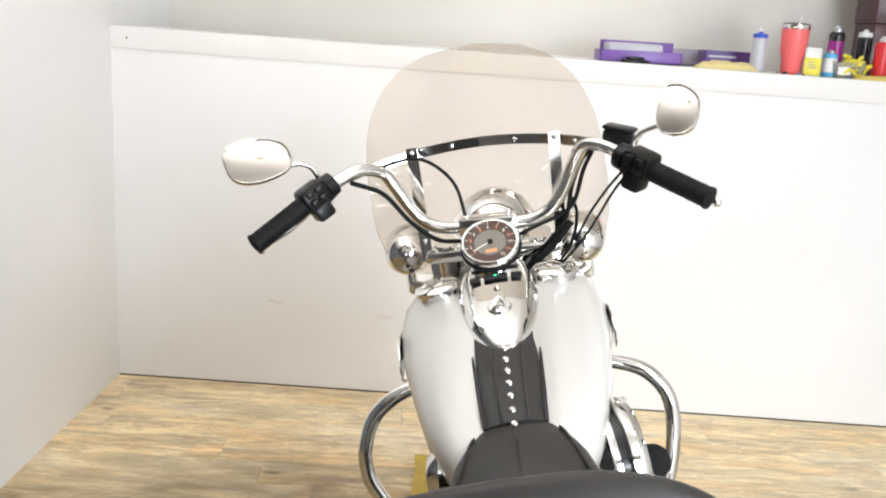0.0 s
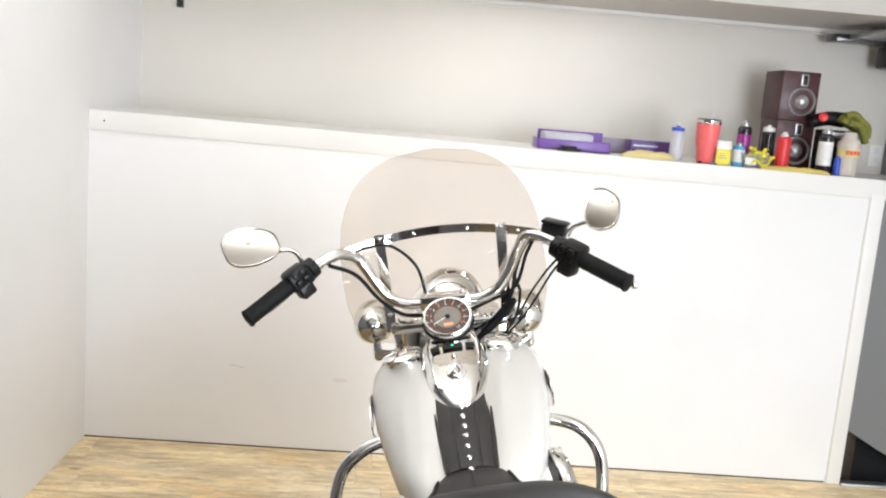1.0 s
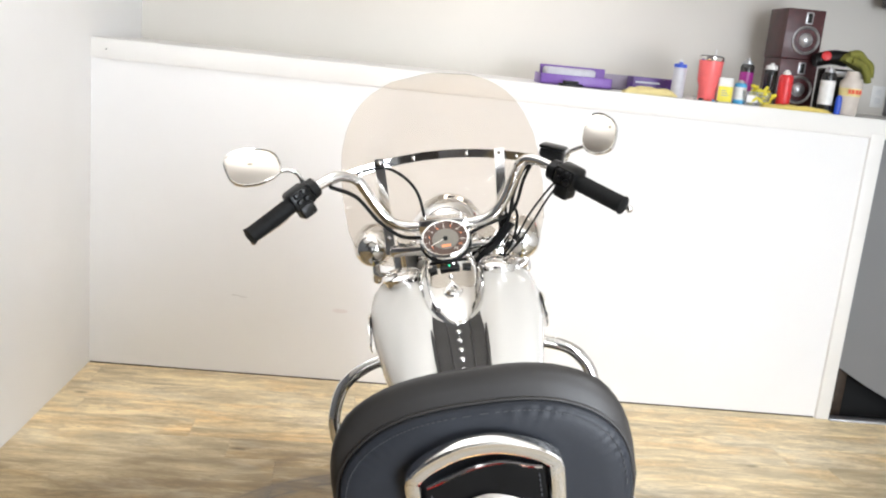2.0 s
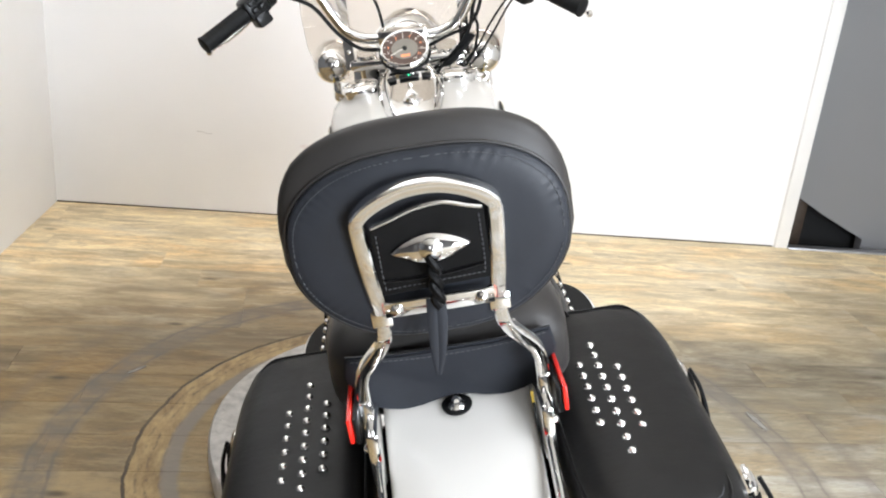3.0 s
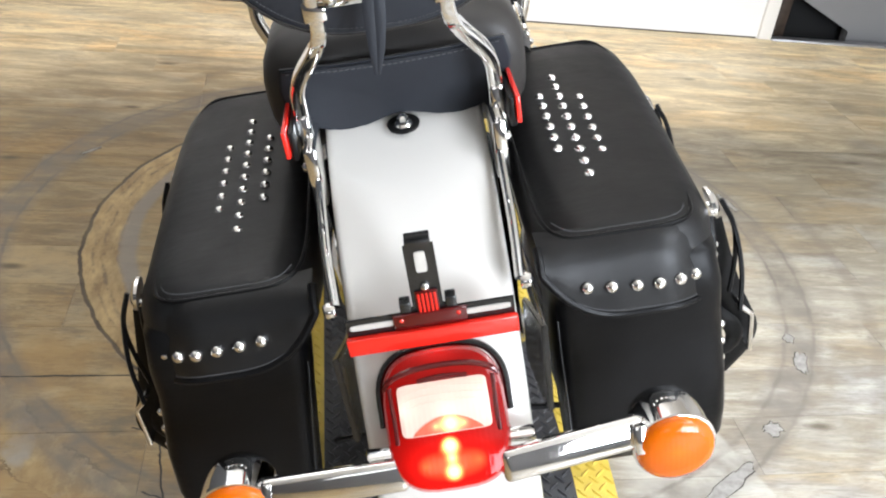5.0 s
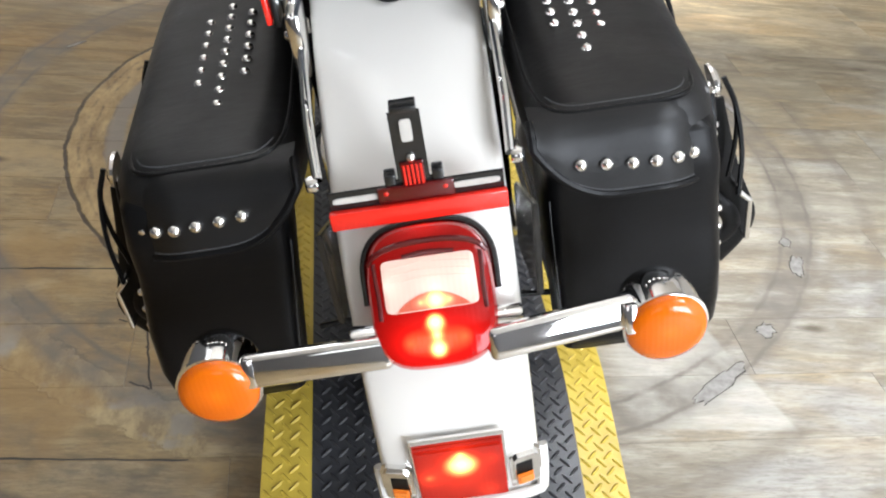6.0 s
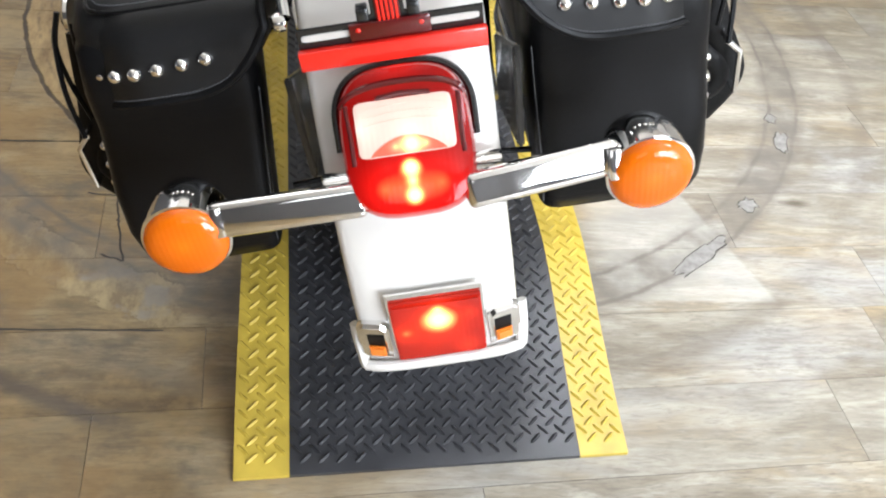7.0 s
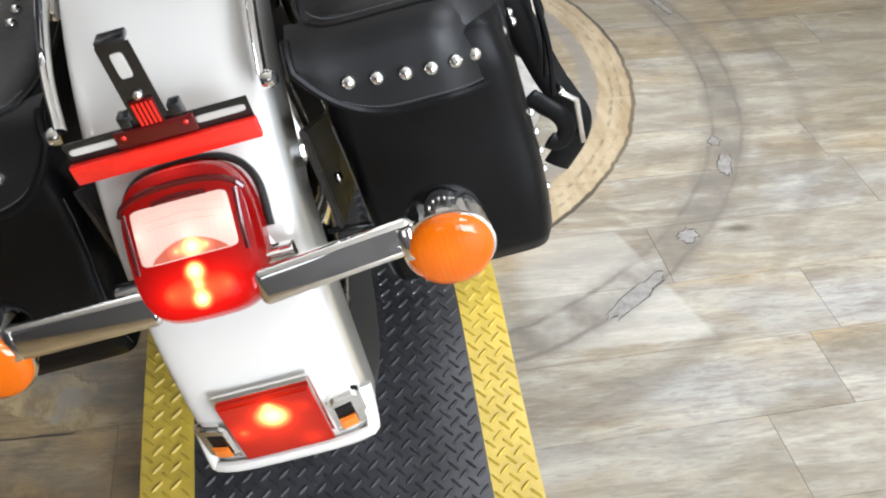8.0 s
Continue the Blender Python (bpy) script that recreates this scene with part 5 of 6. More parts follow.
# engine, primary case, pipes, boards, guards
eng = part("engine", box(-0.11, 0.11, 1.18, 1.72, 0.30, 0.56, 0.03), ALUMINIUM, bike, "cast aluminium twin-cylinder engine", sharp=30)
for y, tilt in ((1.36, 20), (1.56, -20)):
    m = Matrix.Translation((0, y, 0.55)) @ Matrix.Rotation(radians(tilt), 4, "X")
    for k in range(9):
        part("cooling_fin", lathe([(0.0, k * 0.018), (0.085, k * 0.018), (0.085, k * 0.018 + 0.007), (0.0, k * 0.018 + 0.007)], 28), BLACK_STEEL if k % 2 else ALUMINIUM, eng, m=m)
    part("rocker_cover", box(-0.07, 0.07, -0.065, 0.065, 0.165, 0.205, 0.015), CHROME, eng, "chrome rocker cover", m=m)
m = aim((0.140, 1.50, 0.800), (1, 0.10, 0.04))
part("intake_tube", join(tube([(0.05, 1.36, 0.790), (0.15, 1.42, 0.800)], 0.016, 14, 1), box(0.06, 0.135, 1.44, 1.47, 0.70, 0.80, 0.006)), CHROME, bike, "chrome breather tube")
part("air_filter", lathe([(0.0, 0.010), (0.086, 0.010), (0.086, 0.030), (0.0, 0.030)], 40), BLACK_STEEL, bike, "black filter ring", m=m)
part("filter_backplate", lathe([(0.0, -0.002), (0.094, -0.002), (0.097, 0.002), (0.096, 0.010), (0.0, 0.010)], 40), CHROME, bike, "chrome backplate", m=m)
clean = part("air_cleaner", lathe([(0.0, 0.026), (0.094, 0.026), (0.099, 0.029), (0.099, 0.040), (0.095, 0.050), (0.086, 0.057), (0.082, 0.056), (0.070, 0.060), (0.046, 0.064), (0, 0.066)], 40), CHROME, bike, "round chrome air cleaner", m=m)
for k in range(10):
    a = 2 * math.pi * k / 10
    part("cover_screw", dome(0.006), CHROME, clean, m=m @ Matrix.Translation((0.090 * math.cos(a), 0.090 * math.sin(a), 0.052)))
part("horn_cover", lathe([(0.0, 0), (0.045, 0.0), (0.048, 0.02), (0.03, 0.04), (0, 0.045)], 28), CHROME, bike, "chrome horn cover", m=aim((-0.120, 1.46, 0.835), (-1, 0, 0.1)))
part("primary_cover", join(box(-0.185, -0.10, 1.02, 1.62, 0.29, 0.47, 0.04)), CHROME, bike, "polished primary cover", sharp=35)
for z, y1 in ((0.30, 1.24), (0.405, 1.15)):
    p = part("exhaust_pipe", tube([(0.10, 1.50, 0.60), (0.17, 1.56, 0.55), (0.20, 1.50, 0.42), (0.205, 1.30, z + 0.02), (0.205, 1.0, z)], 0.022, 14, 5), CHROME, bike, "chrome exhaust pipe")
    part("muffler", lathe([(0.022, 0), (0.043, 0.08), (0.045, 0.12), (0.045, 0.50), (0.042, 0.56), (0.036, 0.56), (0.036, 0.48), (0.0, 0.48)], 28), CHROME, p, "chrome muffler with a dark outlet", m=aim((0.205, y1, z), (0.02, -1, -0.01)))
    # black plug paints the shade inside the outlet
    part("muffler_bore", lathe([(0.0, 0.0), (0.0355, 0.0), (0.0355, 0.075), (0.0, 0.075)], 24), DARK, p, m=aim((0.2147, y1 - 0.485, z), (0.02, -1, -0.01)))


def footboard():
    out = []
    for k in range(33):
        a = math.pi * (k / 32 - 0.5)
        out.append((0.245 + 0.115 * abs(math.cos(a)) ** 0.6, 1.66 + 0.165 * math.sin(a)))
    return out


for side in (1, -1):
    o = footboard()
    m = Matrix.Translation((0, 0, 0.46)) @ Matrix.Rotation(radians(10), 4, "X") @ Matrix.Translation((0, 0, -0.27))
    fb = part("footboard", loft([[(x * side, y, z) for x, y in o] for z in (0.445, 0.447, 0.462, 0.464)]), RUBBER, bike, "black rubber rider footboard with a chrome rim", sharp=30)
    part("rim", tube([(x * side, y, 0.452) for x, y in o], 0.009, 8, 1), CHROME, fb, "chrome rim")
    part("bracket", box(0.14 * side - 0.10, 0.14 * side + 0.10, 1.62, 1.66, 0.42, 0.446, 0.006), BLACK_STEEL, fb)
    bend = [(0.17, 0.788), (0.235, 0.779), (0.295, 0.750), (0.332, 0.690), (0.332, 0.605), (0.304, 0.500)] if side > 0 else [(-0.17, 0.796), (-0.250, 0.786), (-0.318, 0.748), (-0.351, 0.692), (-0.362, 0.636), (-0.345, 0.565)]
    part("engine_guard", tube([(0.04 * side, 2.02, 0.79), *[(x, 1.99 - 0.05 * k / 5, z) for k, (x, z) in enumerate(bend)], (0.24 * side, 1.92, 0.38), (0.12 * side, 1.90, 0.32), (0.05 * side, 1.88, 0.31)], 0.0165, 16, 6), CHROME, bike, "chrome engine guard")
    part("frame_tube", tube([(0.06 * side, 2.0, 0.98), (0.085 * side, 1.93, 0.70), (0.10 * side, 1.85, 0.36), (0.12 * side, 1.60, 0.27), (0.13 * side, 1.0, 0.28), (0.11 * side, 0.80, 0.45), (0.11 * side, 0.75, 0.78)], 0.016, 12, 5), BLACK_STEEL, bike, "black frame tube")
part("brake_pedal", lathe([(0.0, 0), (0.034, 0), (0.037, 0.006), (0.034, 0.014), (0.0, 0.016)], 28), RUBBER, bike, "round black brake pedal", m=aim((0.258, 1.80, 0.622), (0.0, -0.75, 0.66)))
part("side_stand", tube([(-0.14, 1.50, 0.30), (-0.25, 1.46, 0.235), (-0.31, 1.43, 0.185), (-0.325, 1.40, 0.180)], 0.011, 10, 4), BLACK_STEEL, bike, "extended side stand")
part("rear_frame", box(-0.08, 0.08, 0.86, 1.2, 0.62, 0.80, 0.02), BLACK_STEEL, bike, "black rear frame")

# fork, headlamp, spot lamps
for side in (1, -1):
    fork = part("fork_leg", tube([(0.105 * side, 2.02, 1.10), (0.105 * side, 2.30, 0.45)], 0.026, 18, 1), CHROME, bike, "chrome fork leg", m=STEER.copy())
    m = STEER @ aim((0.205 * side if side < 0 else 0.196, 2.115, 1.065 if side < 0 else 1.054), (0, 1, 0.02))
    spot = part("spot_lamp", lathe([(0.0, -0.075), (0.018, -0.073), (0.036, -0.062), (0.048, -0.042), (0.056, -0.012), (0.058, 0.01), (0.060, 0.02), (0.056, 0.03), (0.0, 0.032)], 36), CHROME, bike, "chrome bullet spot lamp", m=m)
    part("lamp_stem", tube([(0.205 * side, 2.115, 1.015), (0.20 * side, 2.10, 0.985), (0.15 * side, 2.09, 0.975)], 0.012, 10, 4), CHROME, spot, m=STEER.copy())
    part("lamp_nut", lathe([(0.014, 0), (0.014, 0.02), (0.008, 0.026), (0, 0.026)], 12), CHROME, spot, m=STEER @ aim((0.205 * side, 2.115, 0.985), (0, 0, -1)))
part("triple_clamp", join(box(-0.15, 0.15, 1.985, 2.055, 1.055, 1.085, 0.012), box(-0.13, 0.13, 2.04, 2.10, 0.95, 1.06, 0.012)), CHROME, bike, "chrome fork clamp", m=STEER.copy())
part("fork_cover", box(-0.15, 0.15, 2.045, 2.075, 0.90, 1.055, 0.012), CHROME, bike, "chrome fork cover", m=STEER.copy())
part("headlamp", lathe([(0.0, -0.10), (0.03, -0.097), (0.06, -0.083), (0.082, -0.055), (0.092, -0.02), (0.094, 0.02), (0.097, 0.03), (0.09, 0.05), (0, 0.06)], 44), CHROME, bike, "chrome headlamp shell", m=STEER @ aim((0.0, 2.17, 1.082), (0, 1, 0)))
part("steering_head", box(-0.04, 0.04, 1.93, 2.0, 0.80, 1.02, 0.015), BLACK_STEEL, bike)
fr = []
for k in range(25):
    a = radians(160 - 5.6 * k * 1.0)
    ring = []
    for j in range(-8, 9):
        u = j / 8
        ring.append((0.078 * math.sin(u * math.pi / 2), 2.32 + (0.37 - 0.02 * u * u) * math.cos(a), 0.443 + (0.37 - 0.02 * u * u - 0.05 * max(0, abs(u) - 0.7)) * math.sin(a)))
    fr.append(ring + [(x * 0.96, 2.32 + (y - 2.32) * 0.985, 0.443 + (z - 0.443) * 0.985) for x, y, z in reversed(ring)])
part("front_fender", loft(fr), PEARL, bike, "pearl-white front fender", m=STEER.copy(), sharp=50)


# windscreen
def screen_y(x, z):
    return 2.105 - 0.9 * x * x - 0.16 * (z - 1.2)


half = [(1.000, 0.150), (1.02, 0.215), (1.06, 0.245), (1.12, 0.260), (1.20, 0.263), (1.28, 0.258), (1.34, 0.248), (1.39, 0.231), (1.43, 0.208), (1.46, 0.182), (1.485, 0.148), (1.503, 0.105), (1.513, 0.058), (1.516, 0.012)]
grid_f, grid_b = [], []
bm = bmesh.new()
nz, nx = 44, 28
zs = np.linspace(1.0, 1.516, nz)
for z in zs:
    w = float(np.interp(z, [h[0] for h in half], [h[1] for h in half]))
    arch = 0.115 * math.sqrt(max(0, 1 - ((z - 1.0) / 0.17) ** 2)) if z < 1.17 else 0.0
    row_f, row_b = [], []
    for i in range(nx + 1):
        u = -1 + 2 * i / nx
        x = math.copysign(max(abs(u) * w, arch * (1 - abs(u)) + abs(u) * w), u) if abs(u) > 1e-6 else 0.0
        row_f.append((x, screen_y(x, z), z))
        row_b.append((x, screen_y(x, z) - 0.004, z))
    grid_f.append(row_f)
    grid_b.append(row_b)
F = [[bm.verts.new(p) for p in r] for r in grid_f]
B = [[bm.verts.new(p) for p in r] for r in grid_b]


def open_cell(j, i):
    """Whether a cell belongs to the cut-out for the headlamp."""
    return zs[j + 1] < 1.17 and (nx // 2 - 1 <= i <= nx // 2)


cells = [(j, i) for j in range(nz - 1) for i in range(nx) if not open_cell(j, i)]
count = {}
for j, i in cells:
    bm.faces.new((F[j][i], F[j][i + 1], F[j + 1][i + 1], F[j + 1][i]))
    bm.faces.new((B[j][i], B[j + 1][i], B[j + 1][i + 1], B[j][i + 1]))
    for e in (((j, i), (j, i + 1)), ((j, i + 1), (j + 1, i + 1)), ((j + 1, i), (j + 1, i + 1)), ((j, i), (j + 1, i))):
        count[e] = count.get(e, 0) + 1
for ((j, i), (j2, i2)), n in count.items():
    if n == 1:
        bm.faces.new((F[j][i], F[j2][i2], B[j2][i2], B[j][i]))
bmesh.ops.delete(bm, geom=[v for v in bm.verts if not v.link_faces], context="VERTS")
screen = part("windscreen", bm, CLEAR, bike, "clear plastic windscreen with chrome straps", m=STEER.copy(), sharp=60)
screen.visible_shadow = False


def screen_strap(z0, bow, off):
    out = []
    for k in range(-14, 15):
        x = 0.249 * k / 14
        z = z0 - bow * (x / 0.25) ** 2
        out.append(Vector((x, screen_y(x, z) - off, z)))
    return out


rings = [[p + Vector((0, -0.003, 0.0105)), p + Vector((0, 0.0, 0.0105)), p + Vector((0, 0.0, -0.0105)), p + Vector((0, -0.003, -0.0105))] for p in screen_strap(1.303, 0.028, 0.0045)]
part("screen_strap", loft(rings), CHROME, screen, "chrome strap across the screen", m=STEER.copy(), sharp=30)
part("screen_strap", loft([[p + Vector((0, 0.0145, 0)) for p in r] for r in rings]), CHROME, screen, m=STEER.copy(), sharp=30)
for x in (-0.2, -0.07, 0.07, 0.2):
    z = 1.303 - 0.028 * (x / 0.25) ** 2
    part("screw", dome(0.0055), CHROME, screen, m=STEER @ aim((x, screen_y(x, z) - 0.008, z), (0, -1, 0)))
for side in (1, -1):
    x = 0.157 * side
    pts = [Vector((x * (0.955 + 0.045 * t), screen_y(x, 1.30) - 0.014 - 0.02 * (1 - t), 1.055 + 0.255 * t)) for t in (0, 0.25, 0.5, 0.75, 1)]
    br = part("screen_bracket", loft([[p + Vector((-0.0125, 0, 0)), p + Vector((0.0125, 0, 0)), p + Vector((0.0125, -0.004, 0)), p + Vector((-0.0125, -0.004, 0))] for p in pts]), CHROME, screen, "upright chrome bracket", m=STEER.copy(), sharp=30)
    for t in (0.96, 0.34, 0.18):
        p = pts[0].lerp(pts[-1], t)
        part("screw", dome(0.006), CHROME, screen, m=STEER @ aim(p + Vector((0, -0.004, 0)), (0, -1, 0)))
part("screen_label", box(0.008, 0.028, 2.086, 2.0865, 1.185, 1.190), BLACK_PLASTIC, screen, m=STEER.copy())

# handlebar with its grips and switches
half_bar = [(0.0, 1.955, 1.140), (0.05, 1.955, 1.140), (0.095, 1.956, 1.143), (0.135, 1.955, 1.162), (0.163, 1.950, 1.20), (0.188, 1.943, 1.248), (0.207, 1.934, 1.279)]
GRIPS = {1: (Vector((0.321, 1.750, 1.2335)), Vector((0.398, 1.672, 1.184))), -1: (Vector((-0.354, 1.830, 1.2645)), Vector((-0.447, 1.770, 1.217)))}
whole = [GRIPS[-1][1], GRIPS[-1][0], Vector((-0.284, 1.885, 1.295)), Vector((-0.241, 1.915, 1.306))]
whole += [STEER @ Vector((-x, y, z)) for x, y, z in half_bar[:0:-1]] + [STEER @ Vector(p) for p in half_bar[:-1]]
whole += [Vector((0.212, 1.903, 1.277)), Vector((0.236, 1.880, 1.284)), Vector((0.270, 1.845, 1.270)), *GRIPS[1]]
hb = part("handlebar", tube(whole, 0.0138, 16, 6), CHROME, bike, "chrome pull-back handlebar")
part("riser_clamp", join(box(-0.062, 0.062, 1.930, 1.985, 1.120, 1.162, 0.008), box(-0.055, -0.025, 1.94, 1.99, 1.06, 1.13, 0.006), box(0.025, 0.055, 1.94, 1.99, 1.06, 1.13, 0.006)), CHROME, hb, "chrome riser clamp", m=STEER.copy())
for x in (-0.045, 0.045):
    for y in (1.943, 1.972):
        part("bolt", dome(0.006), CHROME, hb, m=STEER @ aim((x, y, 1.162), (0, 0, 1)))
for side in (1, -1):
    ga, gb = GRIPS[side]
    way = (gb - ga).normalized()
    M = Matrix.Identity(4)
    g = part("grip", tube([ga, gb], 0.0198, 20, 1), RUBBER, hb, "black ribbed rubber grip", m=M.copy())
    for k in range(6):
        q = ga.lerp(gb, 0.12 + 0.15 * k)
        part("grip_rib", lathe([(0.0196, -0.003), (0.0202, -0.0015), (0.0202, 0.0015), (0.0196, 0.003)], 20, False), RUBBER, g, m=M @ aim(q, way))
    part("grip_end", lathe([(0.0, 0.0), (0.0215, 0), (0.0215, 0.004), (0.014, 0.007), (0, 0.008)], 20), RUBBER, g, m=M @ aim(gb, way))
    side_way = (Vector((0, 0, 1)).cross(way)).normalized()
    upward = way.cross(side_way)
    W = Matrix.Translation(ga - way * 0.024) @ Matrix((side_way, upward, way)).transposed().to_4x4() @ Matrix.Rotation(radians(0), 4, "Z") @ Matrix.Diagonal((1.12 * side, 1.12, 1.15, 1))
    sw = part("switch_housing", join(box(-0.024, 0.024, -0.022, 0.026, -0.030, 0.022, 0.009), box(-0.028, 0.010, -0.040, -0.010, -0.018, 0.016, 0.006), lathe([(0.0, -0.048), (0.022, -0.048), (0.024, -0.030), (0, -0.030)], 18)), BLACK_PLASTIC, hb, "black switch housing", m=W, sharp=35)
    for i in range(2):
        for j in range(2):
            p = part("switch", box(-0.034, -0.022, -0.006 + j * 0.016, 0.006 + j * 0.016, -0.018 + i * 0.018, -0.004 + i * 0.018, 0.003), BLACK_PLASTIC, sw, m=W)
    part("switch", box(-0.006, 0.010, -0.028, -0.020, -0.012, 0.010, 0.003), BLACK_PLASTIC, sw, m=W)
# brake fluid reservoir and levers
part("brake_reservoir", join(box(-0.030, 0.030, -0.022, 0.022, -0.026, 0.012, 0.009), box(-0.032, 0.032, -0.024, 0.024, 0.010, 0.019, 0.006)), BLACK_PLASTIC, hb, "black brake fluid reservoir", m=Matrix.Translation((0.287, 1.885, 1.292)) @ Matrix.Rotation(radians(-25), 4, "Z") @ Matrix.Rotation(radians(18), 4, "Y"), sharp=30)
for side in (1, -1):
    M = STEER @ (Matrix.Identity(4) if side > 0 else MIRROR)
    lev = part("lever", tube([(0.300, 1.905, 1.262), (0.340, 1.880, 1.236), (0.390, 1.835, 1.200), (0.440, 1.780, 1.176)], (0.007, 0.006), 10, 5, 0.7), CHROME, hb, "chrome hand lever", m=M.copy())
    part("lever_ball", lathe([(0.0, -0.009), (0.006, -0.007), (0.009, 0), (0.006, 0.007), (0, 0.009)], 16, False), CHROME, lev, m=M @ Matrix.Translation((0.442, 1.778, 1.175)))

# mirrors
GLASS = Mat("mirror_glass", (0.62, 0.585, 0.54), 0.01, 1.0).m


def mirror_outline(w, h):
    out = []
    for k in range(48):
        a = 2 * math.pi * k / 48
        c, s = math.cos(a), math.sin(a)
        x = math.copysign(abs(c) ** 0.66, c)
        z = math.copysign(abs(s) ** 0.66, s)
        out.append((w * x, h * z * (1 - 0.22 * (x < 0) * abs(x)) + 0.10 * h * x))
    return out


for side, place, turn, lean, w, h in ((-1, (-0.425, 1.835, 1.366), 22, -4, 0.066, 0.049), (1, (0.393, 1.812, 1.328), -24, 10, 0.041, 0.052)):
    m = Matrix.Translation(place) @ Matrix.Rotation(radians(turn), 4, "Z") @ Matrix.Rotation(radians(-32), 4, "X") @ Matrix.Rotation(radians(lean), 4, "Y")
    o = [(x * -side, z) for x, z in mirror_outline(w, h)]
    if side < 0:
        o = [(-x, z) for x, z in o]
    shell = part("mirror", loft([[(x * g, y, z * g) for x, z in o] for g, y in ((0.2, 0.026), (0.6, 0.022), (0.9, 0.012), (1.0, 0.0), (1.0, -0.006), (0.97, -0.009), (0.93, -0.008), (0.92, -0.004))], cap=True), CHROME, bike, "chrome rear-view mirror", m=m, sharp=60)
    part("mirror_glass", loft([[(x * g, y, z * g) for x, z in o] for g, y in ((0.925, -0.0035), (0.925, -0.0065), (0.90, -0.007))]), GLASS, shell, "silvered mirror glass", m=m, sharp=30)
    if side < 0:
        part("mirror_stem", tube([(-0.362, 1.840, 1.348), (-0.345, 1.85, 1.346), (-0.328, 1.858, 1.334), (-0.318, 1.868, 1.305)], 0.0055, 10, 5), CHROME, shell)
    else:
        part("mirror_stem", tube([(0.356, 1.815, 1.308), (0.338, 1.828, 1.302), (0.322, 1.840, 1.294), (0.310, 1.85, 1.275)], 0.0055, 10, 5), CHROME, shell)


# cables
def cable(points, r=0.0038):
    return part("cable", tube(points, r, 8, 8), RUBBER, hb, "black control cable")


cable([(-0.285, 1.90, 1.285), (-0.20, 1.955, 1.30), (-0.12, 1.975, 1.30), (-0.06, 1.965, 1.245), (-0.045, 1.955, 1.17), (-0.048, 1.985, 1.09), (-0.05, 2.0, 0.98)])
cable([(-0.262, 1.90, 1.285), (-0.205, 1.935, 1.245), (-0.16, 1.945, 1.175), (-0.11, 1.945, 1.128), (-0.055, 1.94, 1.115), (-0.03, 1.96, 1.08)], 0.005)
cable([(0.285, 1.88, 1.280), (0.225, 1.93, 1.262), (0.188, 1.945, 1.20), (0.165, 1.95, 1.13), (0.12, 1.96, 1.08), (0.06, 1.98, 1.02)], 0.005)
cable([(0.235, 1.91, 1.290), (0.200, 1.945, 1.245), (0.182, 1.955, 1.18), (0.190, 1.965, 1.13), (0.165, 1.97, 1.06), (0.10, 1.98, 1.00)])
cable([(0.300, 1.84, 1.245), (0.255, 1.88, 1.195), (0.215, 1.92, 1.14), (0.18, 1.95, 1.085), (0.12, 1.97, 1.03)], 0.0028)
cable([(0.305, 1.835, 1.240), (0.262, 1.875, 1.185), (0.225, 1.915, 1.125), (0.185, 1.945, 1.07), (0.12, 1.97, 1.01)], 0.0028)
cable([(0.175, 1.95, 1.12), (0.13, 1.95, 1.075), (0.085, 1.94, 1.045), (0.05, 1.95, 1.01)], 0.008)
cable([(0.245, 1.905, 1.283), (0.215, 1.935, 1.23), (0.178, 1.955, 1.15), (0.10, 1.96, 1.12), (0.02, 1.98, 1.09)], 0.0045)


# ---- things on the deck ----
def deck(name, x, y, label, category, turn=0):
    return base(name, pose(x, y, deck_z(x), 0, 0, turn), label, category)


def can(name, x, y, r, h, body_mat, cap_mat, label, cap_r=0.8, band=None, turn=0):
    """A spray can: body, shoulder, cap and a printed band."""
    e = deck(name, x, y, label, "spray can", turn)
    part("body", lathe([(0.0, 0), (r * 0.95, 0), (r, 0.004), (r, h * 0.80), (r * 0.97, h * 0.83), (r * 0.75, h * 0.875), (0, h * 0.875)], 28), body_mat, e)
    part("cap", lathe([(r * cap_r, h * 0.845), (r * cap_r, h * 0.86), (r * cap_r * 0.96, h * 0.94), (r * 0.35, h * 0.96), (r * 0.30, h), (0, h)], 24), cap_mat, e, "plastic cap")
    if band:
        part("label_band", lathe([(r * 1.012, h * 0.18), (r * 1.012, h * 0.70)], 28, False), band, e, "printed label")
    return e


def paint(name, colour, rough=0.35, **more):
    return plain(name, colour, rough, grain=40, amount=0.06, **more)


PURPLE = paint("purple_plastic", (0.20, 0.095, 0.40))
DEEP_PURPLE = paint("deep_purple_card", (0.085, 0.035, 0.20))
SILVER = paint("silver_print", (0.55, 0.55, 0.60), 0.3)
WHITE_PLASTIC = paint("white_plastic", (0.78, 0.78, 0.76))
BLUE_CAP = paint("blue_plastic", (0.03, 0.09, 0.55))
CORAL = paint("coral_powder_coat", (0.88, 0.165, 0.165))
YELLOW = paint("yellow_cloth", (0.72, 0.58, 0.16), 0.9)
PALE_YELLOW = paint("pale_yellow_cloth", (0.75, 0.64, 0.30), 0.9)
YELLOW_CARD = paint("yellow_card", (0.82, 0.72, 0.06), 0.5)
LIGHT_BLUE = paint("light_blue_print", (0.10, 0.40, 0.68))
MAGENTA = paint("magenta_print", (0.35, 0.03, 0.26))
RED_PLASTIC = paint("red_plastic", (0.66, 0.03, 0.035))
OLIVE = paint("olive_towel", (0.22, 0.22, 0.045), 0.95)
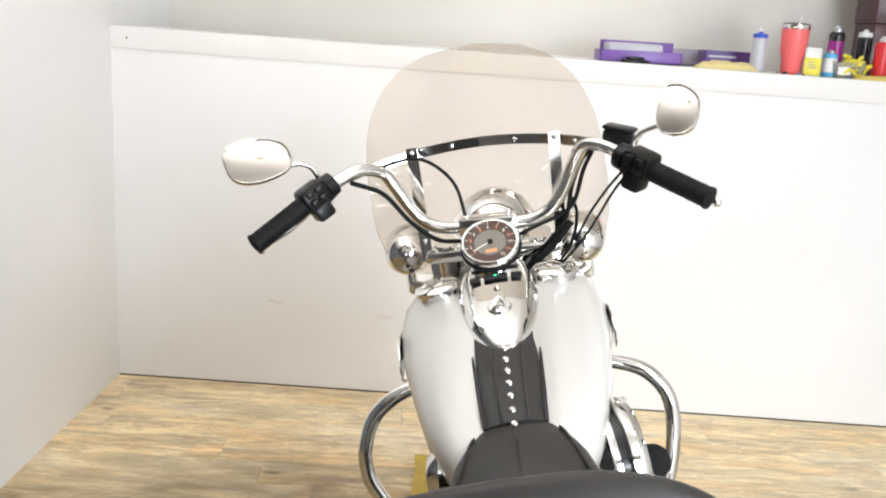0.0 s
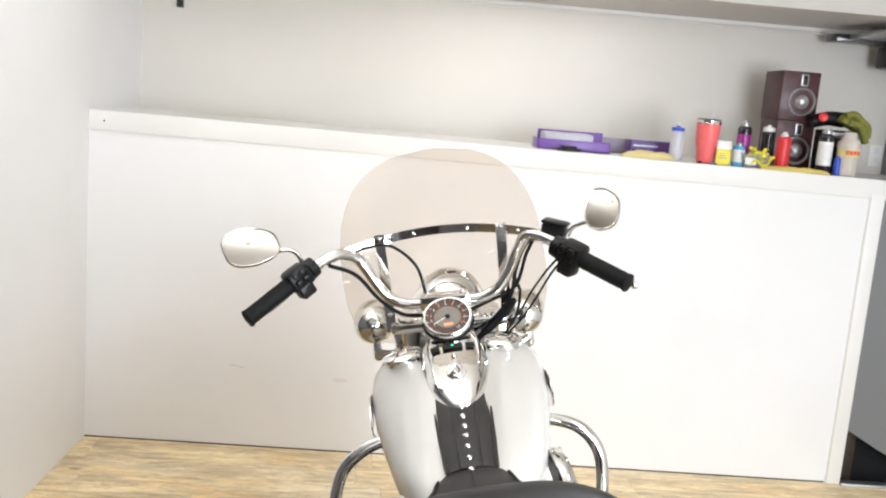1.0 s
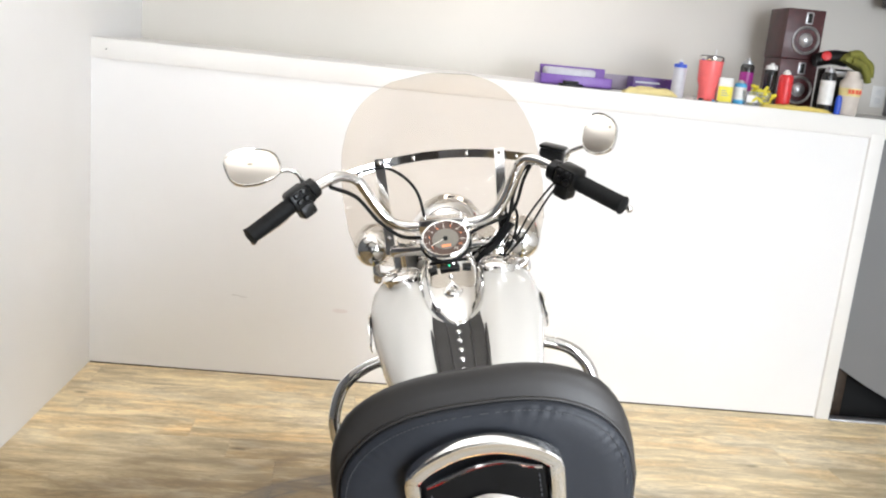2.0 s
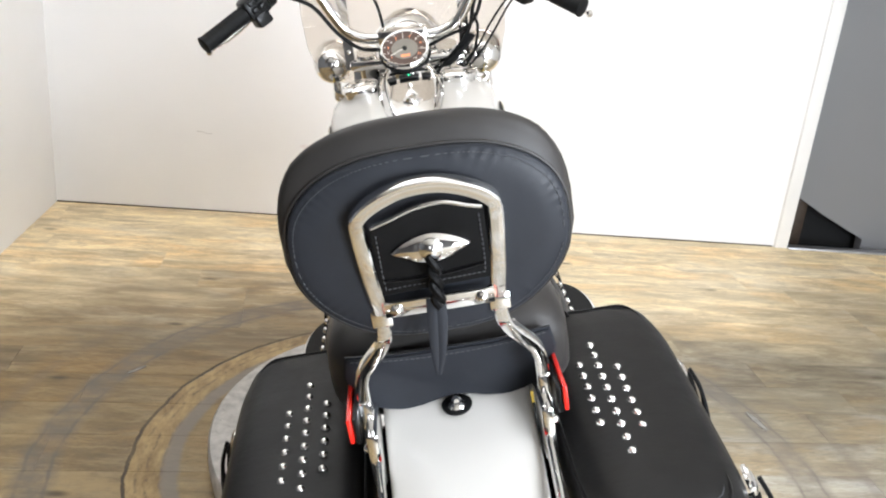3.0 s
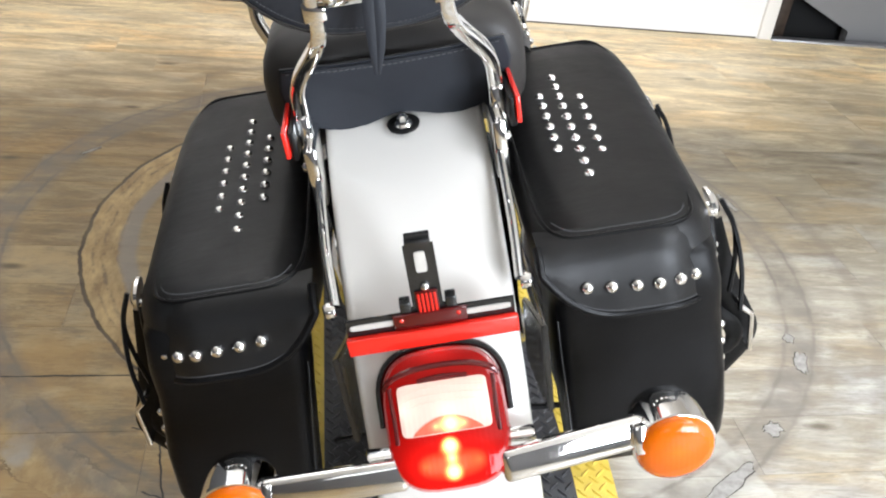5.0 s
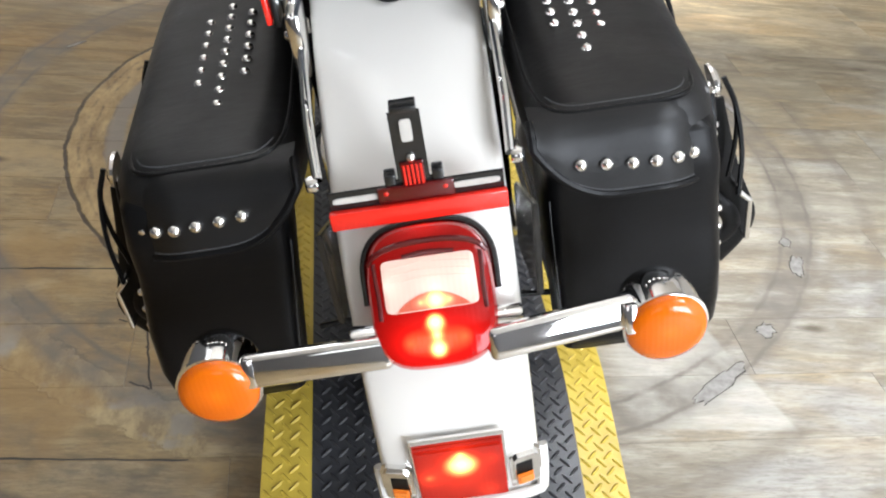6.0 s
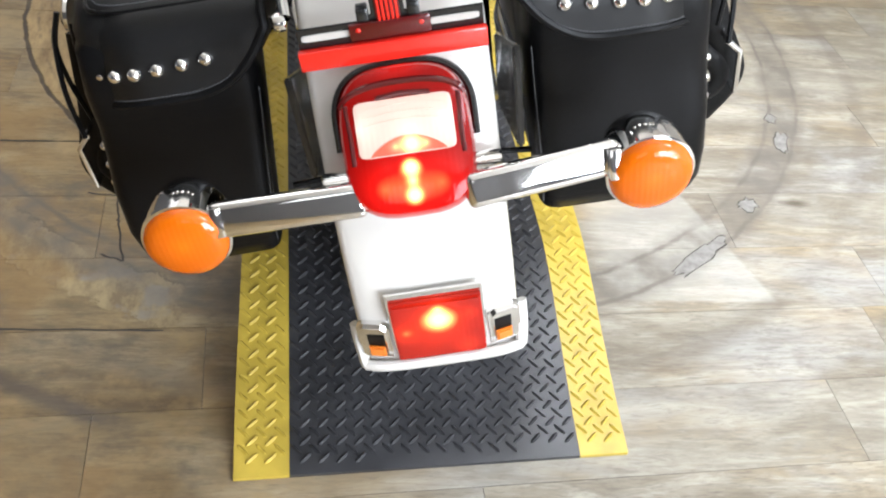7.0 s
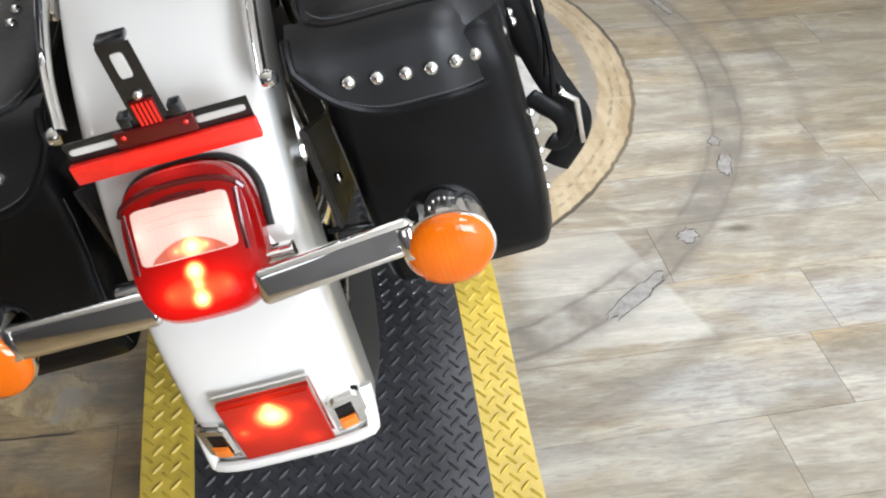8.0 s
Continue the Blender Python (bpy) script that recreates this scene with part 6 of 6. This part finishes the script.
ROSEWOOD = plain("dark_red_wood_veneer", (0.060, 0.014, 0.016), 0.45, coat=0.1, grain=18, amount=0.35)
HAZE = paint("cloudy_plastic", (0.62, 0.56, 0.50), 0.4)
ORANGE_PRINT = paint("orange_print", (0.75, 0.13, 0.06), 0.5)


def open_case(name, x0, x1, y0, y1, h, mat, inner, label):
    """A shallow tray with a raised back lid."""
    e = deck(name, (x0 + x1) / 2, (y0 + y1) / 2, label, "case")
    w, d = (x1 - x0) / 2, (y1 - y0) / 2
    part("tray", join(box(-w, w, -d, d, 0, 0.006, 0.002), box(-w, w, -d, -d + 0.006, 0, h * 0.55, 0.002), box(-w, -w + 0.006, -d, d, 0, h * 0.55, 0.002), box(w - 0.006, w, -d, d, 0, h * 0.55, 0.002)), mat, e, "shallow tray")
    part("lid", box(-w + 0.02, w, d - 0.012, d, 0, h, 0.003), mat, e, "upright lid")
    part("insert", box(-w + 0.03, w * 0.55, -d + 0.02, d - 0.016, 0.006, h * 0.90, 0.012), inner, e, "rolled insert")
    return e


open_case("storage_case", 0.56, 0.885, 3.76, 3.95, 0.085, PURPLE, SILVER, "open purple plastic case on the deck")
card = deck("card_box", 1.10, 3.93, "dark purple cardboard box with a pale stripe", "box", 3)
part("carton", box(-0.095, 0.095, -0.05, 0.05, 0, 0.072, 0.002), DEEP_PURPLE, card)
part("stripe", box(-0.085, 0.085, -0.0515, -0.0502, 0.012, 0.020), SILVER, card)
part("stripe", box(-0.085, 0.03, -0.0515, -0.0502, 0.045, 0.052), SILVER, card)
tray = deck("grey_tray", 1.08, 4.12, "low grey plastic tray behind the box", "tray")
part("tray", join(box(-0.20, 0.20, -0.1, 0.1, 0, 0.008, 0.002), box(-0.20, 0.20, -0.1, -0.094, 0, 0.07, 0.002), box(-0.2, -0.194, -0.1, 0.1, 0, 0.07, 0.002), box(0.194, 0.2, -0.1, 0.1, 0, 0.07, 0.002)), paint("mauve_grey_plastic", (0.30, 0.26, 0.34)), tray)
clip = deck("black_clip", 0.69, 3.70, "small black plastic clip near the deck's edge", "clip", 4)
part("jaw", box(-0.055, 0.055, -0.010, 0.010, 0, 0.012, 0.004), BLACK_PLASTIC, clip)
part("jaw", box(-0.035, 0.035, -0.008, 0.008, 0.012, 0.024, 0.004), BLACK_PLASTIC, clip)


def crumpled(name, x, y, w, d, h, seed, mat, label, turn=0):
    """A cloth lying in soft folds."""
    e = deck(name, x, y, label, "cloth", turn)
    bm = bmesh.new()
    nx, ny = 28, 10
    top, low = [], []
    for j in range(ny + 1):
        for i in range(nx + 1):
            u, v = i / nx * 2 - 1, j / ny * 2 - 1
            n = noise.noise(Vector((u * 2.5 + seed, v * 1.7, seed))) + 0.5 * noise.noise(Vector((u * 6 + seed, v * 4, seed + 3)))
            edge = (1 - abs(u) ** 6) * (1 - abs(v) ** 3)
            z = h * (0.25 + 0.6 * edge + 0.35 * n * edge)
            top.append(bm.verts.new((w * u * (1 + 0.05 * n), d * v * (1 + 0.12 * n), max(0.004, z))))
            low.append(bm.verts.new((w * u * (1 + 0.05 * n), d * v * (1 + 0.12 * n), 0.0)))
    k = nx + 1
    for j in range(ny):
        for i in range(nx):
            a = j * k + i
            bm.faces.new((top[a], top[a + 1], top[a + k + 1], top[a + k]))
            bm.faces.new((low[a], low[a + k], low[a + k + 1], low[a + 1]))
    ring = [i for i in range(k)] + [j * k + nx for j in range(1, ny + 1)] + [ny * k + i for i in range(nx - 1, -1, -1)] + [j * k for j in range(ny - 1, 0, -1)]
    for a, b in zip(ring, ring[1:] + ring[:1]):
        bm.faces.new((top[a], low[a], low[b], top[b]))
    part("cloth", bm, mat, e, sharp=80)
    return e


crumpled("polishing_cloth", 1.045, 3.70, 0.115, 0.030, 0.034, 2.0, PALE_YELLOW, "rolled pale yellow cloth at the deck's edge")
crumpled("polishing_cloth", 1.70, 3.685, 0.155, 0.026, 0.022, 7.0, YELLOW, "flat dusty yellow cloth below the cans")
can("spray_bottle", 1.176, 3.74, 0.029, 0.155, SILVER, BLUE_CAP, "grey spray can with a blue shoulder and white nozzle", 1.0)
part("nozzle", lathe([(0.0, 0.150), (0.007, 0.150), (0.007, 0.164), (0.005, 0.168), (0.0, 0.168)], 14), WHITE_PLASTIC, bpy.data.objects["spray_bottle"])

cup = deck("tumbler", 1.312, 3.745, "coral steel tumbler with a clear lid and straw", "tumbler")
part("body", lathe([(0.0, 0), (0.036, 0), (0.038, 0.004), (0.040, 0.06), (0.049, 0.085), (0.053, 0.176), (0.0, 0.176)], 36), CORAL, cup)
part("rim", lathe([(0.0535, 0.174), (0.0545, 0.176), (0.0545, 0.190), (0.0515, 0.192), (0.0515, 0.174)], 36, False), CHROME, cup, "steel rim")
part("lid", lathe([(0.0, 0.188), (0.051, 0.188), (0.052, 0.194), (0.044, 0.197), (0, 0.197)], 32), plain("smoky_lid", (0.10, 0.09, 0.09), 0.2), cup, "smoky lid")
part("straw", tube([(0.012, 0.0, 0.15), (0.014, -0.004, 0.225)], 0.004, 10, 1), WHITE_PLASTIC, cup, "pale straw")

carton = deck("carton", 1.378, 3.712, "small white and yellow carton", "carton", -4)
part("carton_body", box(-0.031, 0.031, -0.018, 0.018, 0, 0.108, 0.002), WHITE_PLASTIC, carton)
part("carton_label", box(-0.0315, 0.0315, -0.0195, -0.0182, 0.003, 0.070, 0.0005), YELLOW_CARD, carton, "yellow panel")
for k in range(3):
    part("print_bar", box(-0.018, 0.016 - 0.006 * k, -0.0202, -0.0196, 0.030 + 0.010 * k, 0.034 + 0.010 * k), paint("grey_print", (0.25, 0.25, 0.2)), carton)

can("spray_can", 1.536, 3.90, 0.031, 0.205, BLACK_STEEL, STEEL, "black and magenta spray can", 0.75, MAGENTA)
can("small_can", 1.458, 3.735, 0.027, 0.105, LIGHT_BLUE, STEEL, "short light blue can", 0.6, WHITE_PLASTIC)
can("spray_can", 1.630, 3.85, 0.029, 0.195, BLACK_STEEL, WHITE_PLASTIC, "black spray can with a white cap", 0.95)
can("spray_can", 1.660, 3.742, 0.031, 0.170, RED_PLASTIC, WHITE_PLASTIC, "red bottle with a white nozzle", 0.55)

tub = deck("plastic_tub", 1.525, 3.725, "clear plastic tub of yellow nitrile gloves", "tub", 2)
SHELL = Mat("clear_tub_plastic", (0.85, 0.87, 0.88), 0.12)
SHELL.set("Transmission Weight", 0.85)
wall = [rect_ring(-0.055, 0.055, -0.028, 0.028, 0.0, 5, 32), rect_ring(-0.068, 0.068, -0.034, 0.034, 0.062, 5, 32), rect_ring(-0.065, 0.065, -0.031, 0.031, 0.062, 5, 32), rect_ring(-0.052, 0.052, -0.025, 0.025, 0.003, 5, 32)]
part("tub_wall", loft(wall), SHELL.m, tub, "clear tub")
rng = random.Random(5)
for k in range(22):
    x, y, z = rng.uniform(-0.015, 0.075), rng.uniform(-0.03, 0.012), rng.uniform(0.012, 0.085)
    d = Vector((rng.uniform(-1, 1), rng.uniform(-0.6, 0.3), rng.uniform(-0.3, 1))).normalized() * 0.018
    part("glove", tube([Vector((x, y, z)) - d, Vector((x, y, z)), Vector((x, y, z)) + d + Vector((0, 0, 0.004))], 0.0105, 8, 3, 0.7), YELLOW_CARD, tub, "yellow glove")
part("tub_label", box(-0.050, 0.0, -0.0335, -0.032, 0.014, 0.044), WHITE_PLASTIC, tub, "white label")
part("spoon", tube([(-0.045, -0.01, 0.05), (0.005, -0.02, 0.02)], 0.003, 8, 1), STEEL, tub)


def speaker(x, y, z0, turn, label):
    e = base("loudspeaker", pose(x, y, z0, 0, 0, turn), label, "loudspeaker", "stacked loudspeakers")
    part("cabinet", box(-0.098, 0.081, 0.0, 0.21, 0, 0.227, 0.004), ROSEWOOD, e, "dark red wood cabinet")
    front = Matrix.Rotation(radians(90), 4, "X")
    ring = part("driver_ring", lathe([(0.066, 0.0), (0.066, 0.005), (0.060, 0.008), (0.055, 0.004), (0.055, 0.0)], 36, False), STEEL, e, "silver driver ring", m=Matrix.Translation((0.006, 0, 0.088)) @ front)
    part("cone", lathe([(0.055, 0.003), (0.048, -0.006), (0.030, -0.010), (0.0, -0.010)], 36, False), plain("grey_cone", (0.16, 0.16, 0.165), 0.4, 0.3), e, "grey cone", m=Matrix.Translation((0.006, -0.001, 0.088)) @ front)
    part("dust_cap", lathe([(0.034, -0.004), (0.030, 0.006), (0.018, 0.014), (0.0, 0.017)], 32), plain("silver_dome", (0.45, 0.45, 0.46), 0.3, 0.7), e, "silver dust cap", m=Matrix.Translation((0.006, -0.001, 0.088)) @ front)
    part("tweeter_plate", box(-0.012, 0.024, -0.006, 0.001, 0.160, 0.215, 0.004), STEEL, e, "silver tweeter plate")
    part("tweeter_slot", box(-0.004, 0.016, -0.0075, -0.005, 0.166, 0.209, 0.003), BLACK_PLASTIC, e)
    return e


speaker(1.803, 3.95, deck_z(1.80), -1, "dark red bookshelf loudspeaker standing on the deck")
speaker(1.800, 3.950, deck_z(1.80) + 0.228, 0, "dark red bookshelf loudspeaker stacked on another")

amp = deck("black_box", 1.955, 3.88, "black metal equipment box on the deck", "box")
part("case", box(-0.055, 0.06, -0.05, 0.10, 0, 0.20, 0.006), BLACK_STEEL, amp)
part("front_rail", box(-0.055, 0.11, -0.054, -0.048, 0.165, 0.19, 0.003), STEEL, amp)
tool = base("heat_gun", pose(1.915, 3.90, deck_z(1.9) + 0.200, 0, 0, 0), "black and red hand tool lying on the box", "tool")
part("tool_body", tube([(-0.075, 0, 0.028), (0.0, 0, 0.050), (0.075, 0, 0.048)], (0.030, 0.036), 16, 4), BLACK_PLASTIC, tool)
part("tool_ring", lathe([(0.014, 0), (0.021, 0.004), (0.021, 0.012), (0.013, 0.016), (0, 0.016)], 24), RED_PLASTIC, tool, "red end cap", m=aim((-0.035, -0.03, 0.052), (-0.3, -1, 0.2)))
towel = crumpled("towel", 2.03, 3.86, 0.075, 0.045, 0.06, 4.0, OLIVE, "crumpled olive green towel over the box")
towel.matrix_world = pose(2.015, 3.86, deck_z(2.0) + 0.212, 0, 22, 0)
part("fold", tube([(-0.06, -0.02, 0.035), (-0.03, -0.03, 0.055), (0.01, -0.03, 0.042), (0.045, -0.035, 0.030), (0.07, -0.03, -0.01)], 0.026, 12, 5, 0.7), OLIVE, towel)
part("fold", tube([(-0.04, -0.04, 0.012), (0.0, -0.05, 0.018), (0.04, -0.05, -0.005), (0.07, -0.045, -0.035)], 0.022, 12, 5, 0.7), OLIVE, towel)
can("spray_can", 1.858, 3.755, 0.032, 0.205, BLACK_STEEL, STEEL, "black spray can with a white label", 0.7, WHITE_PLASTIC)
can("small_can", 1.905, 3.72, 0.014, 0.085, BLUE_CAP, BLUE_CAP, "small blue plastic bottle", 0.8)
jug = deck("squeeze_bottle", 1.955, 3.735, "cloudy plastic bottle with an orange label", "bottle")
part("body", lathe([(0.0, 0), (0.040, 0), (0.043, 0.006), (0.046, 0.11), (0.050, 0.135), (0.046, 0.15), (0.030, 0.168), (0.026, 0.195), (0, 0.195)], 28), HAZE, jug)
part("bottle_label", lathe([(0.0462, 0.085), (0.0478, 0.125)], 28, False), PALE_YELLOW, jug, "yellowed label")
for k in range(4):
    part("print_bar", box(-0.030 + 0.016 * k, -0.019 + 0.016 * k, -0.0505, -0.0445, 0.096, 0.114), ORANGE_PRINT, jug)
for k, (x, y, s) in enumerate(((1.27, 3.685, 0.010), (1.30, 3.69, 0.007), (1.325, 3.682, 0.009), (1.345, 3.69, 0.006), (1.245, 3.69, 0.006))):
    bit = deck("small_part", x, y, "tiny loose fitting lying at the deck's edge", "fitting", 37 * k)
    part("fitting", box(-s, s, -s * 0.6, s * 0.6, 0, s, 0.002), (BLACK_PLASTIC, ORANGE_PRINT, LIGHT_BLUE, BLACK_STEEL, STEEL)[k], bit)

# fittings of the loft wall and ceiling
sock = base("wall_socket", pose(2.405, BACKY, 1.51), "white wall socket on the loft wall", "socket")
part("plate", box(-0.034, 0.034, -0.006, 0.0, -0.055, 0.055, 0.002), TRIM, sock)
for z in (-0.022, 0.022):
    part("receptacle", box(-0.015, 0.015, -0.009, -0.005, z - 0.014, z + 0.014, 0.003), WHITE_PLASTIC, sock)
rail = base("ceiling_rail", pose(2.12, 4.20, LOFTC - 0.04), "dark steel door rail under the loft ceiling", "rail")
part("channel", box(-0.10, 0.33, -0.05, 0.06, -0.035, 0.0, 0.003), BLACK_STEEL, rail)
part("hanger", box(0.10, 0.14, -0.02, 0.02, -0.002, 0.041, 0.002), STEEL, rail)
part("panel", box(-0.04, 0.33, -0.40, -0.05, -0.020, 0.0, 0.003), STEEL, rail, "grey metal panel")
wire = base("loft_cable", pose(0, BACKY - 0.020, LOFTC - 0.022), "thin white cable pinned loosely along the loft wall", "cable")
rng = random.Random(9)
part("run", tube([(0.25 + 0.14 * k, 0.004 * rng.random(), -0.004 - 0.010 * (k % 2) * rng.random()) for k in range(15)], 0.0035, 8, 5), WHITE_PLASTIC, wire)
for k in range(0, 15, 3):
    part("clip", box(0.247 + 0.14 * k, 0.253 + 0.14 * k, -0.005, 0.008, -0.012, 0.003, 0.001), WHITE_PLASTIC, wire)
cam_box = base("wall_camera", pose(2.36, 4.20, 1.995), "black box hanging from a short arm", "camera")
part("housing", box(-0.075, 0.08, -0.06, 0.06, -0.055, 0.05, 0.012), BLACK_PLASTIC, cam_box)
part("window", box(-0.045, 0.02, -0.064, -0.059, -0.035, 0.03, 0.003), plain("dark_glass", (0.02, 0.02, 0.03), 0.1), cam_box)
part("arm", tube([(0.03, 0.0, 0.04), (0.03, 0.0, LOFTC - 1.995)], 0.008, 8, 1), STEEL, cam_box)
down = base("downlight", pose(-0.17, 1.09, CEIL), "small unlit ceiling downlight with a brass rim", "downlight")
part("rim", lathe([(0.040, 0.0), (0.060, 0.0), (0.058, -0.006), (0.042, -0.008), (0.040, 0.0)], 32, False), plain("aged_brass", (0.45, 0.33, 0.13), 0.35, 0.9), down, "brass rim")
part("bulb", lathe([(0.040, -0.001), (0.038, -0.012), (0.026, -0.022), (0.0, -0.026)], 32, False), plain("frosted_bulb", (0.5, 0.5, 0.5), 0.25, 0.6), down, "frosted bulb")
hook = base("wall_bracket", pose(-1.18, BACKY, 2.01), "small black bracket high on the loft wall", "bracket")
part("plate", box(-0.016, 0.016, -0.02, 0.0, -0.055, 0.06, 0.003), BLACK_STEEL, hook)
screw = base("screw_hole", pose(LX + 0.066, WY - 0.0125, deck_z(-1.3) - 0.045), "tiny dark screw hole in the ledge", "screw")
part("head", lathe([(0.0, 0), (0.0035, 0), (0.003, 0.001), (0, 0.001)], 10), BLACK_STEEL, screw, m=Matrix.Rotation(radians(90), 4, "X"))


def floor_clip(poly, x0, x1, y0, y1):
    """A convex outline cut to the room's rectangle."""
    for axis, sign, lim in ((0, 1, x0), (0, -1, x1), (1, 1, y0), (1, -1, y1)):
        out = []
        for a, b in zip(poly, poly[1:] + poly[:1]):
            da, db = sign * (a[axis] - lim), sign * (b[axis] - lim)
            if da >= 0:
                out.append(a)
            if da * db < 0:
                t = da / (da - db)
                out.append((a[0] + (b[0] - a[0]) * t, a[1] + (b[1] - a[1]) * t))
        poly = out
        if len(poly) < 3:
            return []
    return poly


# dark joint and old marks at the foot of the half wall
half_wall = bpy.data.objects["half_wall"]
part("foot_gap", box(LX + 0.002, 2.03, WY - 0.0025, WY + 0.001, 0.0, 0.0055), SUBFLOOR, half_wall, "dark gap at the wall's foot")
SCUFF = plain("grey_scuff", (0.60, 0.59, 0.58), 0.6, grain=40)
part("scuff", join(box(-0.735, -0.700, WY - 0.0006, WY + 0.001, 0.372, 0.3755), box(-0.70, -0.668, WY - 0.0006, WY + 0.001, 0.366, 0.3690)), SCUFF, half_wall, "grey scuff mark")
PINK = plain("faded_pink_smudge", (0.80, 0.76, 0.755), 0.6, grain=40)
part("smudge", plate(oval(0.035, 0.010, 2, 20, -0.244, 0.338), 0.0006), PINK, half_wall, "faint pink smudge", m=pose(0, WY, 0))


# torn places in the vinyl where casters have turned
TORN = plain("torn_vinyl_backing", (0.27, 0.255, 0.235), 0.7, grain=60, amount=0.25, relief=0.3)
TEAR_RIM = plain("dark_torn_edge", (0.055, 0.048, 0.040), 0.8, grain=40)


def gouge(x, y, length, width, turn, seed):
    rng = random.Random(seed)
    shape = []
    for k in range(22):
        a = 2 * math.pi * k / 22
        r = 1 + rng.uniform(-0.28, 0.22)
        shape.append((length * r * math.copysign(abs(math.cos(a)) ** 0.7, math.cos(a)), width * r * math.copysign(abs(math.sin(a)) ** 0.8, math.sin(a))))
    for name, grow, z, mat in (("tear_rim", 0.0022, 0.0005, TEAR_RIM), ("torn_patch", 0.0, 0.0010, TORN)):
        bm = bmesh.new()
        bm.faces.new([bm.verts.new(pose(x, y, 0, 0, 0, turn) @ Vector((px + math.copysign(grow, px) * (0.3 + 1.2 * rng.random()), py + math.copysign(grow, py) * (0.3 + 1.2 * rng.random()), z))) for px, py in shape])
        part(name, bm, mat, floor, smooth=False)


for k, spot in enumerate(((1.214, 1.342, 0.016, 0.012, 60), (1.206, 1.250, 0.040, 0.015, 72), (1.043, 1.026, 0.022, 0.017, 40), (0.880, 0.862, 0.085, 0.016, 38), (1.300, 2.020, 0.050, 0.010, 105), (-0.640, 2.16, 0.035, 0.006, 48))):
    gouge(*spot, 20 + k)


# two joints that have opened between worn boards
for x0, x1, y0 in ((-1.25, -0.30, 1.159), (-1.10, -0.11, 0.668)):
    rim_pts = []
    rng = random.Random(int(y0 * 100))
    for k in range(40):
        x = x0 + (x1 - x0) * k / 39
        rim_pts.append((x, y0 + (x + 0.3) * 0.0524 * (y0 > 1) + rng.uniform(-0.0012, 0.0012), 0.0010 + 0.0016 * rng.random()))
    bm = loft([[(x, y - w, 0.0004), (x, y + w, 0.0004), (x, y + w, 0.0006), (x, y - w, 0.0006)] for x, y, w in rim_pts])
    part("open_joint", bm, TEAR_RIM, floor, smooth=False)


# the end of a board that has come loose, with lifted edges
rng = random.Random(8)
loose = [(-0.287, 1.002), (-0.233, 0.998), (-0.222, 0.930), (-0.199, 0.826), (-0.240, 0.842), (-0.279, 0.853)]
for a, b in zip(loose, loose[1:-1]):
    run = []
    for k in range(9):
        x, y = a[0] + (b[0] - a[0]) * k / 8 + rng.uniform(-0.002, 0.002), a[1] + (b[1] - a[1]) * k / 8 + rng.uniform(-0.002, 0.002)
        run.append((x, y, 0.0006))
    part("lifted_edge", tube(run, 0.0017, 6, 1, 0.4), TEAR_RIM, floor, smooth=False)


# ---- floor planks ----
PW, PL = 0.165, 1.22
turn = Matrix.Rotation(radians(PLANK_TURN), 2)
rng = random.Random(11)
for j in range(-28, 24):
    off = rng.uniform(0, PL)
    for i in range(-4, 5):
        x0, y0 = i * PL + off, j * PW + 0.002
        g = 0.0005
        corners = [Vector((x0 + g, y0 + g)), Vector((x0 + PL - g, y0 + g)), Vector((x0 + PL - g, y0 + PW - g)), Vector((x0 + g, y0 + PW - g))]
        pts = [turn @ c + Vector((-0.3, 1.157)) for c in corners]
        poly = floor_clip([(p.x, p.y) for p in pts], FARX if y0 + 1.157 < 2.2 else LX, RX, REARY, WY)
        if len(poly) < 3:
            continue
        bm = bmesh.new()
        top = [bm.verts.new((x, y, 0.0)) for x, y in poly]
        low = [bm.verts.new((x, y, -0.004)) for x, y in poly]
        bm.faces.new(top)
        for k in range(len(poly)):
            bm.faces.new((top[k], low[k], low[(k + 1) % len(poly)], top[(k + 1) % len(poly)]))
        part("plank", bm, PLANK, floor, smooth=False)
